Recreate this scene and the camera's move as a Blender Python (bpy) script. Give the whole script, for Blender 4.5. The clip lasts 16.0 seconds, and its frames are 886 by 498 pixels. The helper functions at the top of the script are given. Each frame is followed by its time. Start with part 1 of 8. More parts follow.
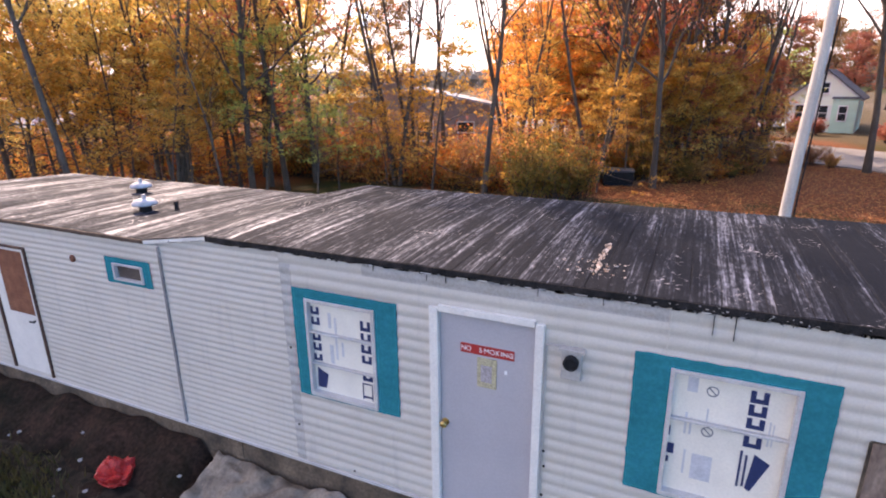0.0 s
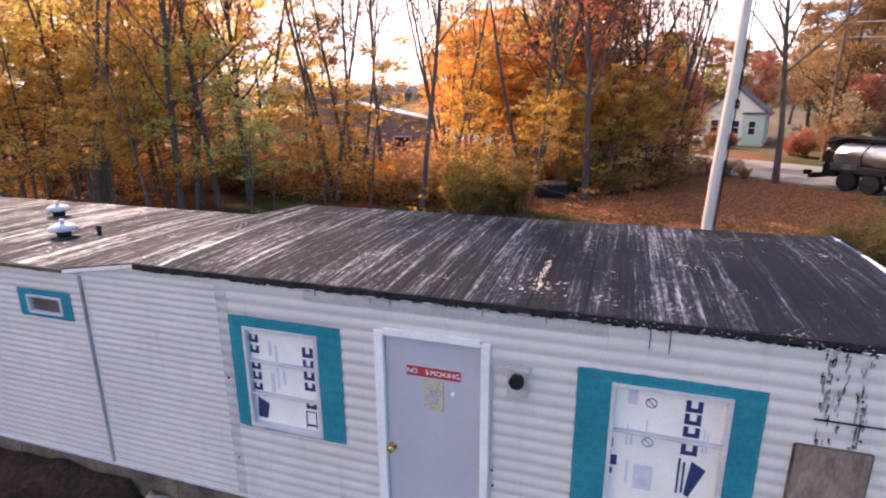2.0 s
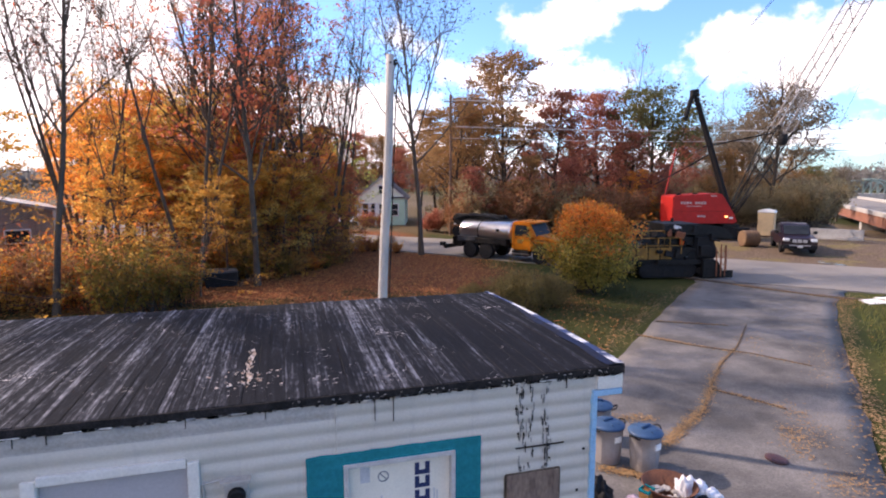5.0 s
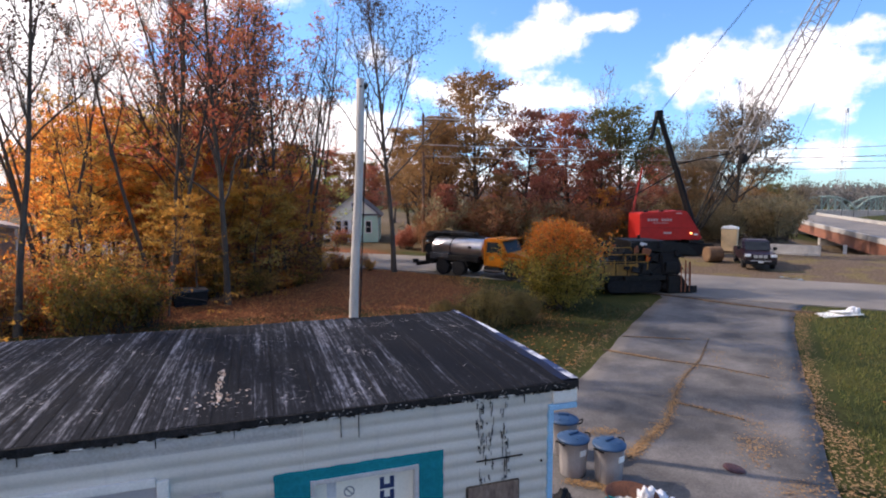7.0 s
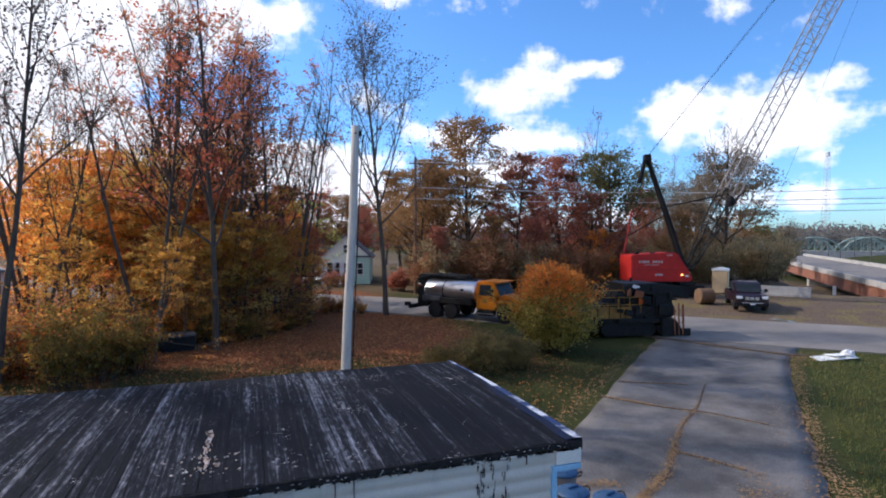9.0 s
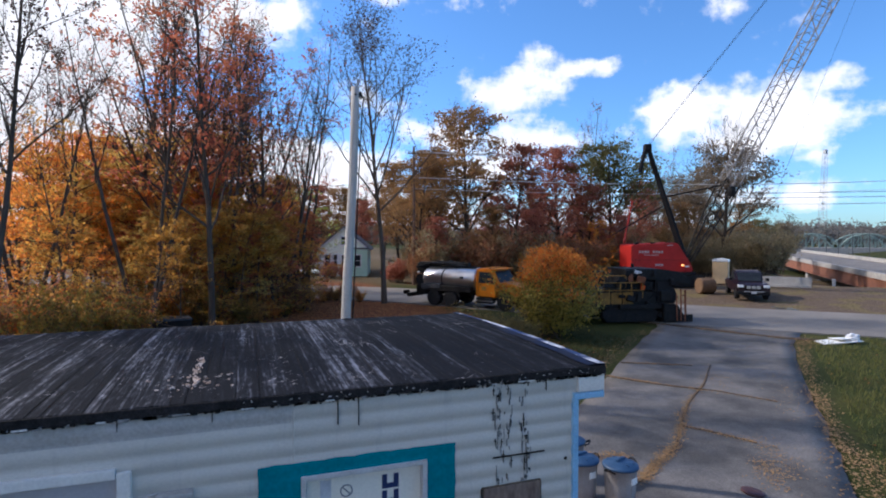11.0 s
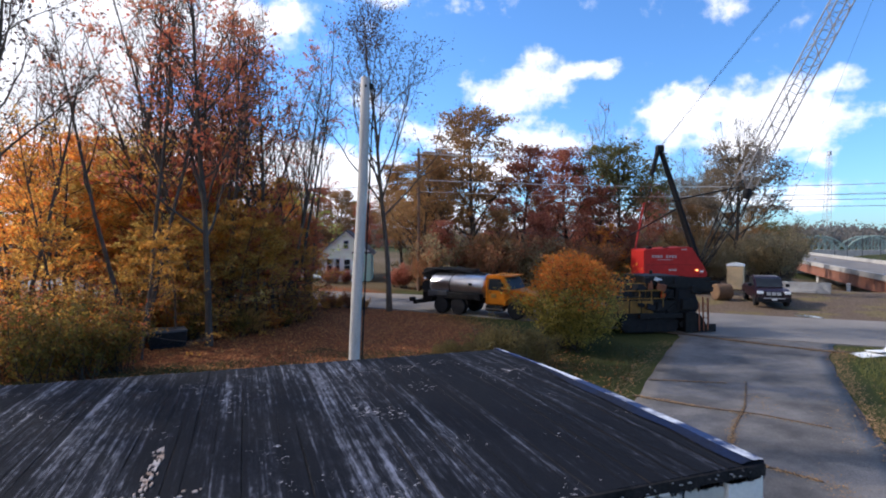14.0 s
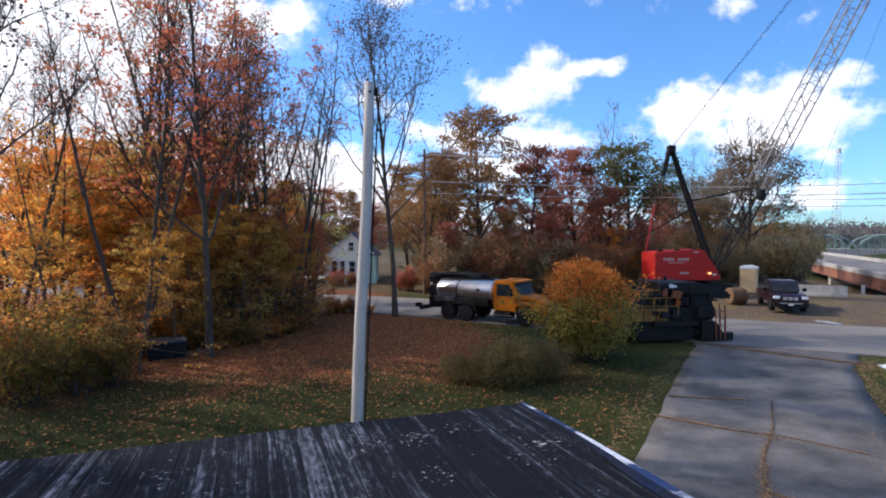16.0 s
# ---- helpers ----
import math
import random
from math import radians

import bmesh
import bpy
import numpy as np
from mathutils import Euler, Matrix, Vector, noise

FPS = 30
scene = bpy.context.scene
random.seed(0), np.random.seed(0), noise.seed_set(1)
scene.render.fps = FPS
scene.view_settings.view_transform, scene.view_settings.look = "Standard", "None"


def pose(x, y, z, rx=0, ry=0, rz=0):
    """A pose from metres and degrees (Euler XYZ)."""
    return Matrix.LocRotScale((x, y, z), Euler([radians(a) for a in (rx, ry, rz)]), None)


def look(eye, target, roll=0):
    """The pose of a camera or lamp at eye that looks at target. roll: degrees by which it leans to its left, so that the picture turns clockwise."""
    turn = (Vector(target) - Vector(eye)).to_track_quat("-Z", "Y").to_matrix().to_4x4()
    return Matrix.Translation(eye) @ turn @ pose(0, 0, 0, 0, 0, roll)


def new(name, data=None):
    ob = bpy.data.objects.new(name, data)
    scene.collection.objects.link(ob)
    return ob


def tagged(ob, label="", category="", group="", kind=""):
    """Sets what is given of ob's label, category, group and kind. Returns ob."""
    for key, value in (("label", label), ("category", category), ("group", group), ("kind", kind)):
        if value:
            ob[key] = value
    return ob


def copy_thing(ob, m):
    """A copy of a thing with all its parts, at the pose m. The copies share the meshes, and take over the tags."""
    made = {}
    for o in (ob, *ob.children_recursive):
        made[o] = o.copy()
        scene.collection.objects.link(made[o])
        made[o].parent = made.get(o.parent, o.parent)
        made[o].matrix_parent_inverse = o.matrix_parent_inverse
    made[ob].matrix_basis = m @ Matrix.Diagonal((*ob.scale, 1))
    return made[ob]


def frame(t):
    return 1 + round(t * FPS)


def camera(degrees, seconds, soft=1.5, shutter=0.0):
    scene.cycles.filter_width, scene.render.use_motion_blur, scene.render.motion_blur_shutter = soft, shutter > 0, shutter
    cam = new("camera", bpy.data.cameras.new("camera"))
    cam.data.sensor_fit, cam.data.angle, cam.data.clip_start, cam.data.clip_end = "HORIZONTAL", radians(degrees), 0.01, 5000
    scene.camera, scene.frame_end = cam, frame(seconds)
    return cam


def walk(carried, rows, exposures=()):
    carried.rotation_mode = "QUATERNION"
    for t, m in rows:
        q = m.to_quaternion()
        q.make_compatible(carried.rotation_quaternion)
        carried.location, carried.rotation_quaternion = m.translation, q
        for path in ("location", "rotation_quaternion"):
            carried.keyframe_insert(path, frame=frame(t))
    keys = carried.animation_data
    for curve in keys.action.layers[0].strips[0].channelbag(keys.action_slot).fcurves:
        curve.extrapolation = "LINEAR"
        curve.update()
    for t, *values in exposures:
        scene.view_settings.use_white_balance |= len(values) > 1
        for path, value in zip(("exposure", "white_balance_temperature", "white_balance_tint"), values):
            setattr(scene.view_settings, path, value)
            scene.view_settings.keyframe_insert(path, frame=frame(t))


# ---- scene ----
cam = camera(77.4, 16.0, soft=2.0, shutter=0.25)
PATH = [
    (0, (1.955, -3.996, 4.479), (1.16, -2.256, 3.895), -0.7),
    (0.5, (1.929, -3.97, 4.53), (1.166, -2.215, 3.947), -0.6),
    (1, (1.898, -3.959, 4.568), (1.166, -2.192, 3.983), -0.5),
    (1.5, (1.913, -3.983, 4.542), (1.209, -2.203, 3.961), -0.5),
    (2, (1.91, -3.98, 4.55), (1.316, -2.149, 4.009), -0.3),
    (2.5, (1.925, -3.984, 4.543), (1.596, -2.065, 4.087), -0.4),
    (3, (1.88, -3.962, 4.502), (1.798, -2.002, 4.115), -0.1),
    (3.5, (1.802, -3.893, 4.466), (1.966, -1.926, 4.143), -0.3),
    (4, (1.695, -3.82, 4.441), (2.089, -1.876, 4.185), -0.0),
    (4.5, (1.642, -3.784, 4.429), (2.085, -1.85, 4.181), 0.0),
    (5, (1.624, -3.806, 4.469), (2.17, -1.897, 4.222), 0.0),
    (7.5, (1.644, -4.082, 4.591), (2.294, -2.196, 4.457), 0.1),
    (8, (1.622, -4.042, 4.641), (2.282, -2.155, 4.595), 0.2),
    (8.5, (1.583, -3.998, 4.65), (2.245, -2.111, 4.609), 0.1),
    (9, (1.618, -3.949, 4.656), (2.287, -2.065, 4.615), 0.0),
    (11.5, (1.635, -3.483, 3.841), (2.313, -1.602, 3.793), 0.1),
    (12, (1.566, -3.396, 3.819), (2.244, -1.515, 3.772), 0.1),
    (12.5, (1.488, -3.283, 3.865), (2.165, -1.401, 3.818), 0.1),
    (13, (1.477, -3.11, 3.934), (2.154, -1.228, 3.886), 0.1),
    (13.5, (1.562, -2.686, 4.018), (2.237, -0.804, 3.969), 0.1),
    (14, (1.747, -2.115, 4.125), (2.421, -0.232, 4.086), 0.0),
    (14.5, (1.857, -1.744, 4.256), (2.53, 0.139, 4.215), -0.1),
    (15, (1.917, -1.532, 4.368), (2.587, 0.352, 4.323), -0.1),
    (15.5, (1.944, -1.369, 4.433), (2.609, 0.517, 4.388), -0.0),
    (16, (1.932, -1.31, 4.467), (2.588, 0.579, 4.422), -0.1),
]
walk(cam, [(t, look(eye, target, roll)) for t, eye, target, roll in PATH], exposures=((0, 1.05, 7900, 31), (2, 1.04, 7900, 32), (3, 1.0, 7750, 32), (4, .82, 7550, 31), (5, .48, 7250, 27), (7.5, .03, 6700, 18), (8.2, -.1, 6250, 15), (9.5, -.15, 6200, 15), (11.5, -.24, 6200, 15), (13, -.18, 6250, 15), (14.2, -.1, 6250, 15), (16, -.1, 6250, 15)))

# ---- light ----
SUN_FROM = Vector((-0.79, 0.61, 0.0)).normalized() * math.cos(radians(33)) + Vector((0, 0, math.sin(radians(33))))
sun_data = bpy.data.lights.new("sun", "SUN")
sun_data.energy, sun_data.angle, sun_data.color = 4.6, radians(0.6), (1.0, 0.93, 0.82)
sun = new("sun", sun_data)
sun.matrix_world = look((0, 0, 60), Vector((0, 0, 60)) - SUN_FROM)


def build_world():
    w = bpy.data.worlds.new("sky")
    scene.world = w
    w.use_nodes = True
    nt = w.node_tree
    nt.nodes.clear()
    N, L = nt.nodes.new, nt.links.new
    out, bg = N("ShaderNodeOutputWorld"), N("ShaderNodeBackground")
    sky = N("ShaderNodeTexSky")
    sky.sky_type, sky.sun_disc = "NISHITA", False
    sky.sun_elevation, sky.sun_rotation = radians(33), math.atan2(SUN_FROM.x, SUN_FROM.y)
    sky.ozone_density, sky.air_density, sky.dust_density = 2.2, 1.0, 0.6
    tc, sep = N("ShaderNodeTexCoord"), N("ShaderNodeSeparateXYZ")
    L(tc.outputs["Generated"], sep.inputs[0])

    def m(op, a, b=None):
        n = N("ShaderNodeMath")
        n.operation = op
        for i, v in enumerate((a, b)):
            if v is None:
                continue
            if isinstance(v, (int, float)):
                n.inputs[i].default_value = v
            else:
                L(v, n.inputs[i])
        return n.outputs[0]

    h = m("ADD", m("MAXIMUM", sep.outputs[2], 0.0), 0.22)
    comb = N("ShaderNodeCombineXYZ")
    L(m("DIVIDE", sep.outputs[0], h), comb.inputs[0])
    L(m("DIVIDE", sep.outputs[1], h), comb.inputs[1])
    comb.inputs[2].default_value = CLOUD_SEED
    turn = N("ShaderNodeMapping")
    turn.inputs["Rotation"].default_value = (0, 0, radians(12))
    L(comb.outputs[0], turn.inputs["Vector"])
    n1 = N("ShaderNodeTexNoise")
    n1.inputs["Scale"].default_value, n1.inputs["Detail"].default_value, n1.inputs["Roughness"].default_value = 1.25, 9, 0.56
    L(turn.outputs[0], n1.inputs["Vector"])
    # more cloud on the sun's side; unseen cloud behind, added as neutral fill light
    side = m("MULTIPLY", m("ADD", m("MULTIPLY", sep.outputs[0], -0.79), m("MULTIPLY", sep.outputs[1], 0.61)), 0.18)
    back = m("MULTIPLY", m("MAXIMUM", m("MULTIPLY", sep.outputs[1], -1.0), 0.0), 0.1)
    side = m("ADD", side, back)
    # the single clouds over the road: heading, height, half width, half height in degrees, weight
    az, el = m("ARCTAN2", sep.outputs[0], sep.outputs[1]), m("ARCSINE", sep.outputs[2])
    side = m("SUBTRACT", side, m("MULTIPLY", m("MINIMUM", m("MAXIMUM", m("MULTIPLY", m("ADD", az, 0.1), 2.5), 0.0), 1.0), 0.1))
    side = m("ADD", side, m("MULTIPLY", m("MAXIMUM", m("SUBTRACT", 1.0, m("DIVIDE", el, 0.2)), 0.0), 0.19))
    for ca, ce, wa, we, gain in CLOUDS:
        qa = m("DIVIDE", m("SUBTRACT", az, radians(ca)), radians(wa * 1.35))
        qe = m("DIVIDE", m("SUBTRACT", el, radians(ce)), radians(we * 1.35))
        near = m("SUBTRACT", 1.0, m("ADD", m("MULTIPLY", qa, qa), m("MULTIPLY", qe, qe)))
        side = m("ADD", side, m("MULTIPLY", m("MAXIMUM", near, 0.0), gain * 0.85))
    ramp = N("ShaderNodeMapRange")
    ramp.interpolation_type = "SMOOTHSTEP"
    ramp.inputs["From Min"].default_value, ramp.inputs["From Max"].default_value = 0.48, 0.67
    puff = N("ShaderNodeTexNoise")
    puff.inputs["Scale"].default_value, puff.inputs["Detail"].default_value, puff.inputs["Roughness"].default_value = 11.0, 8, 0.6
    L(tc.outputs["Generated"], puff.inputs["Vector"])
    ragged = m("MULTIPLY", m("SUBTRACT", puff.outputs["Fac"], 0.5), 0.8)
    L(m("ADD", m("ADD", n1.outputs["Fac"], side), ragged), ramp.inputs["Value"])
    n2 = N("ShaderNodeTexNoise")
    n2.inputs["Scale"].default_value, n2.inputs["Detail"].default_value = 3.2, 5
    L(comb.outputs[0], n2.inputs["Vector"])
    shade = N("ShaderNodeMixRGB")
    shade.inputs[1].default_value, shade.inputs[2].default_value = (7.5, 7.9, 8.5, 1), (10.8, 10.8, 10.9, 1)
    L(n2.outputs["Fac"], shade.inputs[0])
    mix = N("ShaderNodeMixRGB")
    L(ramp.outputs[0], mix.inputs[0])
    tint = N("ShaderNodeMixRGB")
    tint.blend_type, tint.inputs[0].default_value, tint.inputs[2].default_value = "MULTIPLY", 1.0, (0.76, 1.23, 1.68, 1)
    L(sky.outputs[0], tint.inputs[1])
    L(tint.outputs[0], mix.inputs[1])
    L(shade.outputs[0], mix.inputs[2])
    L(mix.outputs[0], bg.inputs["Color"])
    bg.inputs["Strength"].default_value = 0.15
    L(bg.outputs[0], out.inputs["Surface"])


CLOUD_SEED = 3.7
CLOUDS = [(28.3, 15.5, 6.7, 3.2, 0.3), (36.3, 16.3, 3.9, 0.9, 0.2), (47.7, 11.4, 10.5, 2.8, 0.26), (26.6, 10.3, 9.5, 1.6, 0.16), (53.6, 16.8, 5.2, 3.2, 0.14), (13.3, 23.4, 4.5, 1.2, 0.16), (2.4, 20.5, 2.6, 1.0, 0.1), (-15.5, 16.0, 7.5, 6.0, 0.22), (-12.3, 7.6, 13.0, 2.6, 0.26), (-22.0, 12.0, 8.0, 5.0, 0.13), (0.8, 9.6, 6.5, 3.2, 0.13), (6.7, 7.4, 6.2, 1.9, 0.17)]
build_world()

# ---- materials ----


def surf(name, a, b, scale=2.0, fine=40.0, rough=0.8, metal=0.0, bump=0.25, stretch=(1, 1, 1), dist=0.01, contrast=0.18, coords="Object", rand=0.0, spec=0.4, grain=0.3):
    """A surface of two tones a and b mixed by broad noise, with fine grain and relief."""
    mt = bpy.data.materials.new(name)
    mt.use_nodes = True
    nt = mt.node_tree
    N, L = nt.nodes.new, nt.links.new
    bs = nt.nodes["Principled BSDF"]
    bs.inputs["Roughness"].default_value, bs.inputs["Metallic"].default_value = rough, metal
    bs.inputs["Specular IOR Level"].default_value = spec
    tc, mp = N("ShaderNodeTexCoord"), N("ShaderNodeMapping")
    mp.inputs["Scale"].default_value = stretch
    if coords == "World":
        geo = N("ShaderNodeNewGeometry")
        L(geo.outputs["Position"], mp.inputs["Vector"])
    else:
        L(tc.outputs["Object"], mp.inputs["Vector"])
    n1, n2 = N("ShaderNodeTexNoise"), N("ShaderNodeTexNoise")
    n1.inputs["Scale"].default_value, n1.inputs["Detail"].default_value, n1.inputs["Roughness"].default_value = scale, 6, 0.6
    n2.inputs["Scale"].default_value, n2.inputs["Detail"].default_value = fine, 4
    L(mp.outputs[0], n1.inputs["Vector"])
    L(mp.outputs[0], n2.inputs["Vector"])
    rg = N("ShaderNodeMapRange")
    rg.inputs["From Min"].default_value, rg.inputs["From Max"].default_value = 0.5 - contrast, 0.5 + contrast
    L(n1.outputs["Fac"], rg.inputs["Value"])
    mix = N("ShaderNodeMixRGB")
    mix.inputs[1].default_value, mix.inputs[2].default_value = (*a, 1), (*b, 1)
    L(rg.outputs[0], mix.inputs[0])
    gr = N("ShaderNodeMapRange")
    gr.inputs["From Min"].default_value, gr.inputs["From Max"].default_value = 0.3, 0.7
    gr.inputs["To Min"].default_value, gr.inputs["To Max"].default_value = 1 - grain, 1 + grain
    L(n2.outputs["Fac"], gr.inputs["Value"])
    mul = N("ShaderNodeMixRGB")
    mul.blend_type, mul.inputs[0].default_value = "MULTIPLY", 1.0
    L(mix.outputs[0], mul.inputs[1])
    L(gr.outputs[0], mul.inputs[2])
    col = mul.outputs[0]
    if rand:
        oi, rr, m2 = N("ShaderNodeObjectInfo"), N("ShaderNodeMapRange"), N("ShaderNodeMixRGB")
        rr.inputs["To Min"].default_value, rr.inputs["To Max"].default_value = 1 - rand, 1 + rand
        L(oi.outputs["Random"], rr.inputs["Value"])
        m2.blend_type, m2.inputs[0].default_value = "MULTIPLY", 1.0
        L(col, m2.inputs[1])
        L(rr.outputs[0], m2.inputs[2])
        col = m2.outputs[0]
    L(col, bs.inputs["Base Color"])
    bp = N("ShaderNodeBump")
    bp.inputs["Strength"].default_value, bp.inputs["Distance"].default_value = bump, dist
    L(n2.outputs["Fac"], bp.inputs["Height"])
    L(bp.outputs[0], bs.inputs["Normal"])
    return mt


def leafy(name, colors, glow=0.35, rough=0.55, grey=0.13):
    """Leaves: each takes one of the colours; light passes through in part."""
    mt = bpy.data.materials.new(name)
    mt.use_nodes = True
    nt = mt.node_tree
    N, L = nt.nodes.new, nt.links.new
    bs, out = nt.nodes["Principled BSDF"], nt.nodes["Material Output"]
    bs.inputs["Roughness"].default_value, bs.inputs["Specular IOR Level"].default_value = rough, 0.25
    geo, ramp, oi = N("ShaderNodeNewGeometry"), N("ShaderNodeValToRGB"), N("ShaderNodeObjectInfo")
    ad = N("ShaderNodeMath")
    ad.operation = "MULTIPLY_ADD"
    ad.inputs[1].default_value = 0.85
    tw = N("ShaderNodeMath")
    tw.operation, tw.inputs[1].default_value = "MULTIPLY", 0.15
    L(oi.outputs["Random"], tw.inputs[0])
    L(geo.outputs["Random Per Island"], ad.inputs[0])
    L(tw.outputs[0], ad.inputs[2])
    L(ad.outputs[0], ramp.inputs[0])
    el = ramp.color_ramp.elements
    n = len(colors)
    while len(el) < n:
        el.new(0.5)
    for i, c in enumerate(colors):
        dull = grey * (0.3 * c[0] + 0.6 * c[1] + 0.1 * c[2])
        el[i].position, el[i].color = i / max(1, n - 1), (*(min(0.86, 1.08 * ((1 - grey) * v + dull)) for v in c), 1)
    L(ramp.outputs[0], bs.inputs["Base Color"])
    tr, mx = N("ShaderNodeBsdfTranslucent"), N("ShaderNodeMixShader")
    L(ramp.outputs[0], tr.inputs["Color"])
    mx.inputs[0].default_value = glow
    L(bs.outputs[0], mx.inputs[1])
    L(tr.outputs[0], mx.inputs[2])
    L(mx.outputs[0], out.inputs["Surface"])
    return mt


M = {}
M["siding"] = surf("white_siding", (0.57, 0.53, 0.465), (0.475, 0.44, 0.385), 1.1, 60, 0.55, 0, 0.06, (1, 1, 1.6), grain=0.06, contrast=0.3)


def grime(mt, tone, lo, hi, stretch=(3.0, 1.0, 0.35), scale=2.2):
    """Streaks of dirt run down over what the material has."""
    nt = mt.node_tree
    N, L = nt.nodes.new, nt.links.new
    bs = nt.nodes["Principled BSDF"]
    under = bs.inputs["Base Color"].links[0].from_socket
    geo, mp, nz, rg, mx = N("ShaderNodeNewGeometry"), N("ShaderNodeMapping"), N("ShaderNodeTexNoise"), N("ShaderNodeMapRange"), N("ShaderNodeMixRGB")
    mp.inputs["Scale"].default_value = stretch
    nz.inputs["Scale"].default_value, nz.inputs["Detail"].default_value, nz.inputs["Roughness"].default_value = scale, 8, 0.7
    rg.inputs["From Min"].default_value, rg.inputs["From Max"].default_value = lo, hi
    L(geo.outputs["Position"], mp.inputs["Vector"])
    L(mp.outputs[0], nz.inputs["Vector"])
    L(nz.outputs["Fac"], rg.inputs["Value"])
    L(rg.outputs[0], mx.inputs[0])
    L(under, mx.inputs[1])
    mx.inputs[2].default_value = (*tone, 1)
    L(mx.outputs[0], bs.inputs["Base Color"])


grime(M["siding"], (0.36, 0.34, 0.32), 0.55, 0.85)
grime(M["siding"], (0.12, 0.1, 0.09), 0.68, 0.8, (1.5, 1.0, 1.5), 9)
M["teal"] = surf("teal_paint", (0.0, 0.155, 0.185), (0.0, 0.205, 0.245), 2.2, 40, 0.8, 0, 0.05, grain=0.12, spec=0.0)
M["grey_patch"] = surf("grey_primer", (0.35, 0.33, 0.3), (0.46, 0.43, 0.4), 2.5, 50, 0.75, 0, 0.1, grain=0.12)
M["trim_white"] = surf("white_trim", (0.74, 0.71, 0.65), (0.62, 0.595, 0.55), 3, 60, 0.55, 0, 0.08, grain=0.08)
M["door_grey"] = surf("grey_door_paint", (0.37, 0.355, 0.37), (0.42, 0.405, 0.415), 1.2, 70, 0.5, 0, 0.05, grain=0.05)
M["alu"] = surf("dull_aluminium", (0.58, 0.57, 0.56), (0.46, 0.45, 0.44), 6, 80, 0.55, 0.2, 0.1, grain=0.12)
M["foam"] = surf("foam_board", (0.78, 0.73, 0.63), (0.7, 0.655, 0.57), 4, 60, 0.35, 0, 0.05, grain=0.05)
M["navy"] = surf("navy_print", (0.012, 0.025, 0.085), (0.016, 0.032, 0.11), 8, 60, 0.6, grain=0.1)
M["grey_print"] = surf("grey_print", (0.45, 0.46, 0.48), (0.55, 0.55, 0.57), 8, 60, 0.6, grain=0.1)
M["ring_print"] = surf("dark_grey_print", (0.16, 0.17, 0.19), (0.22, 0.23, 0.25), 8, 60, 0.6, grain=0.1)
M["red_sign"] = surf("red_sign", (0.45, 0.035, 0.03), (0.4, 0.03, 0.028), 8, 60, 0.4, grain=0.05)
M["white"] = surf("white_letter", (0.8, 0.8, 0.78), (0.75, 0.75, 0.73), 8, 60, 0.5, grain=0.04)
M["brass"] = surf("brass", (0.6, 0.42, 0.16), (0.45, 0.3, 0.1), 20, 90, 0.3, 0.9, 0.05)
M["black"] = surf("black_rubber", (0.012, 0.012, 0.013), (0.022, 0.022, 0.024), 8, 60, 0.7, grain=0.2, spec=0.1)
M["tar"] = surf("roof_tar", (0.012, 0.012, 0.012), (0.034, 0.03, 0.03), 9, 70, 0.85, 0, 0.5, grain=0.3, spec=0.1)
M["ply"] = surf("weathered_plywood", (0.24, 0.165, 0.115), (0.36, 0.27, 0.2), 5, 50, 0.85, 0, 0.3, (1, 1, 0.3), grain=0.25)
M["ply_dark"] = surf("dark_weathered_plywood", (0.13, 0.085, 0.065), (0.26, 0.185, 0.145), 6, 50, 0.85, 0, 0.3, (1, 1, 0.4), grain=0.25)
M["lightblue"] = surf("pale_blue_paint", (0.2, 0.42, 0.62), (0.28, 0.5, 0.68), 6, 60, 0.6, grain=0.12)
M["rust"] = surf("rust", (0.16, 0.05, 0.025), (0.26, 0.1, 0.05), 7, 60, 0.85, 0, 0.4)
M["concrete"] = surf("concrete", (0.42, 0.4, 0.37), (0.3, 0.28, 0.26), 1.8, 40, 0.9, 0, 0.4, grain=0.2)
M["found"] = surf("stained_foundation", (0.17, 0.12, 0.08), (0.04, 0.03, 0.022), 2.6, 30, 0.95, 0, 0.5, grain=0.3)
M["dark_soil"] = surf("dark_soil", (0.008, 0.008, 0.005), (0.04, 0.022, 0.016), 2.4, 22, 0.95, 0, 0.7, grain=0.45, spec=0.1)
M["tarp"] = surf("grey_tarp", (0.3, 0.245, 0.19), (0.085, 0.07, 0.055), 3.2, 30, 0.7, 0, 0.4, grain=0.2)
M["pole"] = surf("weathered_pole", (0.4, 0.36, 0.32), (0.55, 0.5, 0.45), 4, 60, 0.85, 0, 0.4, (4, 4, 0.35), grain=0.2)
M["bark"] = surf("grey_bark", (0.062, 0.045, 0.034), (0.125, 0.095, 0.072), 3, 25, 0.95, 0, 0.6, (3, 3, 0.7), 0.02, grain=0.35, rand=0.2)
M["bark_dark"] = surf("dark_bark", (0.042, 0.031, 0.024), (0.085, 0.064, 0.05), 3, 25, 0.95, 0, 0.6, (3, 3, 0.7), 0.02, grain=0.35, rand=0.2)
M["asphalt"] = surf("old_asphalt", (0.064, 0.058, 0.054), (0.16, 0.145, 0.134), 0.55, 30, 0.85, 0, 0.3, grain=0.25, contrast=0.12, coords="World")
M["road"] = surf("road_asphalt", (0.16, 0.14, 0.122), (0.235, 0.207, 0.18), 0.35, 20, 0.9, 0, 0.25, (1, 1, 1), grain=0.12, coords="World")
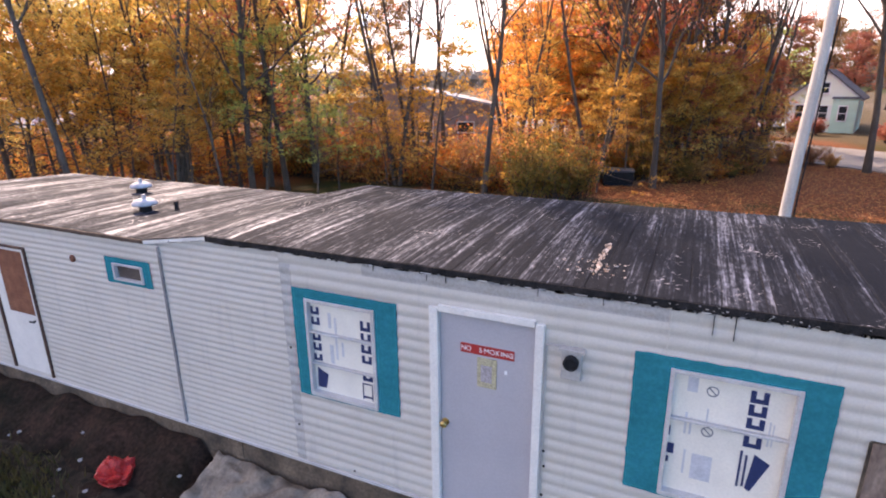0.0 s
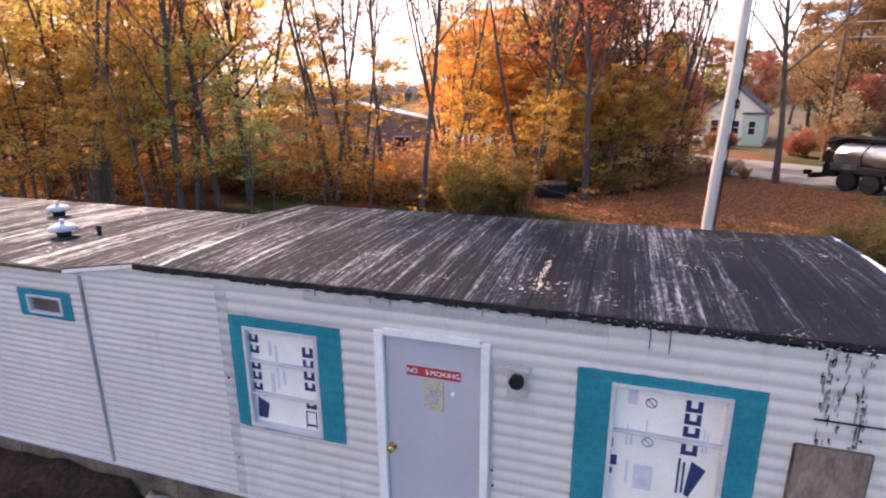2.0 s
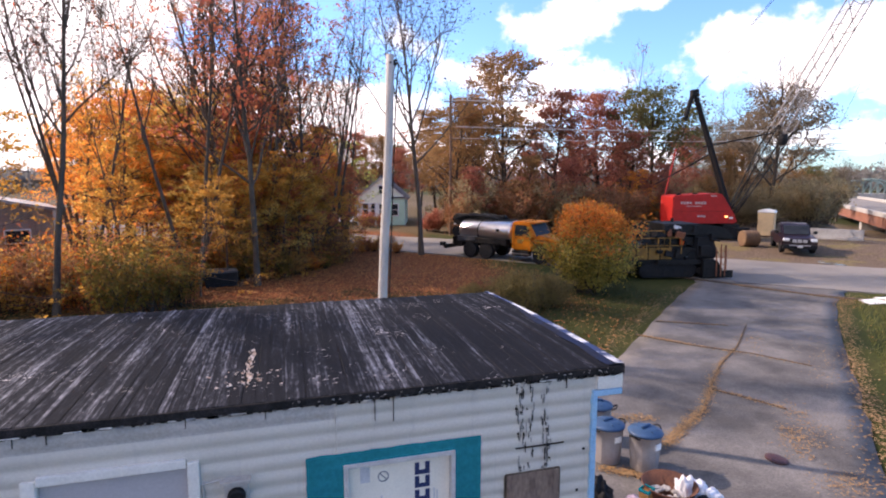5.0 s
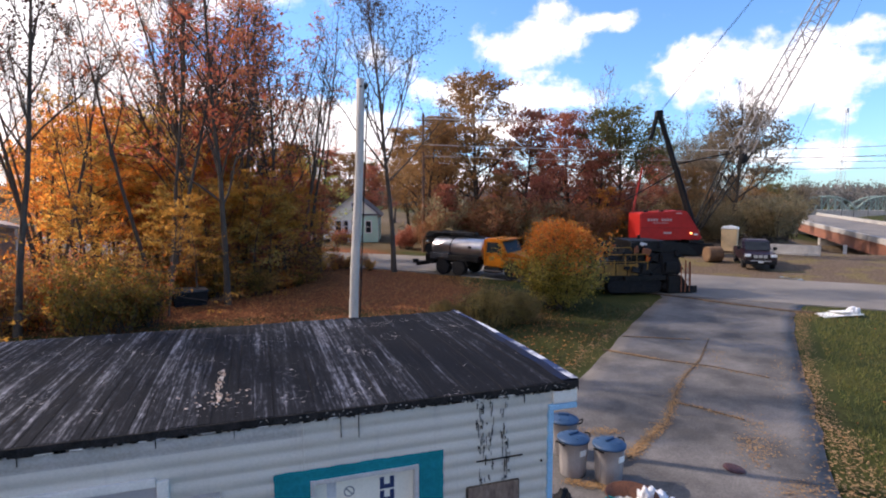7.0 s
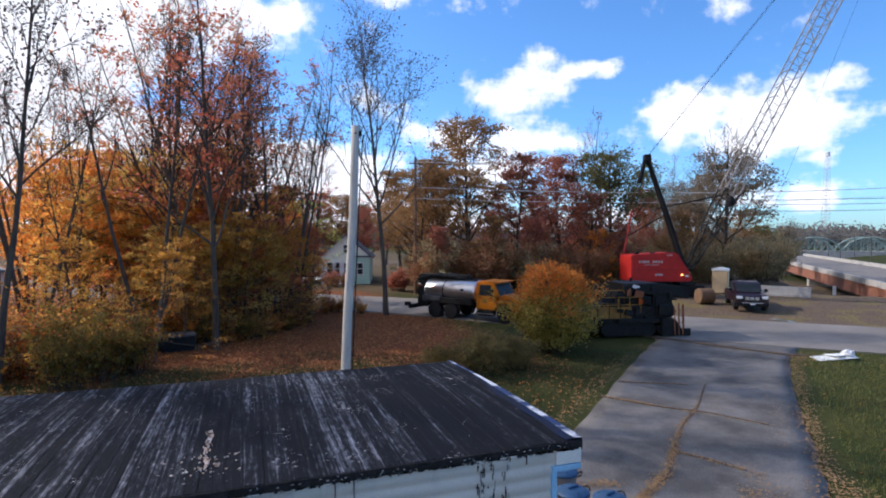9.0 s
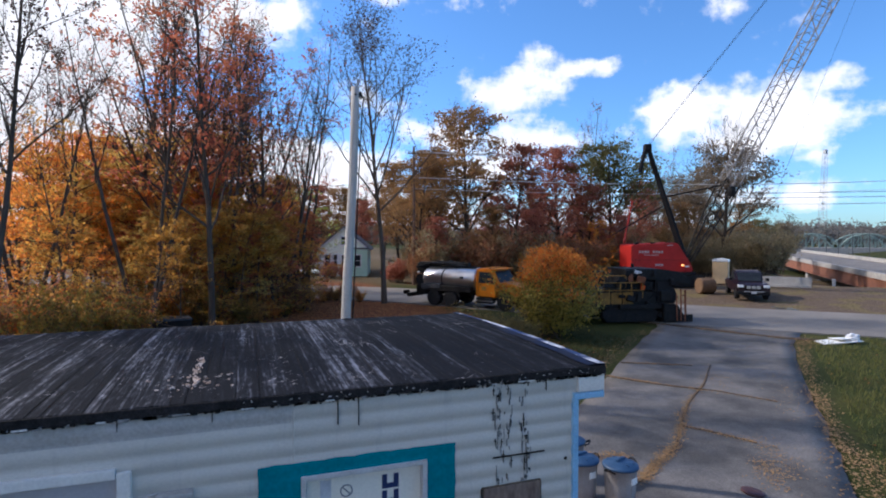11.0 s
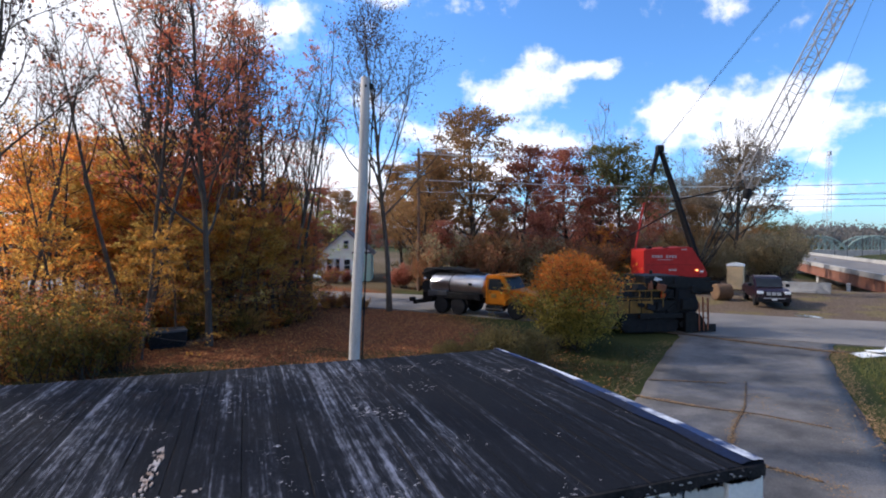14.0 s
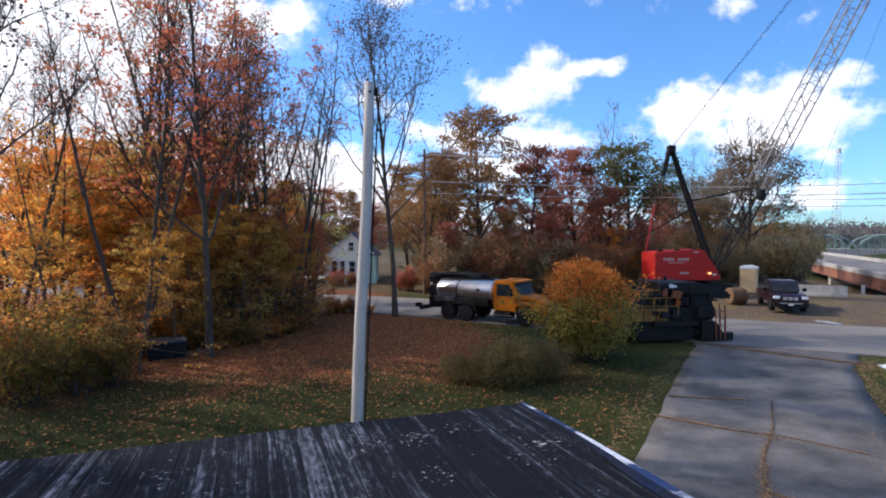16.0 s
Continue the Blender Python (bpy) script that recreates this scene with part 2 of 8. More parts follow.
M["crack"] = surf("crack_soil", (0.05, 0.035, 0.025), (0.14, 0.09, 0.05), 4, 30, 0.95, 0, 0.6, coords="World")
M["glass"] = surf("dark_glass", (0.015, 0.018, 0.022), (0.03, 0.035, 0.04), 3, 20, 0.3, grain=0.05, spec=0.12, bump=0.0)

M["lf_orange"] = leafy("orange_leaves", [(0.74, 0.17, 0.03), (0.84, 0.28, 0.04), (0.86, 0.38, 0.055), (0.78, 0.36, 0.065), (0.76, 0.16, 0.05)], 0.75, grey=0.03)
M["lf_gold"] = leafy("golden_leaves", [(0.74, 0.5, 0.13), (0.85, 0.53, 0.11), (0.86, 0.62, 0.16), (0.7, 0.55, 0.14), (0.85, 0.38, 0.1)], 0.75, grey=0.06)
M["lf_yellow"] = leafy("yellow_leaves", [(0.56, 0.27, 0.045), (0.66, 0.34, 0.055), (0.74, 0.39, 0.065), (0.44, 0.27, 0.05), (0.66, 0.22, 0.045)], 0.72, grey=0.04)
M["lf_red"] = leafy("red_leaves", [(0.5, 0.09, 0.06), (0.6, 0.16, 0.07), (0.5, 0.17, 0.085), (0.66, 0.26, 0.08)], 0.68, grey=0.05)
M["lf_maroon"] = leafy("maroon_leaves", [(0.3, 0.075, 0.062), (0.42, 0.115, 0.07), (0.48, 0.175, 0.085), (0.32, 0.115, 0.068)], 0.62)
M["lf_hedge"] = leafy("hedge_leaves", [(0.2, 0.155, 0.028), (0.26, 0.19, 0.032), (0.13, 0.12, 0.027), (0.34, 0.17, 0.028), (0.24, 0.095, 0.027)], 0.6, grey=0.06)
M["lf_moss"] = leafy("yellow_olive_leaves", [(0.5, 0.27, 0.05), (0.64, 0.36, 0.06), (0.68, 0.33, 0.055), (0.44, 0.19, 0.045), (0.7, 0.24, 0.05)], 0.72)
M["lf_scrub"] = leafy("scrub_leaves", [(0.3, 0.23, 0.12), (0.37, 0.26, 0.115), (0.27, 0.23, 0.12), (0.42, 0.25, 0.1)], 0.6)
M["lf_rust"] = leafy("rust_red_leaves", [(0.5, 0.12, 0.07), (0.62, 0.2, 0.08), (0.56, 0.24, 0.1), (0.46, 0.14, 0.1)], 0.65, grey=0.06)
M["lf_thicket"] = leafy("thicket_leaves", [(0.26, 0.115, 0.06), (0.33, 0.14, 0.066), (0.28, 0.175, 0.072), (0.38, 0.125, 0.06), (0.22, 0.165, 0.066)], 0.55, grey=0.05)
M["lf_russet"] = leafy("russet_leaves", [(0.21, 0.13, 0.045), (0.31, 0.155, 0.05), (0.4, 0.185, 0.05), (0.18, 0.135, 0.042)], 0.58)
M["lf_green"] = leafy("green_leaves", [(0.09, 0.095, 0.026), (0.14, 0.135, 0.032), (0.2, 0.16, 0.045), (0.1, 0.1, 0.03)], 0.38)
M["lf_lime"] = leafy("yellow_green_leaves", [(0.28, 0.37, 0.06), (0.38, 0.46, 0.07), (0.5, 0.48, 0.08), (0.24, 0.34, 0.055)], 0.65)
M["lf_olive"] = leafy("olive_leaves", [(0.13, 0.105, 0.032), (0.19, 0.145, 0.04), (0.26, 0.18, 0.042), (0.15, 0.095, 0.035)], 0.6)
M["lf_bush_top"] = leafy("bush_orange_leaves", [(0.54, 0.11, 0.014), (0.66, 0.185, 0.02), (0.6, 0.24, 0.03), (0.38, 0.17, 0.03)], 0.55, grey=0.05)
M["lf_bush_low"] = leafy("bush_green_leaves", [(0.1, 0.115, 0.025), (0.28, 0.24, 0.04), (0.52, 0.36, 0.05), (0.14, 0.14, 0.03)], 0.55, grey=0.08)
M["lf_dark"] = leafy("withered_leaves", [(0.05, 0.035, 0.03), (0.09, 0.05, 0.04), (0.13, 0.075, 0.05)], 0.3)
M["lf_litter"] = leafy("fallen_leaves", [(0.33, 0.08, 0.022), (0.43, 0.135, 0.034), (0.48, 0.24, 0.07), (0.21, 0.058, 0.022)], 0.1, 0.8, grey=0.03)
M["lf_litter_tan"] = leafy("tan_fallen_leaves", [(0.2, 0.1, 0.04), (0.3, 0.16, 0.055), (0.34, 0.2, 0.08), (0.14, 0.07, 0.035)], 0.1, 0.8)
M["lf_under"] = leafy("undergrowth_leaves", [(0.46, 0.1, 0.04), (0.3, 0.2, 0.05), (0.52, 0.29, 0.05), (0.24, 0.21, 0.055), (0.58, 0.21, 0.035), (0.4, 0.27, 0.06), (0.3, 0.12, 0.05)], 0.7)
M["lf_grey"] = leafy("dry_grey_leaves", [(0.19, 0.15, 0.1), (0.25, 0.19, 0.118), (0.27, 0.19, 0.12), (0.2, 0.15, 0.105)], 0.5)
M["grass_dry"] = leafy("dry_grass_blades", [(0.05, 0.054, 0.011), (0.074, 0.072, 0.016), (0.12, 0.092, 0.025), (0.07, 0.05, 0.016)], 0.3)
M["grass"] = leafy("grass_blades", [(0.09, 0.108, 0.017), (0.13, 0.14, 0.024), (0.2, 0.17, 0.036), (0.11, 0.105, 0.02)], 0.35)

# ---- mesh helpers ----


def part(name, bm, material, parent=None, label="", smooth=False):
    """One bmesh as one mesh object under a thing or under a part."""
    me = bpy.data.meshes.new(name)
    bm.to_mesh(me)
    bm.free()
    if smooth:
        for p in me.polygons:
            p.use_smooth = True
    me.materials.append(material)
    ob = new(name, me)
    ob.parent = parent
    if label:
        ob["label"] = label
    return ob


def raw(name, V, F, material, parent=None, smooth=False):
    me = bpy.data.meshes.new(name)
    me.from_pydata(V, [], F)
    me.update()
    if smooth:
        me.polygons.foreach_set("use_smooth", [True] * len(me.polygons))
    me.materials.append(material)
    ob = new(name, me)
    ob.parent = parent
    return ob


def thing(name, label, category, x=0, y=0, z=0, rz=0, group="", kind=""):
    ob = new(name)
    ob.matrix_basis = pose(x, y, z, 0, 0, rz)
    return tagged(ob, label, category, group, kind)


def box(bm, x0, x1, y0, y1, z0, z1, bevel=0.0, m=None):
    vs = bmesh.ops.create_cube(bm, size=1)["verts"]
    for v in vs:
        v.co = Vector((x0 + (v.co.x + 0.5) * (x1 - x0), y0 + (v.co.y + 0.5) * (y1 - y0), z0 + (v.co.z + 0.5) * (z1 - z0)))
    if bevel:
        es = list({e for v in vs for e in v.link_edges})
        r = bmesh.ops.bevel(bm, geom=es, offset=bevel, segments=2, affect="EDGES", profile=0.6)
        vs = list({v for f in r["faces"] for v in f.verts} | {v for v in vs if v.is_valid})
    if m:
        bmesh.ops.transform(bm, matrix=m, verts=vs)
    return bm


def rod(bm, a, b, r0, r1=None, n=10, caps=True):
    a, b = Vector(a), Vector(b)
    d = b - a
    q = d.to_track_quat("Z", "Y").to_matrix().to_4x4()
    bmesh.ops.create_cone(bm, cap_ends=caps, segments=n, radius1=r0, radius2=r0 if r1 is None else r1, depth=d.length, matrix=Matrix.Translation((a + b) / 2) @ q)
    return bm


def lathe(bm, profile, n=24, m=None):
    """A body of revolution about z, from (radius, height) pairs."""
    rings = []
    for r, z in profile:
        rings.append([bm.verts.new((r * math.cos(2 * math.pi * k / n), r * math.sin(2 * math.pi * k / n), z)) for k in range(n)])
    for a, b in zip(rings, rings[1:]):
        for k in range(n):
            bm.faces.new((a[k], a[(k + 1) % n], b[(k + 1) % n], b[k]))
    if profile[0][0] > 1e-4:
        bm.faces.new(rings[0][::-1])
    if profile[-1][0] > 1e-4:
        bm.faces.new(rings[-1])
    if m:
        bmesh.ops.transform(bm, matrix=m, verts=[v for r in rings for v in r])
    return bm


def prism(bm, outline, y0, y1, bevel=0.0):
    """An outline in (x, z), drawn out from y0 to y1."""
    a = [bm.verts.new((x, y0, z)) for x, z in outline]
    b = [bm.verts.new((x, y1, z)) for x, z in outline]
    n = len(outline)
    fs = [bm.faces.new(a), bm.faces.new(b[::-1])]
    for i in range(n):
        fs.append(bm.faces.new((a[i], b[i], b[(i + 1) % n], a[(i + 1) % n])))
    bmesh.ops.recalc_face_normals(bm, faces=fs)
    if bevel:
        es = list({e for f in fs[:2] for e in f.edges})
        bmesh.ops.bevel(bm, geom=es, offset=bevel, segments=2, affect="EDGES")
    return bm


def BM():
    return bmesh.new()


def smooth01(a, b, v):
    t = min(1.0, max(0.0, (v - a) / (b - a)))
    return t * t * (3 - 2 * t)


# ---- ground ----
G = -0.45
ROAD = [(75, -26), (60, -12), (45, 2.4), (31, 15.2), (25, 21.2), (19, 28.6), (13.4, 35.4), (6, 42), (-4, 50), (-16, 62), (-40, 88)]


def road_side(x, y):
    """Signed distance from the road's middle line; positive beyond it."""
    best, sign = 1e9, 1
    for (ax, ay), (bx, by) in zip(ROAD, ROAD[1:]):
        dx, dy = bx - ax, by - ay
        t = min(1, max(0, ((x - ax) * dx + (y - ay) * dy) / (dx * dx + dy * dy)))
        ex, ey = x - ax - t * dx, y - ay - t * dy
        d = math.hypot(ex, ey)
        if d < best:
            best, sign = d, 1 if dx * ey - dy * ex < 0 else -1
    return best * sign


def ground_z(x, y):
    z = G
    z += 0.42 * smooth01(2.5, -0.5, x) * smooth01(1.2, 0.0, y)
    s = road_side(x, y)
    if x > 20:
        z += 0.3 * smooth01(5.0, 14.0, s) * smooth01(20, 30, x)
    # the river bank falls away under the highway bridge
    bx, by = x - 51.2, y - 25
    along_b, off = bx * 0.687 + by * 0.726, -bx * 0.726 + by * 0.687
    z -= 2.4 * smooth01(0.0, 10.0, along_b) * smooth01(8.0, 1.0, off) * smooth01(-40, -16, off)
    far = math.hypot(x, y)
    if s < 4.6 and far < 90:
        z += 0.05 * (noise.noise(Vector((x * 0.35, y * 0.35, 0)))) * smooth01(6.5, 9, abs(s) + 2)
    return z


def build_ground():
    def axis(lo, hi):
        v, out = lo, []
        while v < hi:
            out.append(v)
            d = max(0.0, abs(v - 6) - 26)
            v += 0.7 + d * 0.12
        return out + [hi]
    xs, ys = axis(-900, 900), axis(-900, 900)
    V = [(x, y, ground_z(x, y)) for y in ys for x in xs]
    w = len(xs)
    F = [(j * w + i, j * w + i + 1, (j + 1) * w + i + 1, (j + 1) * w + i) for j in range(len(ys) - 1) for i in range(w - 1)]
    mt = surf("lawn_and_litter", (0.026, 0.037, 0.008), (0.056, 0.055, 0.015), 0.5, 14, 0.95, 0, 0.6, dist=0.03, grain=0.4, coords="World", spec=0.12)
    nt = mt.node_tree
    N, L = nt.nodes.new, nt.links.new
    bs = nt.nodes["Principled BSDF"]
    lawn = bs.inputs["Base Color"].links[0].from_socket
    geo, nz = N("ShaderNodeNewGeometry"), N("ShaderNodeTexNoise")
    nz.inputs["Scale"].default_value, nz.inputs["Detail"].default_value = 0.45, 6
    L(geo.outputs["Position"], nz.inputs["Vector"])
    sep = N("ShaderNodeSeparateXYZ")
    L(geo.outputs["Position"], sep.inputs[0])

    def m(op, a, b):
        n = N("ShaderNodeMath")
        n.operation = op
        for i, v in enumerate((a, b)):
            if isinstance(v, (int, float)):
                n.inputs[i].default_value = v
            else:
                L(v, n.inputs[i])
        return n.outputs[0]

    def step(v, a, b):
        n = N("ShaderNodeMapRange")
        n.interpolation_type = "SMOOTHSTEP"
        n.inputs["From Min"].default_value, n.inputs["From Max"].default_value = a, b
        L(v, n.inputs["Value"])
        return n.outputs[0]
    wob = m("MULTIPLY", m("SUBTRACT", nz.outputs["Fac"], 0.5), 9.0)
    X, Y = sep.outputs[0], sep.outputs[1]
    yw = m("ADD", Y, wob)
    fine = N("ShaderNodeTexNoise")
    fine.inputs["Scale"].default_value, fine.inputs["Detail"].default_value = 9.0, 5
    L(geo.outputs["Position"], fine.inputs["Vector"])

    def tone(a, b):
        n = N("ShaderNodeMixRGB")
        n.inputs[1].default_value, n.inputs[2].default_value = (*a, 1), (*b, 1)
        L(step(fine.outputs["Fac"], 0.35, 0.65), n.inputs[0])
        return n.outputs[0]

    def over(fac, under, top):
        n = N("ShaderNodeMixRGB")
        L(fac, n.inputs[0])
        L(under, n.inputs[1])
        L(top, n.inputs[2])
        return n.outputs[0]
    # fallen leaves cover the ground towards the woods; bare soil by the building; worn dirt beyond the road
    red = m("MULTIPLY", step(m("ADD", m("ADD", yw, m("MULTIPLY", wob, 0.9)), m("MULTIPLY", X, 0.12)), 16.2, 21.5), step(m("SUBTRACT", 16.0, X), 1.5, 5.0))
    red = m("MAXIMUM", red, m("MULTIPLY", step(m("MULTIPLY", X, -1.0), 14.0, 19.0), step(Y, 3.0, 6.0)))
    col = over(red, lawn, tone((0.1, 0.034, 0.015), (0.26, 0.09, 0.033)))
    bank = m("ADD", m("ADD", Y, m("MULTIPLY", X, 0.95)), m("MULTIPLY", wob, 0.5))
    dirt = m("MULTIPLY", step(X, 22.0, 27.0), m("MULTIPLY", step(bank, 46.0, 50.0), m("SUBTRACT", 1.0, step(bank, 130.0, 150.0))))
    scrub = m("MULTIPLY", step(bank, 56.0, 62.0), step(m("SUBTRACT", 48.0, X), 0.0, 6.0))
    col = over(scrub, col, tone((0.06, 0.045, 0.022), (0.14, 0.095, 0.05)))
    col = over(dirt, col, tone((0.08, 0.055, 0.036), (0.17, 0.12, 0.085)))
    col = over(m("MULTIPLY", dirt, step(nz.outputs["Fac"], 0.5, 0.6)), col, tone((0.1, 0.075, 0.03), (0.2, 0.15, 0.075)))
    soil = m("MULTIPLY", step(m("SUBTRACT", 2.0, X), 0.0, 3.0), step(m("SUBTRACT", 1.0, m("ADD", Y, m("MULTIPLY", wob, 0.2))), 0.0, 1.0))
    col = over(soil, col, tone((0.016, 0.013, 0.01), (0.045, 0.034, 0.024)))
    L(col, bs.inputs["Base Color"])
    ob = raw("ground", V, F, mt, smooth=True)
    return tagged(ob, "grass lawn with red fallen leaves and bare dirt", "ground", kind="structure")


build_ground()


def ribbon(name, pts, width, z, material, label, category, kind="structure", thick=0.06):
    """A flat band along a line of points, with thickness."""
    V, F = [], []
    n = len(pts)
    for i, p in enumerate(pts):
        a, b = Vector(pts[max(0, i - 1)][:2]), Vector(pts[min(n - 1, i + 1)][:2])
        d = (b - a).normalized()
        s = Vector((-d.y, d.x)) * (width[i] if isinstance(width, list) else width) / 2
        for q, zz in ((Vector(p[:2]) + s, z), (Vector(p[:2]) - s, z), (Vector(p[:2]) + s, z - thick), (Vector(p[:2]) - s, z - thick)):
            V.append((q.x, q.y, zz))
    for i in range(n - 1):
        a, b = 4 * i, 4 * i + 4
        F += [(a + 1, a, b, b + 1), (a, a + 2, b + 2, b), (a + 3, a + 1, b + 1, b + 3)]
    F += [(0, 1, 3, 2), (4 * n - 3, 4 * n - 4, 4 * n - 2, 4 * n - 1)]
    return tagged(raw(name, V, F, material), label, category, kind=kind)


def spline(pts, k=6):
    out = []
    for i in range(len(pts) - 1):
        p0, p1, p2, p3 = (Vector(pts[max(0, min(len(pts) - 1, j))]) for j in (i - 1, i, i + 1, i + 2))
        for s in range(k):
            t = s / k
            out.append(0.5 * ((2 * p1) + (p2 - p0) * t + (2 * p0 - 5 * p1 + 4 * p2 - p3) * t * t + (3 * p1 - p0 - 3 * p2 + p3) * t ** 3))
    return out + [Vector(pts[-1])]


ribbon("road", spline(ROAD), 8.6, G + 0.06, M["road"], "worn light grey asphalt public road", "road", thick=0.4)


def build_driveway():
    left = spline([(4.3, -9), (4.6, 2), (6.4, 5.6), (9.9, 8.7), (14.6, 12.95), (19.4, 17.1), (21.6, 19.2)], 5)
    right = spline([(7.0, -9), (8.4, -0.5), (10.6, 2.0), (12.9, 4.1), (16.6, 7.45), (22.6, 12.6), (26.2, 14.8)], 5)
    V, F = [], []
    k = 10
    for i, (a, b) in enumerate(zip(left, right)):
        for j in range(k + 1):
            e = 0.12 * noise.noise(Vector((a.x * 1.3, a.y * 1.3, j * 7.0))) if j in (0, k) else 0
            p = a.lerp(b, j / k)
            V.append((p.x + e, p.y - e, G + 0.035 + 0.004 * noise.noise(Vector((p.x * 0.6, p.y * 0.6, 3)))))
    n = len(left)
    F = [(i * (k + 1) + j, i * (k + 1) + j + 1, (i + 1) * (k + 1) + j + 1, (i + 1) * (k + 1) + j) for i in range(n - 1) for j in range(k)]
    base = len(V)
    rim = [i * (k + 1) for i in range(n)] + [(n - 1) * (k + 1) + j for j in range(1, k + 1)] + [i * (k + 1) + k for i in range(n - 2, -1, -1)] + list(range(k - 1, 0, -1))
    V += [(V[i][0], V[i][1], G - 0.1) for i in rim]
    r = len(rim)
    F += [(rim[i], rim[(i + 1) % r], base + (i + 1) % r, base + i) for i in range(r)]
    tagged(raw("driveway", V, F, M["asphalt"], smooth=True), "cracked grey asphalt driveway with leaf-filled seams", "driveway", kind="structure")


build_driveway()

# ---- mobile home ----
M["tar_thin"] = surf("thin_tar", (0.1, 0.1, 0.1), (0.3, 0.3, 0.3), 30, 80, 0.8, 0, 0.3, contrast=0.12)
# front wall in the plane y = 0, floor at z 0.58, right end at x 4.03
HOME = thing("mobile_home", "old white mobile home with ribbed siding and weathered flat roof", "mobile home")
SILL, EAVE = 0.56, 2.935
OPEN = [(-1.34, -0.58, 1.44, 2.46), (1.98, 2.79, 1.36, 2.43), (0.085, 0.945, 0.58, 2.585), (-4.1, -3.63, 2.3, 2.475), (-6.68, -5.86, 0.6, 2.44)]
TEAL = [(-1.5, -0.335, 1.41, 2.57), (1.71, 3.01, 1.33, 2.53), (-4.25, -3.49, 2.24, 2.555)]
GREY = [(-0.68, 1.91, 2.79, 2.935), (-1.63, -1.52, 0.56, 2.8), (-1.52, -1.5, 2.0, 2.8)]


def inside(rs, x, z):
    return any(a < x < b and c < z < d for a, b, c, d in rs)


def rib(z, pitch):
    """How far the siding stands out at height z."""
    u = (z / pitch) % 1.0
    return -0.105 * pitch * (0.5 - 0.5 * math.cos(2 * math.pi * u)) ** 0.7


def siding(x0, x1, pitch, top):
    xs = sorted({x0, x1} | {v for r in OPEN + TEAL + GREY for v in r[:2] if x0 < v < x1})
    zs = sorted({SILL, top} | {v for r in OPEN + TEAL + GREY for v in r[2:] if SILL < v < top})
    groups = {}
    for xa, xb in zip(xs, xs[1:]):
        for za, zb in zip(zs, zs[1:]):
            xm, zm = (xa + xb) / 2, (za + zb) / 2
            if inside(OPEN, xm, zm):
                continue
            patch = [i for i, r in enumerate(GREY) if inside([r], xm, zm)]
            key = "teal" if inside(TEAL, xm, zm) else "grey_patch" + str(patch[0]) if patch else "siding"
            groups.setdefault(key, []).append((xa, xb, za, zb))
    for key, cells in groups.items():
        V, F = [], []
        for xa, xb, za, zb in cells:
            lv = sorted({za, zb} | {k * pitch / 8 for k in range(int(za / pitch * 8) + 1, int(zb / pitch * 8) + 1) if za < k * pitch / 8 < zb})
            b = len(V)
            nx = max(2, int((xb - xa) / (0.04 if key == "teal" else 0.2)) + 1)
            for z in lv:
                for i in range(nx):
                    x = xa + (xb - xa) * i / (nx - 1)
                    dent = 0.004 * noise.noise(Vector((x * 1.7, z * 2.2, 5)))
                    z2 = min(z, 2.79 + 0.145 * min(1.0, max(0.0, (x + 3.5) / 0.95)))
                    y2 = rib(z2, pitch)
                    if key == "teal":
                        # thick paint fills the grooves and strays over its edges
                        y2 = 0.2 * y2 - 0.084 * pitch
                        for r in TEAL:
                            for i2, s2 in ((0, -1), (1, 1)):
                                if abs(x - r[i2]) < 1e-6 and r[2] <= z <= r[3]:
                                    x += s2 * 0.012 * abs(noise.noise(Vector((z * 14, r[i2], 3))))
                            for i2, s2 in ((2, -1), (3, 1)):
                                if abs(z - r[i2]) < 1e-6 and r[0] <= x <= r[1]:
                                    z2 += s2 * 0.015 * abs(noise.noise(Vector((x * 9, r[i2], 4))))
                    V.append((x, y2 + dent - (0.005 if key == "teal" else 0.003 if key != "siding" else 0), z2))
            for j in range(len(lv) - 1):
                for i in range(nx - 1):
                    q = b + j * nx + i
                    F.append((q, q + 1, q + nx + 1, q + nx))
        names = {"siding": ("siding_panel", ""), "teal": ("painted_surround", "brush-painted teal window surround"), "grey_patch": ("bare_patch", "grey unpainted strip of siding")}[key.rstrip("012")]
        ob = raw(names[0], V, F, M[key.rstrip("012")], HOME, smooth=True)
        weld = bmesh.new()
        weld.from_mesh(ob.data)
        bmesh.ops.remove_doubles(weld, verts=weld.verts[:], dist=0.0004)
        weld.to_mesh(ob.data)
        weld.free()
        if names[1]:
            ob["label"] = names[1]


for xa, xb, pitch, top in ((-9.5, -5.0, 0.075, 2.79), (-5.0, -3.305, 0.075, 2.79), (-3.3, -1.63, 0.075, EAVE), (-1.63, 0.5, 0.112, EAVE), (0.5, 1.92, 0.112, EAVE), (1.92, 4.0, 0.112, EAVE)):
    siding(xa, xb, pitch, top)

# wall body behind the siding, with its openings
bm = BM()
xs = sorted({-9.5, 3.98} | {v for r in OPEN for v in r[:2]})
zs = sorted({SILL, 2.72} | {v for r in OPEN for v in r[2:]})
for xa, xb in zip(xs, xs[1:]):
    for za, zb in zip(zs, zs[1:]):
        if not inside(OPEN, (xa + xb) / 2, (za + zb) / 2):
            box(bm, xa, xb, 0.012, 0.1, za, zb)
part("wall_core", bm, M["ply"], HOME)
bm = box(BM(), 3.91, 4.0, 0.1, 3.1, SILL, 2.9)
part("end_wall", bm, M["siding"], HOME)
bm = box(BM(), -9.5, 3.91, 3.0, 3.1, SILL, 2.7)
part("back_wall", bm, M["siding"], HOME)
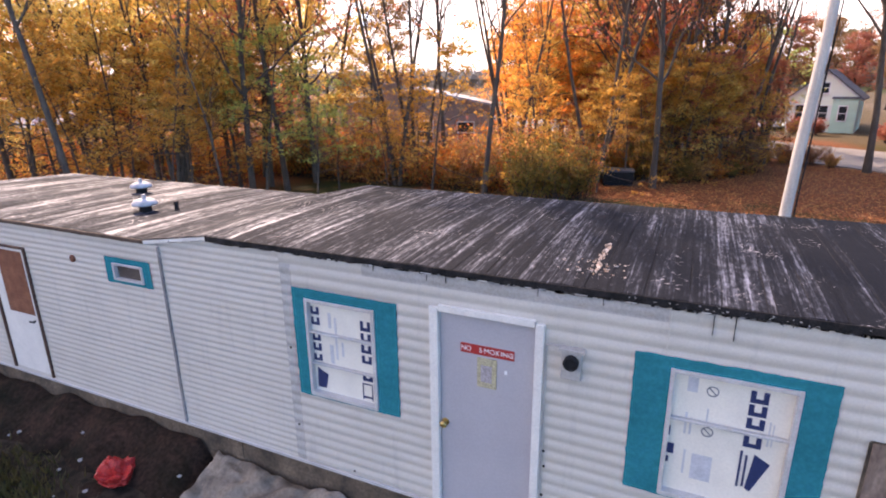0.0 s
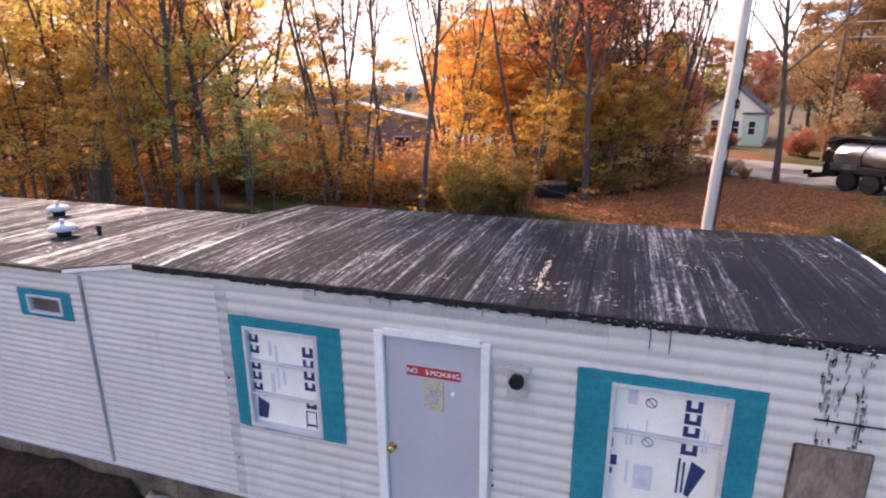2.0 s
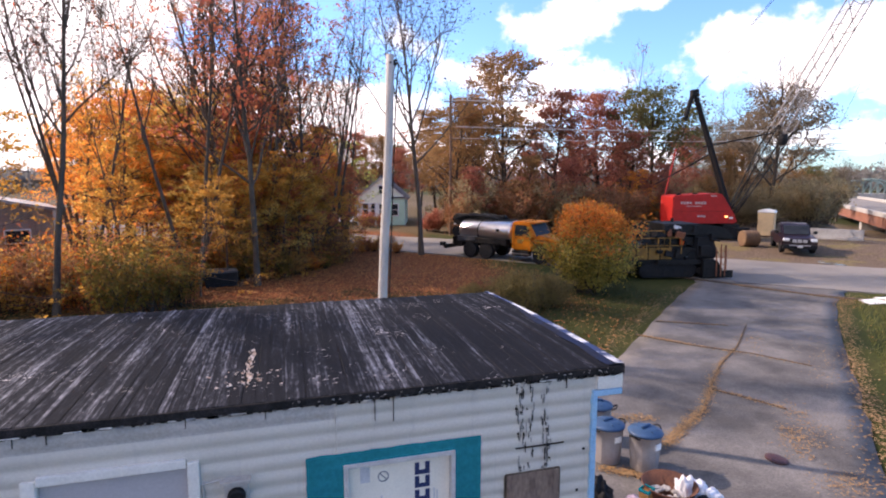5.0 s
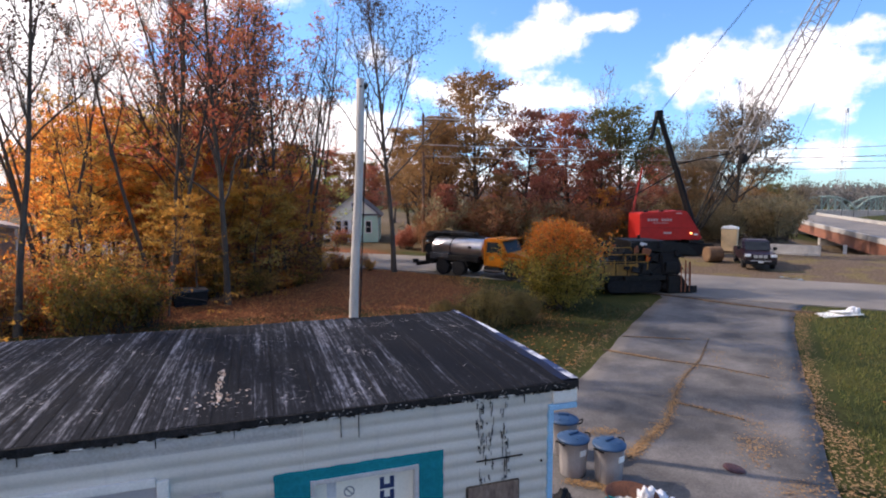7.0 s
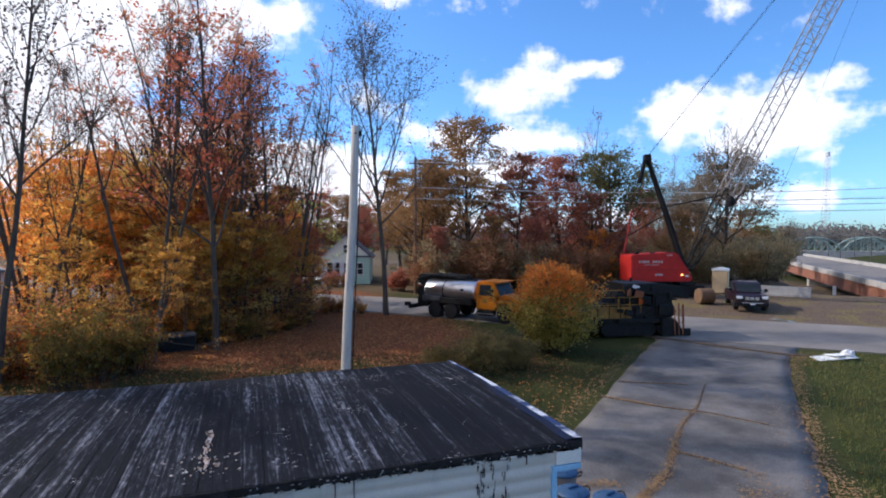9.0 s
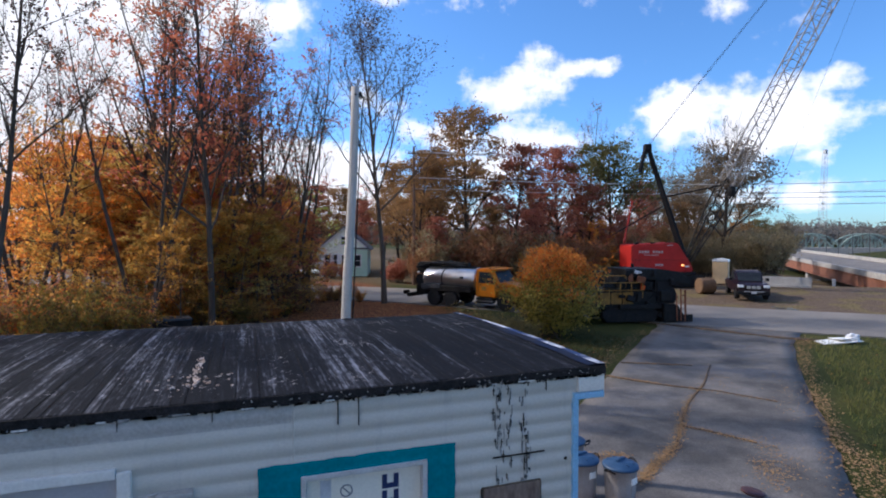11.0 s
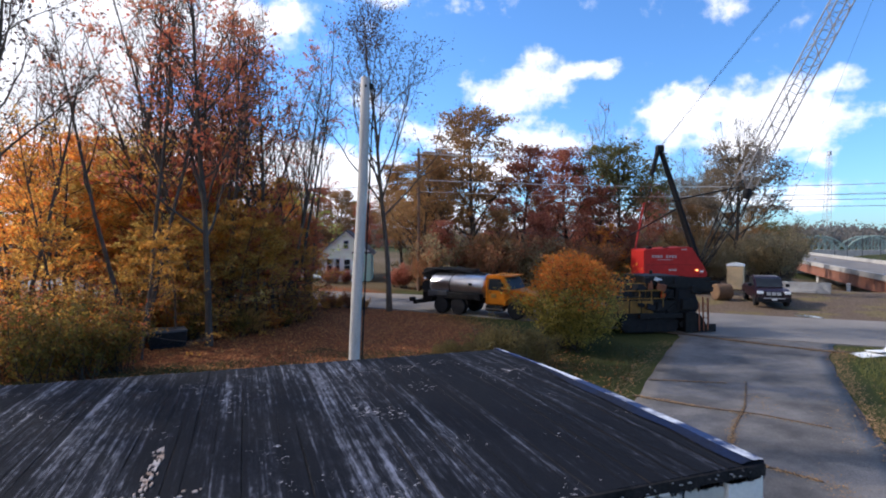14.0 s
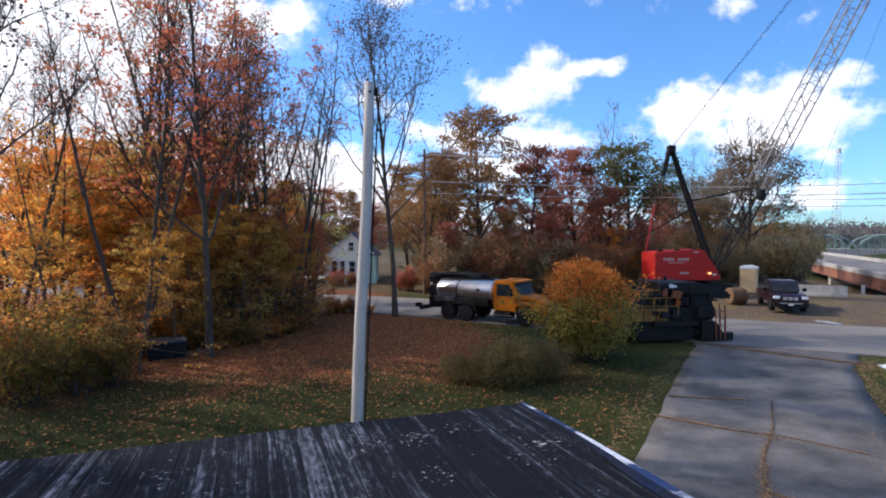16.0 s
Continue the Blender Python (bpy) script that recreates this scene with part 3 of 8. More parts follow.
bm = box(BM(), -9.5, 3.91, 0.1, 3.0, SILL, SILL + 0.05)
part("floor_deck", bm, M["ply"], HOME)
bm = BM()
box(bm, -9.5, -9.4, 0.1, 3.0, SILL + 0.06, 2.7)
part("far_end_wall", bm, M["siding"], HOME)

# panel joints and corner strips
bm = box(BM(), -3.32, -3.285, -0.022, 0.002, SILL, 2.775, 0.004)
part("joint_strip", bm, surf("stained_strip", (0.3, 0.29, 0.29), (0.1, 0.09, 0.09), 2.0, 40, 0.7, contrast=0.2), HOME)
bm = box(BM(), 1.918, 1.926, -0.0135, 0.0, 2.53, 2.88, 0.002)
part("joint_strip", bm, M["siding"], HOME)
bm = box(BM(), 3.955, 4.005, -0.03, 0.03, SILL, 2.75, 0.008)
box(bm, 3.96, 4.23, -0.035, 0.02, 2.735, 2.785, 0.01)
part("corner_post", bm, M["lightblue"], HOME, "pale blue painted corner strip")
bm = box(BM(), 3.3, 3.72, -0.018, -0.008, 2.375, 2.385)
part("joint_strip", bm, M["tar"], HOME)
bm = box(BM(), -9.5, 4.0, -0.02, 0.05, SILL - 0.035, SILL - 0.002, 0.004)
part("bottom_rail", bm, M["alu"], HOME)


# roof: edge 2.95 high over the right part, dropping to 2.79 over the left part
def roof_z(x, y):
    """Almost level: a slight crown, falling a little to the back, more so over the left part."""
    f = min(1.0, max(0.0, (x + 3.5) / 0.95))
    return 2.83 + 0.142 * f + 0.03 * (1 - ((y - 1.55) / 1.62) ** 2) - (0.02 * f + 0.085 * (1 - f)) * y / 3.1


def roof_material():
    """Black roofing, worn in fine lines along the slope, with what is left of a white coating."""
    mt = surf("weathered_roofing", (0.01, 0.01, 0.01), (0.02, 0.02, 0.02), 2.6, 70, 0.85, 0, 0.6, (1, 1, 1), 0.006, coords="World", spec=0.1)
    nt = mt.node_tree
    N, L = nt.nodes.new, nt.links.new
    bs = nt.nodes["Principled BSDF"]
    geo, sep, oi = N("ShaderNodeNewGeometry"), N("ShaderNodeSeparateXYZ"), N("ShaderNodeObjectInfo")
    L(geo.outputs["Position"], sep.inputs[0])
    total = None

    def add(sock, gain, shift):
        nonlocal total
        n = N("ShaderNodeMath")
        n.operation = "MULTIPLY_ADD"
        L(sock, n.inputs[0])
        n.inputs[1].default_value, n.inputs[2].default_value = gain, shift
        if total is None:
            total = n.outputs[0]
            return
        q = N("ShaderNodeMath")
        q.operation = "ADD"
        L(total, q.inputs[0])
        L(n.outputs[0], q.inputs[1])
        total = q.outputs[0]

    for stretch, scale, detail, rough, gain in (((22.0, 0.55, 1), 1.0, 6, 0.65, 2.0), ((1.0, 0.5, 1), 1.0, 5, 0.6, 1.1), ((7.0, 0.3, 1), 1.0, 5, 0.6, 1.1), ((2.2, 0.6, 1), 14.0, 6, 0.75, 1.9), ((60.0, 1.2, 1), 1.0, 3, 0.6, 1.5)):
        mp, nz = N("ShaderNodeMapping"), N("ShaderNodeTexNoise")
        mp.inputs["Scale"].default_value, mp.inputs["Location"].default_value = stretch, (scale, detail, 0)
        L(geo.outputs["Position"], mp.inputs["Vector"])
        L(mp.outputs[0], nz.inputs["Vector"])
        nz.inputs["Scale"].default_value, nz.inputs["Detail"].default_value, nz.inputs["Roughness"].default_value = scale, detail, rough
        add(nz.outputs["Fac"], gain, -0.5 * gain)
    west = N("ShaderNodeMath")
    west.operation, west.inputs[1].default_value = "MAXIMUM", -5.5
    L(sep.outputs[0], west.inputs[0])
    add(west.outputs[0], -0.03, 0.21)
    add(oi.outputs["Random"], 0.4, -0.2)
    ramp = N("ShaderNodeValToRGB")
    el = ramp.color_ramp.elements
    while len(el) < 6:
        el.new(0.5)
    for e, (pos, v) in zip(el, ((0.0, 0.013), (0.26, 0.021), (0.44, 0.036), (0.6, 0.07), (0.78, 0.12), (1.0, 0.23))):
        e.position, e.color = pos, (v * (0.78 + 0.08 * pos), v * 0.88, v * (1.16 - 0.08 * pos), 1)
    L(total, ramp.inputs[0])
    # what is left of the coating is smoother than the bare felt
    for sock, lo, hi in (("Specular IOR Level", 0.05, 0.4), ("Roughness", 0.85, 0.55)):
        gl = N("ShaderNodeMapRange")
        gl.inputs["From Min"].default_value, gl.inputs["From Max"].default_value = 0.35, 0.95
        gl.inputs["To Min"].default_value, gl.inputs["To Max"].default_value = lo, hi
        L(total, gl.inputs["Value"])
        L(gl.outputs[0], bs.inputs[sock])
    # small bare flecks of the white coating, in loose clusters
    mp, nz, rg, mx = N("ShaderNodeMapping"), N("ShaderNodeTexNoise"), N("ShaderNodeMapRange"), N("ShaderNodeMixRGB")
    mp.inputs["Scale"].default_value = (0.75, 1.25, 1.0)
    nz.inputs["Scale"].default_value, nz.inputs["Detail"].default_value, nz.inputs["Roughness"].default_value = 27.0, 4, 0.7
    cl, lift = N("ShaderNodeTexNoise"), N("ShaderNodeMath")
    cl.inputs["Scale"].default_value, cl.inputs["Detail"].default_value = 1.7, 3
    lift.operation, lift.inputs[1].default_value = "MULTIPLY_ADD", 0.55
    rg.inputs["From Min"].default_value, rg.inputs["From Max"].default_value = 0.965, 1.0
    L(geo.outputs["Position"], mp.inputs["Vector"])
    L(geo.outputs["Position"], cl.inputs["Vector"])
    L(mp.outputs[0], nz.inputs["Vector"])
    L(cl.outputs["Fac"], lift.inputs[0])
    L(nz.outputs["Fac"], lift.inputs[2])
    L(lift.outputs[0], rg.inputs["Value"])
    L(rg.outputs[0], mx.inputs[0])
    L(ramp.outputs[0], mx.inputs[1])
    mx.inputs[2].default_value = (0.42, 0.39, 0.39, 1)
    L(mx.outputs[0], bs.inputs["Base Color"])
    return mt


M["roofing"] = roof_material()
bm = BM()
YS = [-0.022 + 3.172 * k / 14 for k in range(15)]
for xa, xb in ((-9.6, -3.5), (-3.5, -3.2), (-3.2, -2.9), (-2.9, -2.55), (-2.55, 4.24)):
    for ya, yb in zip(YS, YS[1:]):
        vs = [bm.verts.new((x, y, roof_z(x, y) - d)) for d in (0.0, 0.05) for x, y in ((xa, ya), (xb, ya), (xb, yb), (xa, yb))]
        for f in ((3, 2, 1, 0), (4, 5, 6, 7), (0, 1, 5, 4), (2, 3, 7, 6), (0, 4, 7, 3), (1, 2, 6, 5)):
            bm.faces.new([vs[i] for i in f][::-1])
ROOF = part("roof", bm, M["tar"], HOME, "weathered black roofing in narrow strips with worn white coating")
rr = random.Random(5)
x = -9.58
while x < 4.21:
    w = rr.choice((0.05, 0.06, 0.08, 0.1, 0.14, 0.2)) * rr.uniform(0.85, 1.15)
    x1 = min(4.236, x + w)
    lift, V, F = 0.004 + rr.uniform(0, 0.003), [], []
    cut = [x] + [c for c in (-3.5, -3.2, -2.9, -2.55) if x + 0.02 < c < x1 - 0.02] + [x1 - 0.004]
    for k, y in enumerate(YS):
        for c in cut:
            V.append((c + 0.008 * noise.noise(Vector((x * 9, y, 1))), y, roof_z(c, y) + lift + 0.004 * noise.noise(Vector((c * 3, y * 3, 2)))))
    n = len(cut)
    for k in range(len(YS) - 1):
        for i in range(n - 1):
            F.append((k * n + i, k * n + i + 1, (k + 1) * n + i + 1, (k + 1) * n + i))
    b = len(V)
    V += [(v[0], v[1], v[2] - 0.01) for v in V[:n]]
    F += [(i + 1, i, b + i, b + i + 1) for i in range(n - 1)]
    raw("roof_strip", V, F, M["roofing"], ROOF)
    x = x1
# bare felt where the coating has peeled off
felt = surf("bare_felt", (0.5, 0.43, 0.39), (0.34, 0.22, 0.15), 14, 50, 0.8, 0, 0.3, contrast=0.12)
for k in range(120):
    cx, cy = 1.32 + rr.gauss(0, 0.016 if k < 70 else 0.12), rr.uniform(0.35, 1.15) if k < 70 else rr.uniform(0.25, 0.62)
    sx, sy = (rr.uniform(0.003, 0.009), rr.uniform(0.006, 0.028)) if k < 70 else (rr.uniform(0.004, 0.012), rr.uniform(0.003, 0.009))
    V = [(cx + sx * rr.uniform(0.6, 1.3) * math.cos(a * 0.7854), cy + sy * rr.uniform(0.6, 1.3) * math.sin(a * 0.7854), 0) for a in range(8)]
    V = [(x, y, roof_z(x, y) + 0.011) for x, y, _ in V]
    raw("felt_patch", V + [(x, y, z - 0.02) for x, y, z in V], [tuple(range(8))] + [(i, i + 8, (i + 1) % 8 + 8, (i + 1) % 8) for i in range(8)], felt, ROOF)
# eave: dark drip edge, and tar runs below it
bm = BM()
def edge(xa, xb, za, zb, d=0.085, th=0.07):
    n = max(2, int((xb - xa) / 0.12))
    for i in range(n):
        a, b = xa + (xb - xa) * i / n, xa + (xb - xa) * (i + 1) / n
        z0, z1 = za + (zb - za) * i / n, za + (zb - za) * (i + 1) / n
        e = 0.008 * noise.noise(Vector((a * 4, 0, 0)))
        vs = [bm.verts.new(c) for c in ((a, -d - e, z0 - th - e), (b, -d, z1 - th), (b, -d, z1), (a, -d - e, z0), (a, -0.01, z0 - th), (b, -0.01, z1 - th), (b, -0.01, z1), (a, -0.01, z0))]
        for f in ((0, 1, 2, 3), (4, 7, 6, 5), (0, 4, 5, 1), (3, 2, 6, 7)):
            bm.faces.new([vs[k] for k in f])
edge(-2.55, 4.24, 2.975, 2.975, 0.036, 0.058)
part("drip_edge", bm, M["tar"], HOME, "black tarred eave edge")
bm = BM()
edge(-9.6, -3.5, 2.832, 2.832, 0.04, 0.045)
part("drip_edge", bm, surf("stained_eave", (0.05, 0.03, 0.022), (0.11, 0.07, 0.05), 6, 50, 0.8, 0, 0.3), HOME, "stained brown eave edge")
bm = BM()
edge(-3.5, -2.55, 2.822, 2.966, 0.034, 0.036)
part("rake_trim", bm, M["trim_white"], HOME, "white sloping trim where the roof steps up")
bm = box(BM(), 4.0, 4.232, -0.03, 3.08, 2.79, 2.915, 0.006)
part("soffit_box", bm, M["trim_white"], HOME, "white boxed roof overhang")
# right roof edge: blue metal flashing with flaking white paint
V, F = [], []
for k in range(33):
    y = -0.02 + 3.16 * k / 32
    z = roof_z(4.16, y) + 0.014
    j = 0.02 * noise.noise(Vector((y * 3, 0, 9)))
    w = 0.03 + 0.09 * smooth01(2.3, 1.3, y)
    V += [(4.21 - w + j, y, z), (4.21 - 0.35 * w + j * 0.5, y, z + 0.01), (4.245, y, z + 0.004), (4.25, y, z - 0.1)]
for k in range(32):
    a = 4 * k
    F += [(a, a + 1, a + 5, a + 4), (a + 2, a + 3, a + 7, a + 6)]
raw("edge_flashing", V, F, surf("worn_blue_metal", (0.008, 0.017, 0.05), (0.014, 0.015, 0.02), 3, 40, 0.85, 0.0, 0.2, coords="World", spec=0.1), HOME)["label"] = "dark blue metal roof flashing"
F = [(4 * k + 1, 4 * k + 2, 4 * k + 6, 4 * k + 5) for k in range(32)]
raw("flashing_paint", V, F, surf("flaking_white", (0.62, 0.63, 0.66), (0.02, 0.04, 0.11), 3.2, 30, 0.7, 0.0, 0.2, contrast=0.05, coords="World", spec=0.2), HOME)["label"] = "flaking white paint on the roof edge"
for x, z, h in ((-0.02, 2.905, 0.06), (0.16, 2.905, 0.06), (0.95, 2.9, 0.05), (2.2, 2.9, 0.15), (2.335, 2.9, 0.17), (-0.55, 2.9, 0.04), (1.45, 2.9, 0.05), (3.73, 2.9, 0.07)):
    part("tar_drip", box(BM(), x - 0.002 - 0.008 * h, x + 0.002, -0.021, -0.012, z - h, z + 0.02), M["tar"], HOME, "black tar drip on siding")
for k in range(16):
    x, w = rr.uniform(-2.5, 4.1), rr.uniform(0.02, 0.11)
    part("paint_remnant", box(BM(), x, x + w, -0.04, -0.034, 2.914, 2.919 + rr.uniform(0, 0.004)), M["trim_white"], HOME, "thin white paint left along the eave")
for x0, lo, wide in ((3.345, 2.12, 0.02), (3.43, 2.2, 0.012), (3.555, 2.12, 0.022)):
    for k in range(46 if wide > 0.015 else 18):
        z, h = rr.uniform(lo, 2.9), rr.uniform(0.012, 0.09)
        xa, w = x0 + rr.gauss(0, wide), rr.uniform(0.0015, 0.005)
        thin = rr.random() < 0.82
        bm = box(BM(), xa, xa + w * (1.6 if thin else 1.0), -0.0165 - (0.0 if thin else 0.002), -0.009, max(lo, z - h), z)
        if not thin:
            box(bm, xa - rr.uniform(0, 0.012), xa + rr.uniform(0.004, 0.014), -0.0195, -0.009, z - 0.4 * h, z - 0.4 * h + rr.uniform(0.003, 0.012))
        part("tar_smear", bm, M["tar_thin"] if thin else M["tar"], HOME)
# ragged tar hanging under the eave, thickest towards the right end
for k in range(330):
    x = 4.15 - 6.6 * rr.random() ** 1.7
    h = rr.uniform(0.003, 0.03) ** 1.2 * 2 * (0.7 if x > 1.8 else 0.45)
    w = rr.uniform(0.003, 0.012) if h > 0.014 else rr.uniform(0.01, 0.06)
    part("tar_smear", box(BM(), x, x + w, -0.037, -0.028, 2.918 - h, 2.925), M["tar"] if k % 4 else M["tar_thin"], HOME)
for k in range(44):
    x, w = rr.uniform(1.6, 4.2), rr.uniform(0.004, 0.022)
    z = rr.uniform(2.922, 2.965)
    part("paint_remnant", box(BM(), x, x + w, -0.041, -0.034, z, z + rr.uniform(0.002, 0.005)), M["grey_patch"], HOME, "thin pale coating left along the eave")


def window(x0, x1, z0, z1, bars, name="window"):
    w = part(name, box(box(box(box(BM(), x0 - 0.014, x0 + 0.02, -0.03, 0.05, z0 - 0.014, z1 + 0.014, 0.005), x1 - 0.02, x1 + 0.014, -0.03, 0.05, z0 - 0.014, z1 + 0.014, 0.005), x0, x1, -0.028, 0.05, z1 - 0.02, z1 + 0.012, 0.005), x0, x1, -0.034, 0.05, z0 - 0.016, z0 + 0.022, 0.005), M["alu"], HOME, "aluminium window frame closed with foam board")
    for b in bars:
        part("glazing_bar", box(BM(), x0 + 0.02, x1 - 0.02, -0.016, 0.02, b - 0.01, b + 0.01, 0.003), M["alu"], w)
    part("foam_board", box(BM(), x0 + 0.01, x1 - 0.01, 0.03, 0.06, z0, z1), M["foam"], w, "white printed foam insulation board")
    return w


def print_bars(w, name, rects, material, label=""):
    for r in rects:
        bm = BM()
        for x0, x1, z0, z1 in (r if isinstance(r, list) else [r]):
            box(bm, x0, x1, 0.025, 0.032, z0, z1)
        part(name, bm, material, w, label)


def block_marks(x, width, rows):
    """Plain bracket-shaped blocks, standing for a printed mark that climbs the board."""
    out = []
    for z0, z1 in rows:
        h, a = z1 - z0, width * 0.3
        out.append([(x, x + width, z0, z0 + h * 0.36), (x, x + a, z0 + h * 0.36, z1), (x + width - a, x + width, z0 + h * 0.36, z1)])
    return out


w1 = window(-1.34, -0.58, 1.44, 2.46, (2.12, 1.78))
print_bars(w1, "printed_mark", block_marks(-0.755, 0.11, ((2.22, 2.32), (2.1, 2.195), (1.99, 2.075), (1.88, 1.96), (1.69, 1.775))), M["navy"], "navy block print on the board")
print_bars(w1, "printed_mark", block_marks(-1.325, 0.1, ((2.3, 2.38), (2.19, 2.27), (2.02, 2.1), (1.91, 1.99), (1.8, 1.87))), M["navy"], "navy block print on the board")
print_bars(w1, "printed_mark", [(-0.765, -0.755, 1.48, 1.66), (-0.66, -0.65, 1.48, 1.66), (-0.755, -0.66, 1.65, 1.66), (-0.755, -0.66, 1.5, 1.52)], M["navy"])
print_bars(w1, "small_print", [(-1.12, -1.08, 1.8, 2.0), (-1.05, -1.03, 1.85, 2.3), (-0.98, -0.96, 1.9, 2.05), (-1.12, -1.09, 2.18, 2.34)], M["grey_print"])
bm = BM()
prism(bm, [(-1.3, 1.5), (-1.2, 1.5), (-1.165, 1.66), (-1.29, 1.72)], 0.025, 0.032)
part("printed_mark", bm, M["navy"], w1, "navy wedge print on the board")
w2 = window(1.98, 2.79, 1.36, 2.43, (2.03,))
print_bars(w2, "printed_mark", block_marks(2.5, 0.115, ((2.265, 2.36), (2.16, 2.25), (2.055, 2.14), (1.9, 1.99))), M["navy"], "navy block print on the board")
bm = BM()
prism(bm, [(2.585, 1.85), (2.555, 1.55), (2.59, 1.53), (2.69, 1.79)], 0.025, 0.032)
part("printed_mark", bm, M["navy"], w2, "navy wedge print on the board")
print_bars(w2, "printed_mark", [(2.495, 2.51, 1.55, 1.86), (2.53, 2.545, 1.56, 1.83)], M["navy"])
print_bars(w2, "small_print", [(2.09, 2.16, 2.26, 2.38), (2.1, 2.115, 1.9, 2.08), (2.135, 2.15, 1.9, 2.04), (2.24, 2.25, 2.0, 2.14), (2.18, 2.32, 1.52, 1.74), (2.12, 2.135, 1.55, 1.76), (2.645, 2.655, 1.94, 2.14), (2.67, 2.678, 1.94, 2.12)], M["grey_print"])
print_bars(w2, "printed_mark", [(1.995, 2.05, 1.7, 1.79), (1.995, 2.02, 1.62, 1.67), (1.995, 2.01, 1.86, 1.94)], M["navy"])
for cx, cz in ((2.26, 2.29), (2.26, 1.95)):
    bm = lathe(BM(), [(0.042, -0.003), (0.042, 0.003), (0.034, 0.003), (0.034, -0.003)], 20, Matrix.Translation((cx, 0.028, cz)) @ pose(0, 0, 0, 90))
    box(bm, -0.033, 0.033, 0.025, 0.031, -0.004, 0.004, m=Matrix.Translation((cx, 0, cz)) @ pose(0, 0, 0, 0, 45, 0))
    part("ring_mark", bm, M["ring_print"], w2)
w3 = part("small_window", box(box(box(box(BM(), -4.115, -4.085, -0.03, 0.05, 2.28, 2.49, 0.005), -3.645, -3.615, -0.03, 0.05, 2.28, 2.49, 0.005), -4.085, -3.645, -0.03, 0.05, 2.467, 2.49, 0.005), -4.085, -3.645, -0.03, 0.05, 2.28, 2.303, 0.005), M["alu"], HOME, "small high window with a dull frame")
part("pane", box(BM(), -4.085, -3.645, 0.02, 0.028, 2.3, 2.47), surf("brown_board", (0.06, 0.045, 0.04), (0.1, 0.075, 0.06), 8, 60, 0.7), w3, "brown board behind the pane")

# front door with its trim
bm = BM()
box(bm, 0.0, 0.085, -0.04, 0.03, 0.56, 2.62, 0.008)
box(bm, 0.945, 1.02, -0.04, 0.03, 0.56, 2.62, 0.008)
box(bm, 0.087, 0.943, -0.042, 0.03, 2.585, 2.645, 0.008)
part("door_trim", bm, M["trim_white"], HOME, "white painted door casing")
door = part("door", box(BM(), 0.088, 0.942, 0.006, 0.05, 0.58, 2.582, 0.004), M["door_grey"], HOME, "plain grey painted steel door, closed")
bm = lathe(BM(), [(0.034, 0), (0.034, 0.008), (0.014, 0.014), (0.014, 0.04), (0.03, 0.05), (0.033, 0.066), (0.02, 0.08), (0.0, 0.082)], 16, pose(0.135, 0.006, 1.485, 90))
part("knob", bm, M["brass"], door, "round brass door knob")
sign = part("sign_plate", box(BM(), 0.285, 0.768, -0.002, 0.007, 2.23, 2.318, 0.002), M["red_sign"], door, "red plate with white capital letters")
def glyph(ch, size):
    fc = bpy.data.curves.new("sign_lettering", "FONT")
    fc.body, fc.size, fc.align_x, fc.align_y, fc.extrude = ch, size, "CENTER", "CENTER", 0.001
    tmp = new("lettering_source", fc)
    me = bpy.data.meshes.new_from_object(tmp.evaluated_get(bpy.context.evaluated_depsgraph_get()))
    bpy.data.objects.remove(tmp)
    me.materials.clear()
    me.materials.append(M["white"])
    return me


for ch, lx in zip("NOSMOKING", (0.315, 0.362, 0.472, 0.524, 0.576, 0.624, 0.657, 0.69, 0.739)):
    letter = new("letter", glyph(ch, 0.064))
    letter.parent = sign
    letter.matrix_basis = pose(lx, -0.0035, 2.274, 90)
bm = box(BM(), 0.44, 0.615, -0.004, 0.008, 1.925, 2.205, 0.003)
part("peep_frame", bm, surf("yellowed_tape", (0.5, 0.45, 0.28), (0.36, 0.31, 0.2), 12, 60, 0.6), door, "taped yellowed frame of a small peep window")
part("peep_pane", box(BM(), 0.475, 0.575, -0.008, -0.003, 1.98, 2.14), surf("dusty_pane", (0.4, 0.36, 0.36), (0.3, 0.27, 0.28), 6, 50, 0.4), door)
part("sticker", box(BM(), 0.685, 0.71, 0.0, 0.0065, 2.09, 2.125), M["white"], door)

# rear door with louvre
rdoor = part("side_door", box(BM(), -6.66, -5.88, -0.012, 0.03, 0.61, 2.43, 0.004), M["trim_white"], HOME, "white metal side door with a rusty louvre")
bm = BM()
for k in range(17):
    box(bm, -6.45, -5.95, -0.012, 0.006, 0, 0.035, m=Matrix.Translation((0, -0.008, 1.58 + k * 0.05)) @ pose(0, 0, 0, -30))
part("louvre_back", box(BM(), -6.48, -5.92, -0.0165, -0.011, 1.5, 2.4), M["rust"], rdoor)
part("louvre", bm, M["rust"], rdoor, "rusty brown louvre")
part("door_handle", rod(rod(BM(), (-5.95, -0.06, 1.42), (-5.95, -0.01, 1.42), 0.012), (-6.0, -0.06, 1.42), (-5.9, -0.06, 1.42), 0.012), M["black"], rdoor)
bm = BM()
box(bm, -6.72, -6.68, -0.03, 0.02, 0.58, 2.47, 0.005)
box(bm, -5.86, -5.82, -0.03, 0.02, 0.58, 2.47, 0.005)
box(bm, -6.68, -5.86, -0.03, 0.02, 2.44, 2.47, 0.005)
part("side_door_trim", bm, surf("dark_rust", (0.06, 0.03, 0.02), (0.13, 0.06, 0.04), 7, 60, 0.85, 0, 0.4), HOME, "rust-stained door frame")
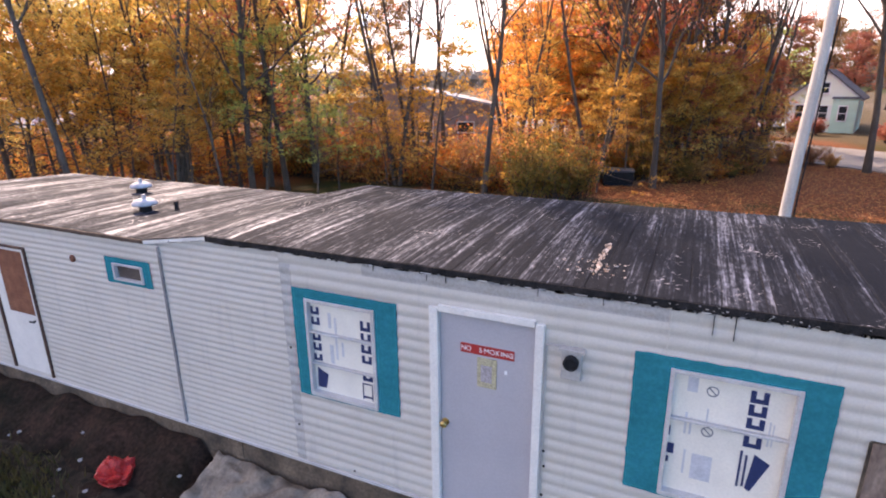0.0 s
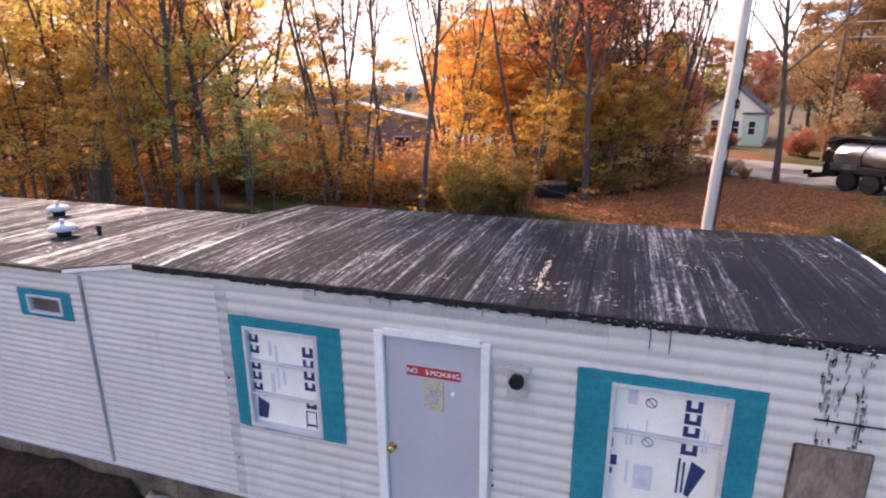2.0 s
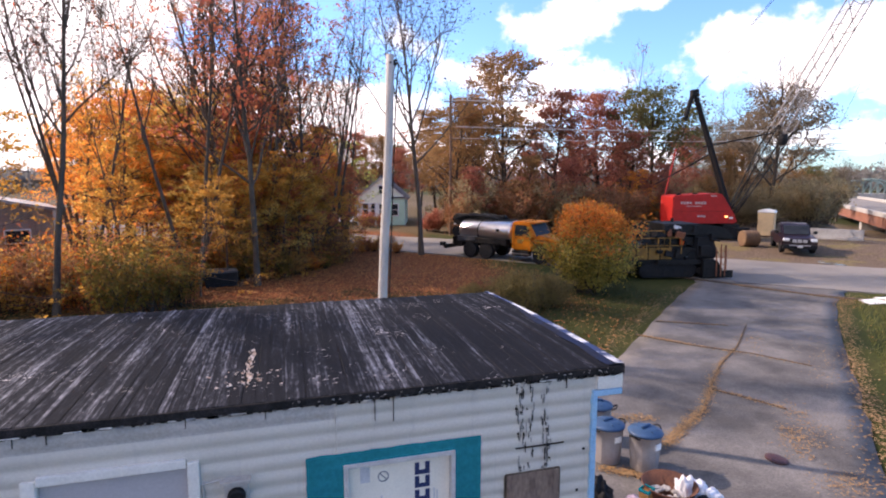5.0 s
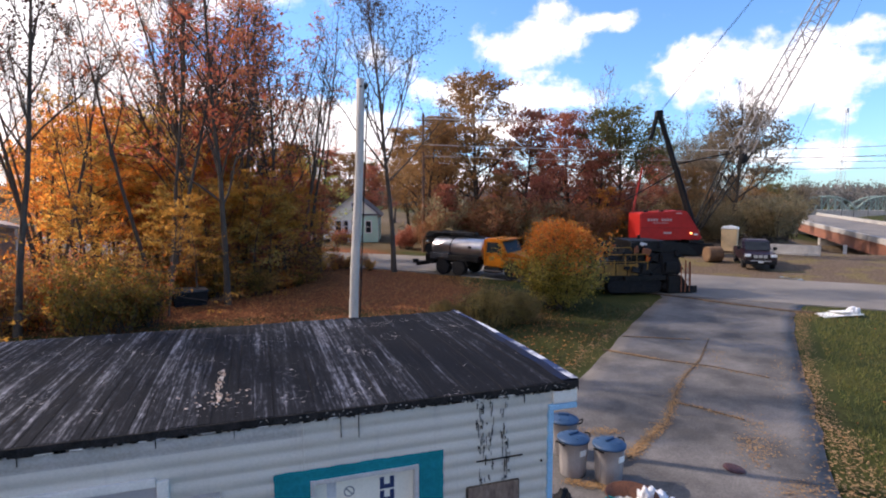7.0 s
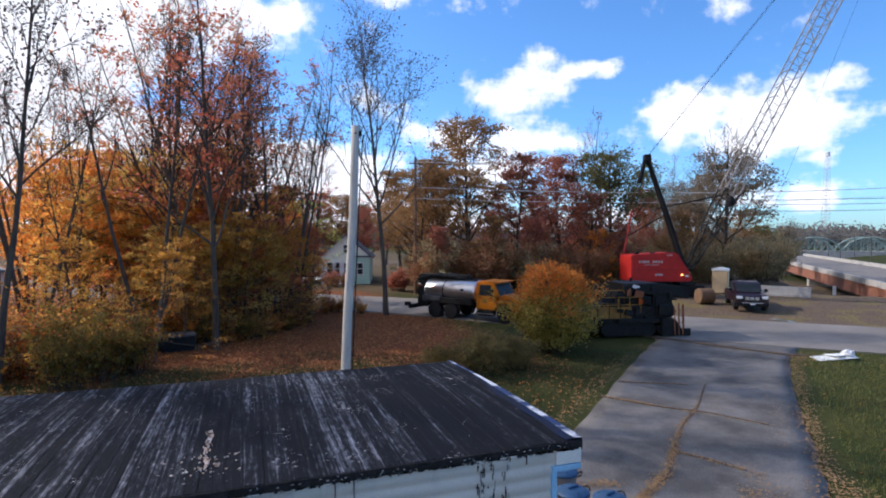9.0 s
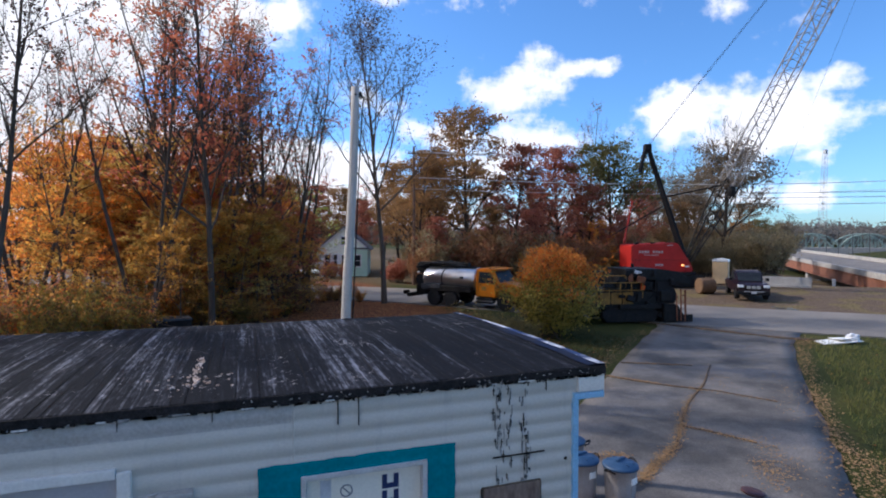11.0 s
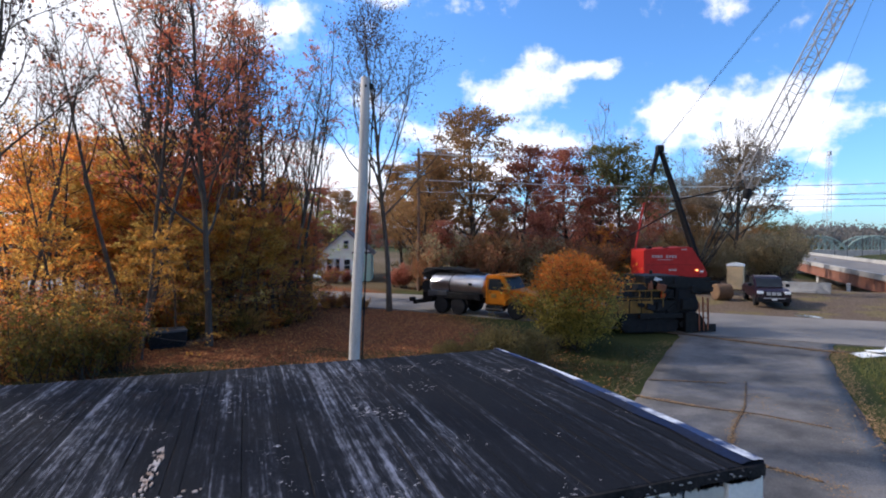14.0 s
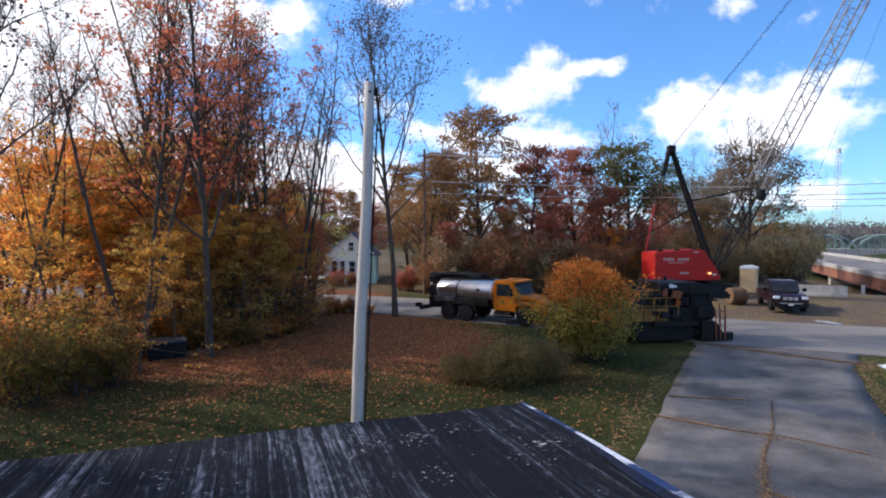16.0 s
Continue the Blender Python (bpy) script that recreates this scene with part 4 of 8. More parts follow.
part("wall_vent", lathe(BM(), [(0.045, 0), (0.045, 0.02), (0.03, 0.03), (0, 0.03)], 16, pose(-4.84, -0.008, 2.45, 90)), M["rust"], HOME, "round rusty wall vent")

# socket box by the door, access panel, screws
sb = part("socket_box", box(box(BM(), 1.165, 1.325, -0.05, 0.0, 2.19, 2.44, 0.01), 1.145, 1.345, -0.075, 0.0, 2.44, 2.465, 0.004), M["grey_patch"], HOME, "grey electrical box with a black round socket")
bm = lathe(BM(), [(0.058, 0), (0.06, 0.05), (0.05, 0.06), (0.042, 0.045), (0.0, 0.04)], 20, pose(1.247, -0.048, 2.355, 90))
part("socket", bm, M["black"], sb)
bm = BM()
rod(bm, (1.035, -0.025, 0.9), (1.035, -0.025, 2.45), 0.008)
rod(bm, (1.035, -0.025, 2.45), (1.16, -0.03, 2.47), 0.008)
part("conduit", bm, M["grey_patch"], HOME)
part("access_panel", box(BM(), 3.225, 3.68, -0.028, 0.0, 1.7, 2.17, 0.006), M["ply_dark"], HOME, "weathered brown plywood panel")
bm = BM()
for x0, x1, z0, z1 in ((3.208, 3.23, 1.7, 2.17), (3.675, 3.69, 1.7, 2.17), (3.215, 3.685, 2.165, 2.18)):
    box(bm, x0, x1, -0.024, -0.006, z0, z1, 0.004)
part("panel_sealant", bm, M["found"], HOME, "cracked black sealant")
for x, z in ((-1.57, 1.0), (-1.575, 1.9), (1.05, 1.45), (1.06, 1.3), (1.05, 1.0), (3.85, 1.95), (3.9, 2.3), (-0.9, 0.62), (0.3, 0.6)):
    part("bolt_head", lathe(BM(), [(0.013, 0), (0.013, 0.005), (0.006, 0.009), (0, 0.009)], 8, pose(x, -0.012, z, 90)), M["tar"], HOME)

# roof vents
for x, y, r, h in ((-4.74, 1.0, 0.165, 0.1), (-6.1, 2.0, 0.165, 0.1)):
    z = roof_z(x, y)
    v = part("roof_vent", lathe(BM(), [(0.08, z - 0.02), (0.08, z + h), (0.07, z + h)], 20, Matrix.Translation((x, y, 0))), M["tar"], HOME, "round metal roof vent with domed cap", True)
    part("vent_cap", lathe(BM(), [(r * 0.96, z + h - 0.01), (r, z + h), (r * 0.98, z + h + 0.02), (r * 0.8, z + h + 0.05), (r * 0.4, z + h + 0.075), (0.03, z + h + 0.08), (0.025, z + h + 0.13), (0, z + h + 0.13)], 24, Matrix.Translation((x, y, 0))), surf("dull_vent_paint", (0.5, 0.49, 0.49), (0.3, 0.29, 0.29), 9, 60, 0.6), v, "white domed vent cap", True)
part("vent_pipe", rod(BM(), (-4.45, 1.25, 2.8), (-4.45, 1.25, 2.94), 0.03, n=12), M["tar"], HOME)

# foundation
bm = BM()
for i in range(46):
    a, b = -9.5 + 13.5 * i / 46, -9.5 + 13.5 * (i + 1) / 46
    box(bm, a, b + 0.01, 0.0 - 0.01 * rr.random(), 3.05, -0.6, SILL - 0.036)
tagged(part("foundation", bm, M["found"]), "stained earth-brown foundation skirt", "foundation", kind="structure")

# ---- trees and shrubs ----


def ring_tube(V, F, pts, rad, n):
    b = len(V)
    for i, p in enumerate(pts):
        d = (pts[min(i + 1, len(pts) - 1)] - pts[max(i - 1, 0)]).normalized()
        s = d.cross(Vector((0.31, 0.95, 0.07))).normalized()
        u = d.cross(s)
        for k in range(n):
            a = 2 * math.pi * k / n
            c = p + (s * math.cos(a) + u * math.sin(a)) * rad[i]
            V.append((c.x, c.y, c.z))
    for i in range(len(pts) - 1):
        for k in range(n):
            q = b + i * n
            F.append((q + k, q + (k + 1) % n, q + n + (k + 1) % n, q + n + k))


def sprout(R, p, d, length, steps, wander, lift):
    pts = [p.copy()]
    for _ in range(steps):
        d = (d + Vector((R.gauss(0, wander), R.gauss(0, wander), R.gauss(0, wander) + lift))).normalized()
        p = p + d * (length / steps)
        pts.append(p.copy())
    return pts


def along(pts, t):
    f = t * (len(pts) - 1)
    i = min(len(pts) - 2, int(f))
    return pts[i].lerp(pts[i + 1], f - i), (pts[i + 1] - pts[i]).normalized()


def leaf_cards(R, spots, count, size, spread, V, F, tuft=1, radius=0.0, flat=1.0):
    """Single leaves about the given spots; with tuft above one they hang in level sprays of that many."""
    for n in range(max(1, count // tuft)):
        c = spots[R.randrange(len(spots))]
        c = Vector((c.x + R.gauss(0, spread), c.y + R.gauss(0, spread), c.z + R.gauss(0, spread * 0.8)))
        fan = R.uniform(0.6, 1.35) * radius
        for _ in range(tuft):
            p = c if tuft == 1 else c + Vector((R.gauss(0, fan), R.gauss(0, fan), R.gauss(0, fan * 0.38)))
            a = Vector((R.gauss(0, 1), R.gauss(0, 1), R.gauss(0, 0.7 * flat))).normalized()
            b = a.cross(Vector((R.gauss(0, flat), R.gauss(0, flat), R.gauss(0, 1)))).normalized()
            s = size * R.uniform(0.6, 1.4)
            w = a.cross(b) * s * 0.15
            q = len(V)
            for v in (p - a * s * 0.55, p + b * s * 0.42 + w, p + a * s * 0.6, p - b * s * 0.42 + w):
                V.append((v.x, v.y, v.z))
            F.append((q, q + 1, q + 2))
            F.append((q, q + 2, q + 3))


def tree(name, label, seed, H, r0, leaf, count, size, first=0.4, reach=0.28, limbs=14, stems=1, tilt=45, twigs=5, fine=4, bark="bark", leaf_span=(0.0, 1.0), spread=0.25, lean=0.02, lift=0.09, group="trees of the wood", tuft=1, radius=0.0, flat=1.0):
    """A tapered trunk with limbs, branches and twigs, and a crown of single leaves."""
    R = random.Random(seed)
    t = thing(name, label, "tree", group=group)
    V, F, spots = [], [], []
    for s in range(stems):
        a = R.uniform(0, 6.28)
        d = Vector((math.cos(a) * lean, math.sin(a) * lean, 1)) if stems == 1 else Vector((math.cos(a + s * 2.1) * 0.16, math.sin(a + s * 2.1) * 0.16, 1))
        h = H * (1 if s == 0 else R.uniform(0.75, 0.97))
        base = Vector((0, 0, -0.15)) if stems == 1 else Vector((math.cos(a + s * 2.1) * r0, math.sin(a + s * 2.1) * r0, -0.15))
        trunk = sprout(R, base, d.normalized(), h, 12, 0.035, 0.05)
        rs = r0 / (stems ** 0.35)
        ring_tube(V, F, trunk, [rs * (1.25 if i == 0 else 1) * (1 - 0.93 * i / 12) + 0.008 for i in range(13)], 8)
        for k in range(limbs // stems + 1):
            u = first + (0.97 - first) * ((k + R.random()) / (limbs // stems + 1))
            p, td = along(trunk, u)
            az = k * 2.4 + R.uniform(-0.5, 0.5)
            ti = radians(tilt + R.uniform(-14, 14)) * (1.12 - 0.4 * u)
            d = Vector((math.cos(az) * math.sin(ti), math.sin(az) * math.sin(ti), math.cos(ti)))
            ln = H * reach * (1.15 - 0.75 * (u - first) / (1 - first)) * R.uniform(0.7, 1.15)
            limb = sprout(R, p, d, ln, 6, 0.12, lift)
            rl = max(0.012, rs * (1 - 0.93 * u) * 0.55)
            ring_tube(V, F, limb, [rl * (1 - 0.85 * i / 6) + 0.004 for i in range(7)], 5)
            for j in range(twigs):
                p2, d2 = along(limb, R.uniform(0.25, 1.0))
                d2 = (d2 + Vector((R.gauss(0, 0.55), R.gauss(0, 0.55), R.gauss(0.1, 0.35)))).normalized()
                br = sprout(R, p2, d2, ln * R.uniform(0.25, 0.5), 3, 0.16, 0.08)
                ring_tube(V, F, br, [rl * 0.35 * (1 - 0.7 * i / 3) + 0.003 for i in range(4)], 3)
                for _ in range(fine):
                    p3, d3 = along(br, R.uniform(0.2, 1.0))
                    d3 = (d3 + Vector((R.gauss(0, 0.6), R.gauss(0, 0.6), R.gauss(0.1, 0.4)))).normalized()
                    tw = sprout(R, p3, d3, ln * R.uniform(0.1, 0.24), 2, 0.2, 0.06)
                    ring_tube(V, F, tw, [0.007, 0.005, 0.003], 3)
                    for q in tw[1:]:
                        if leaf_span[0] <= q.z / H <= leaf_span[1]:
                            spots.append(q)
                if leaf_span[0] <= br[-1].z / H <= leaf_span[1]:
                    spots.append(br[-1])
    raw("trunk", V, F, M[bark], t, smooth=True)
    V, F = [], []
    if spots and count:
        leaf_cards(R, spots, count, size, spread, V, F, tuft, radius, flat)
        raw("crown", V, F, M[leaf], t)
    return t


def shrub(name, label, seed, H, W, leaf, count, size, leaf2=None, group="shrubs", dome=0):
    """Many stems from the ground, leaves on the twigs; an upper and a lower crown where the colour changes."""
    R = random.Random(seed)
    t = thing(name, label, "shrub", group=group)
    V, F, hi, lo = [], [], [], []
    for s in range(26):
        az, ti = R.uniform(0, 6.28), R.uniform(0.05, 0.75)
        d = Vector((math.cos(az) * math.sin(ti), math.sin(az) * math.sin(ti), math.cos(ti)))
        ln = R.uniform(0.55, 1.0) * (H * math.cos(ti) + W * 0.55 * math.sin(ti))
        st = sprout(R, Vector((R.gauss(0, W * 0.09), R.gauss(0, W * 0.09), -0.05)), d, ln, 6, 0.1, 0.03)
        ring_tube(V, F, st, [0.022 * (1 - 0.85 * i / 6) + 0.003 for i in range(7)], 4)
        for _ in range(9):
            p, d2 = along(st, R.uniform(0.2, 1.0))
            d2 = (d2 + Vector((R.gauss(0, 0.7), R.gauss(0, 0.7), R.gauss(0, 0.4)))).normalized()
            tw = sprout(R, p, d2, W * R.uniform(0.08, 0.2), 3, 0.2, 0.02)
            ring_tube(V, F, tw, [0.007, 0.006, 0.005, 0.003], 3)
            for q in tw[1:]:
                if q.z > 0.08:
                    (hi if leaf2 and q.z > H * (0.66 + R.gauss(0, 0.1)) else lo).append(q)
    for _ in range(dome):
        d = Vector((R.gauss(0, 1), R.gauss(0, 1), R.gauss(0, 1))).normalized()
        k = R.uniform(0.5, 1.0) ** 0.5 * (1 + 0.28 * noise.noise(d * 2.1 + Vector((seed, 0, 0))) + 0.1 * noise.noise(d * 6))
        q = Vector((d.x * W * 0.5 * k, d.y * W * 0.5 * k, H * 0.52 + d.z * H * 0.48 * k))
        if q.z > 0.1:
            ring_tube(V, F, [q * 0.82 + Vector((0, 0, H * 0.07)), q], [0.006, 0.003], 3)
            (hi if leaf2 and q.z > H * (0.65 + R.gauss(0, 0.12)) else lo).append(q)
    raw("trunk", V, F, M["bark_dark"], t)
    for spots, m2, nm in ((lo, leaf, "crown"), (hi, leaf2, "crown_top")):
        if spots:
            V, F = [], []
            leaf_cards(R, spots, int(count * len(spots) / (len(lo) + len(hi))), size, 0.13 * W / 3, V, F)
            raw(nm, V, F, M[m2], t)
    return t


def put(src, x, y, s=1.0, rz=0.0):
    """Stands a tree at x, y: the source itself the first time, else a copy."""
    m = pose(x, y, ground_z(x, y), 0, 0, rz) @ Matrix.Diagonal((s, s, s, 1))
    if src not in USED:
        USED.append(src)
        src.matrix_basis = m
        return src
    src_scale = src.scale.copy()
    c = copy_thing(src, m @ Matrix.Diagonal((1 / src_scale.x, 1 / src_scale.y, 1 / src_scale.z, 1)))
    return c


USED = []
BARE = tree("bare_tree", "tall grey tree with a few withered dark leaves", 11, 18.8, 0.135, "lf_dark", 2600, 0.11, 0.36, 0.25, 18, 1, 36, 6, 5, spread=0.2)
BIGA = tree("bare_tree", "spreading tall tree with small withered dark leaves", 41, 19.2, 0.18, "lf_dark", 4600, 0.1, 0.3, 0.33, 22, 1, 40, 7, 6, spread=0.28)
SPRD = tree("bare_tree", "tall grey tree forking into wide bare limbs", 52, 18.6, 0.19, "lf_dark", 500, 0.1, 0.4, 0.36, 13, 1, 40, 7, 6, spread=0.2)
REDM = tree("maple_tree", "bright red young maple in the wood", 42, 10, 0.12, "lf_red", 4600, 0.15, 0.2, 0.3, 24, 1, 66, 6, 4, spread=0.1, lift=0.02, tuft=12, radius=0.26, flat=0.7)
THIN = tree("bare_tree", "tall bare tree with several thin grey stems", 12, 17.5, 0.145, "lf_red", 350, 0.12, 0.42, 0.2, 24, 3, 32, 6, 6)
REDT = tree("maple_tree", "tall slender maple with sparse red leaves", 13, 18, 0.145, "lf_red", 1500, 0.135, 0.24, 0.24, 24, 1, 42, 6, 5, leaf_span=(0.25, 0.9), spread=0.1, tuft=8, radius=0.26)
REDT2 = tree("maple_tree", "tall forked maple thinly hung with rust-red leaves", 23, 17, 0.155, "lf_rust", 1600, 0.135, 0.32, 0.26, 22, 2, 38, 6, 5, spread=0.1, tuft=8, radius=0.26)
GOLD = tree("maple_tree", "golden-orange maple of the wood", 24, 12, 0.14, "lf_gold", 5200, 0.15, 0.26, 0.36, 24, 1, 74, 7, 4, spread=0.08, lift=0.01, tuft=14, radius=0.3, flat=0.6)
ORNG = tree("maple_tree", "orange maple in full autumn colour", 14, 12.5, 0.15, "lf_orange", 7600, 0.15, 0.22, 0.36, 26, 1, 74, 7, 4, spread=0.08, lift=0.01, tuft=14, radius=0.3, flat=0.6)
YELL = tree("young_tree", "slender young tree with yellow-olive leaves", 15, 8.5, 0.06, "lf_yellow", 2300, 0.13, 0.2, 0.36, 18, 1, 80, 5, 4, spread=0.06, lift=0.0, tuft=9, radius=0.22, flat=0.6)
LIME = tree("young_tree", "slender young tree with yellow-green leaves", 25, 8.0, 0.07, "lf_lime", 1500, 0.14, 0.3, 0.4, 16, 1, 82, 5, 4, spread=0.06, lift=0.0, tuft=9, radius=0.22, flat=0.6)
SAPL = tree("sapling", "thin leaning sapling with scattered yellow leaves", 16, 9.5, 0.05, "lf_yellow", 650, 0.11, 0.3, 0.2, 12, 1, 45, 4, 3, lean=0.12, spread=0.12, tuft=5, radius=0.2)
RUSS = tree("oak_tree", "russet-brown oak in autumn leaf by the road", 17, 14.5, 0.24, "lf_russet", 9000, 0.18, 0.2, 0.34, 24, 1, 58, 6, 4, "bark_dark", spread=0.14, group="trees beyond the road", tuft=22, radius=0.4)
DRED = tree("oak_tree", "dark maroon oak beyond the road", 18, 12, 0.22, "lf_maroon", 7600, 0.18, 0.16, 0.38, 24, 1, 62, 6, 4, "bark_dark", spread=0.14, group="trees beyond the road", tuft=22, radius=0.4)
GREN = tree("oak_tree", "dark green oak tree still in leaf", 19, 12.5, 0.24, "lf_green", 8600, 0.19, 0.28, 0.42, 22, 1, 60, 6, 4, "bark_dark", spread=0.14, group="trees beyond the road", tuft=24, radius=0.46)
FLUF = tree("bare_tree", "grey half-bare tree with thin dry leaves", 20, 13, 0.2, "lf_grey", 11000, 0.15, 0.22, 0.42, 24, 1, 50, 7, 6, "bark_dark", leaf_span=(0.0, 0.92), spread=0.15, group="trees beyond the road", tuft=14, radius=0.4)
SH_Y = shrub("shrub", "yellow-olive leafy shrub of the undergrowth", 31, 2.6, 3.0, "lf_hedge", 3800, 0.1)
SH_G = shrub("shrub", "dull green leafy shrub of the undergrowth", 32, 2.2, 3.0, "lf_moss", 3800, 0.1)
SH_R = shrub("shrub", "russet orange shrub of the undergrowth", 33, 1.9, 2.6, "lf_bush_top", 3600, 0.095)
SH_M = shrub("shrub", "brownish-red shrub of the roadside thicket", 34, 3.4, 4.2, "lf_thicket", 5200, 0.115, group="thicket beyond the road")
SH_D = shrub("shrub", "dull olive-grey shrub of the roadside thicket", 38, 3.2, 4.2, "lf_scrub", 4600, 0.14, group="thicket beyond the road")
SH_C = shrub("shrub", "dark red garden shrub by the cottage", 37, 2.2, 3.0, "lf_maroon", 3800, 0.13)
BIGB = shrub("bush", "large round bush, orange above and yellow-green below", 35, 3.9, 3.5, "lf_bush_low", 21000, 0.085, "lf_bush_top", group="bushes by the driveway", dome=1500)
LOWB = shrub("bush", "low dull olive bush with bare twigs", 36, 1.9, 3.4, "lf_olive", 9000, 0.075, group="bushes by the driveway", dome=500)


def ahead(eye, yaw, px, d):
    """A place d metres ahead and across by the slope px of a line of sight."""
    a = radians(yaw)
    return eye[0] - math.sin(a) * d + math.cos(a) * px * d, eye[1] + math.cos(a) * d + math.sin(a) * px * d


def E15(px, d):
    return ahead((1.917, -1.53), -19.6, (px - 784) / 979, d)


def E0(px, d):
    return ahead((1.955, -4.0), 24.55, (px - 784) / 979, d)


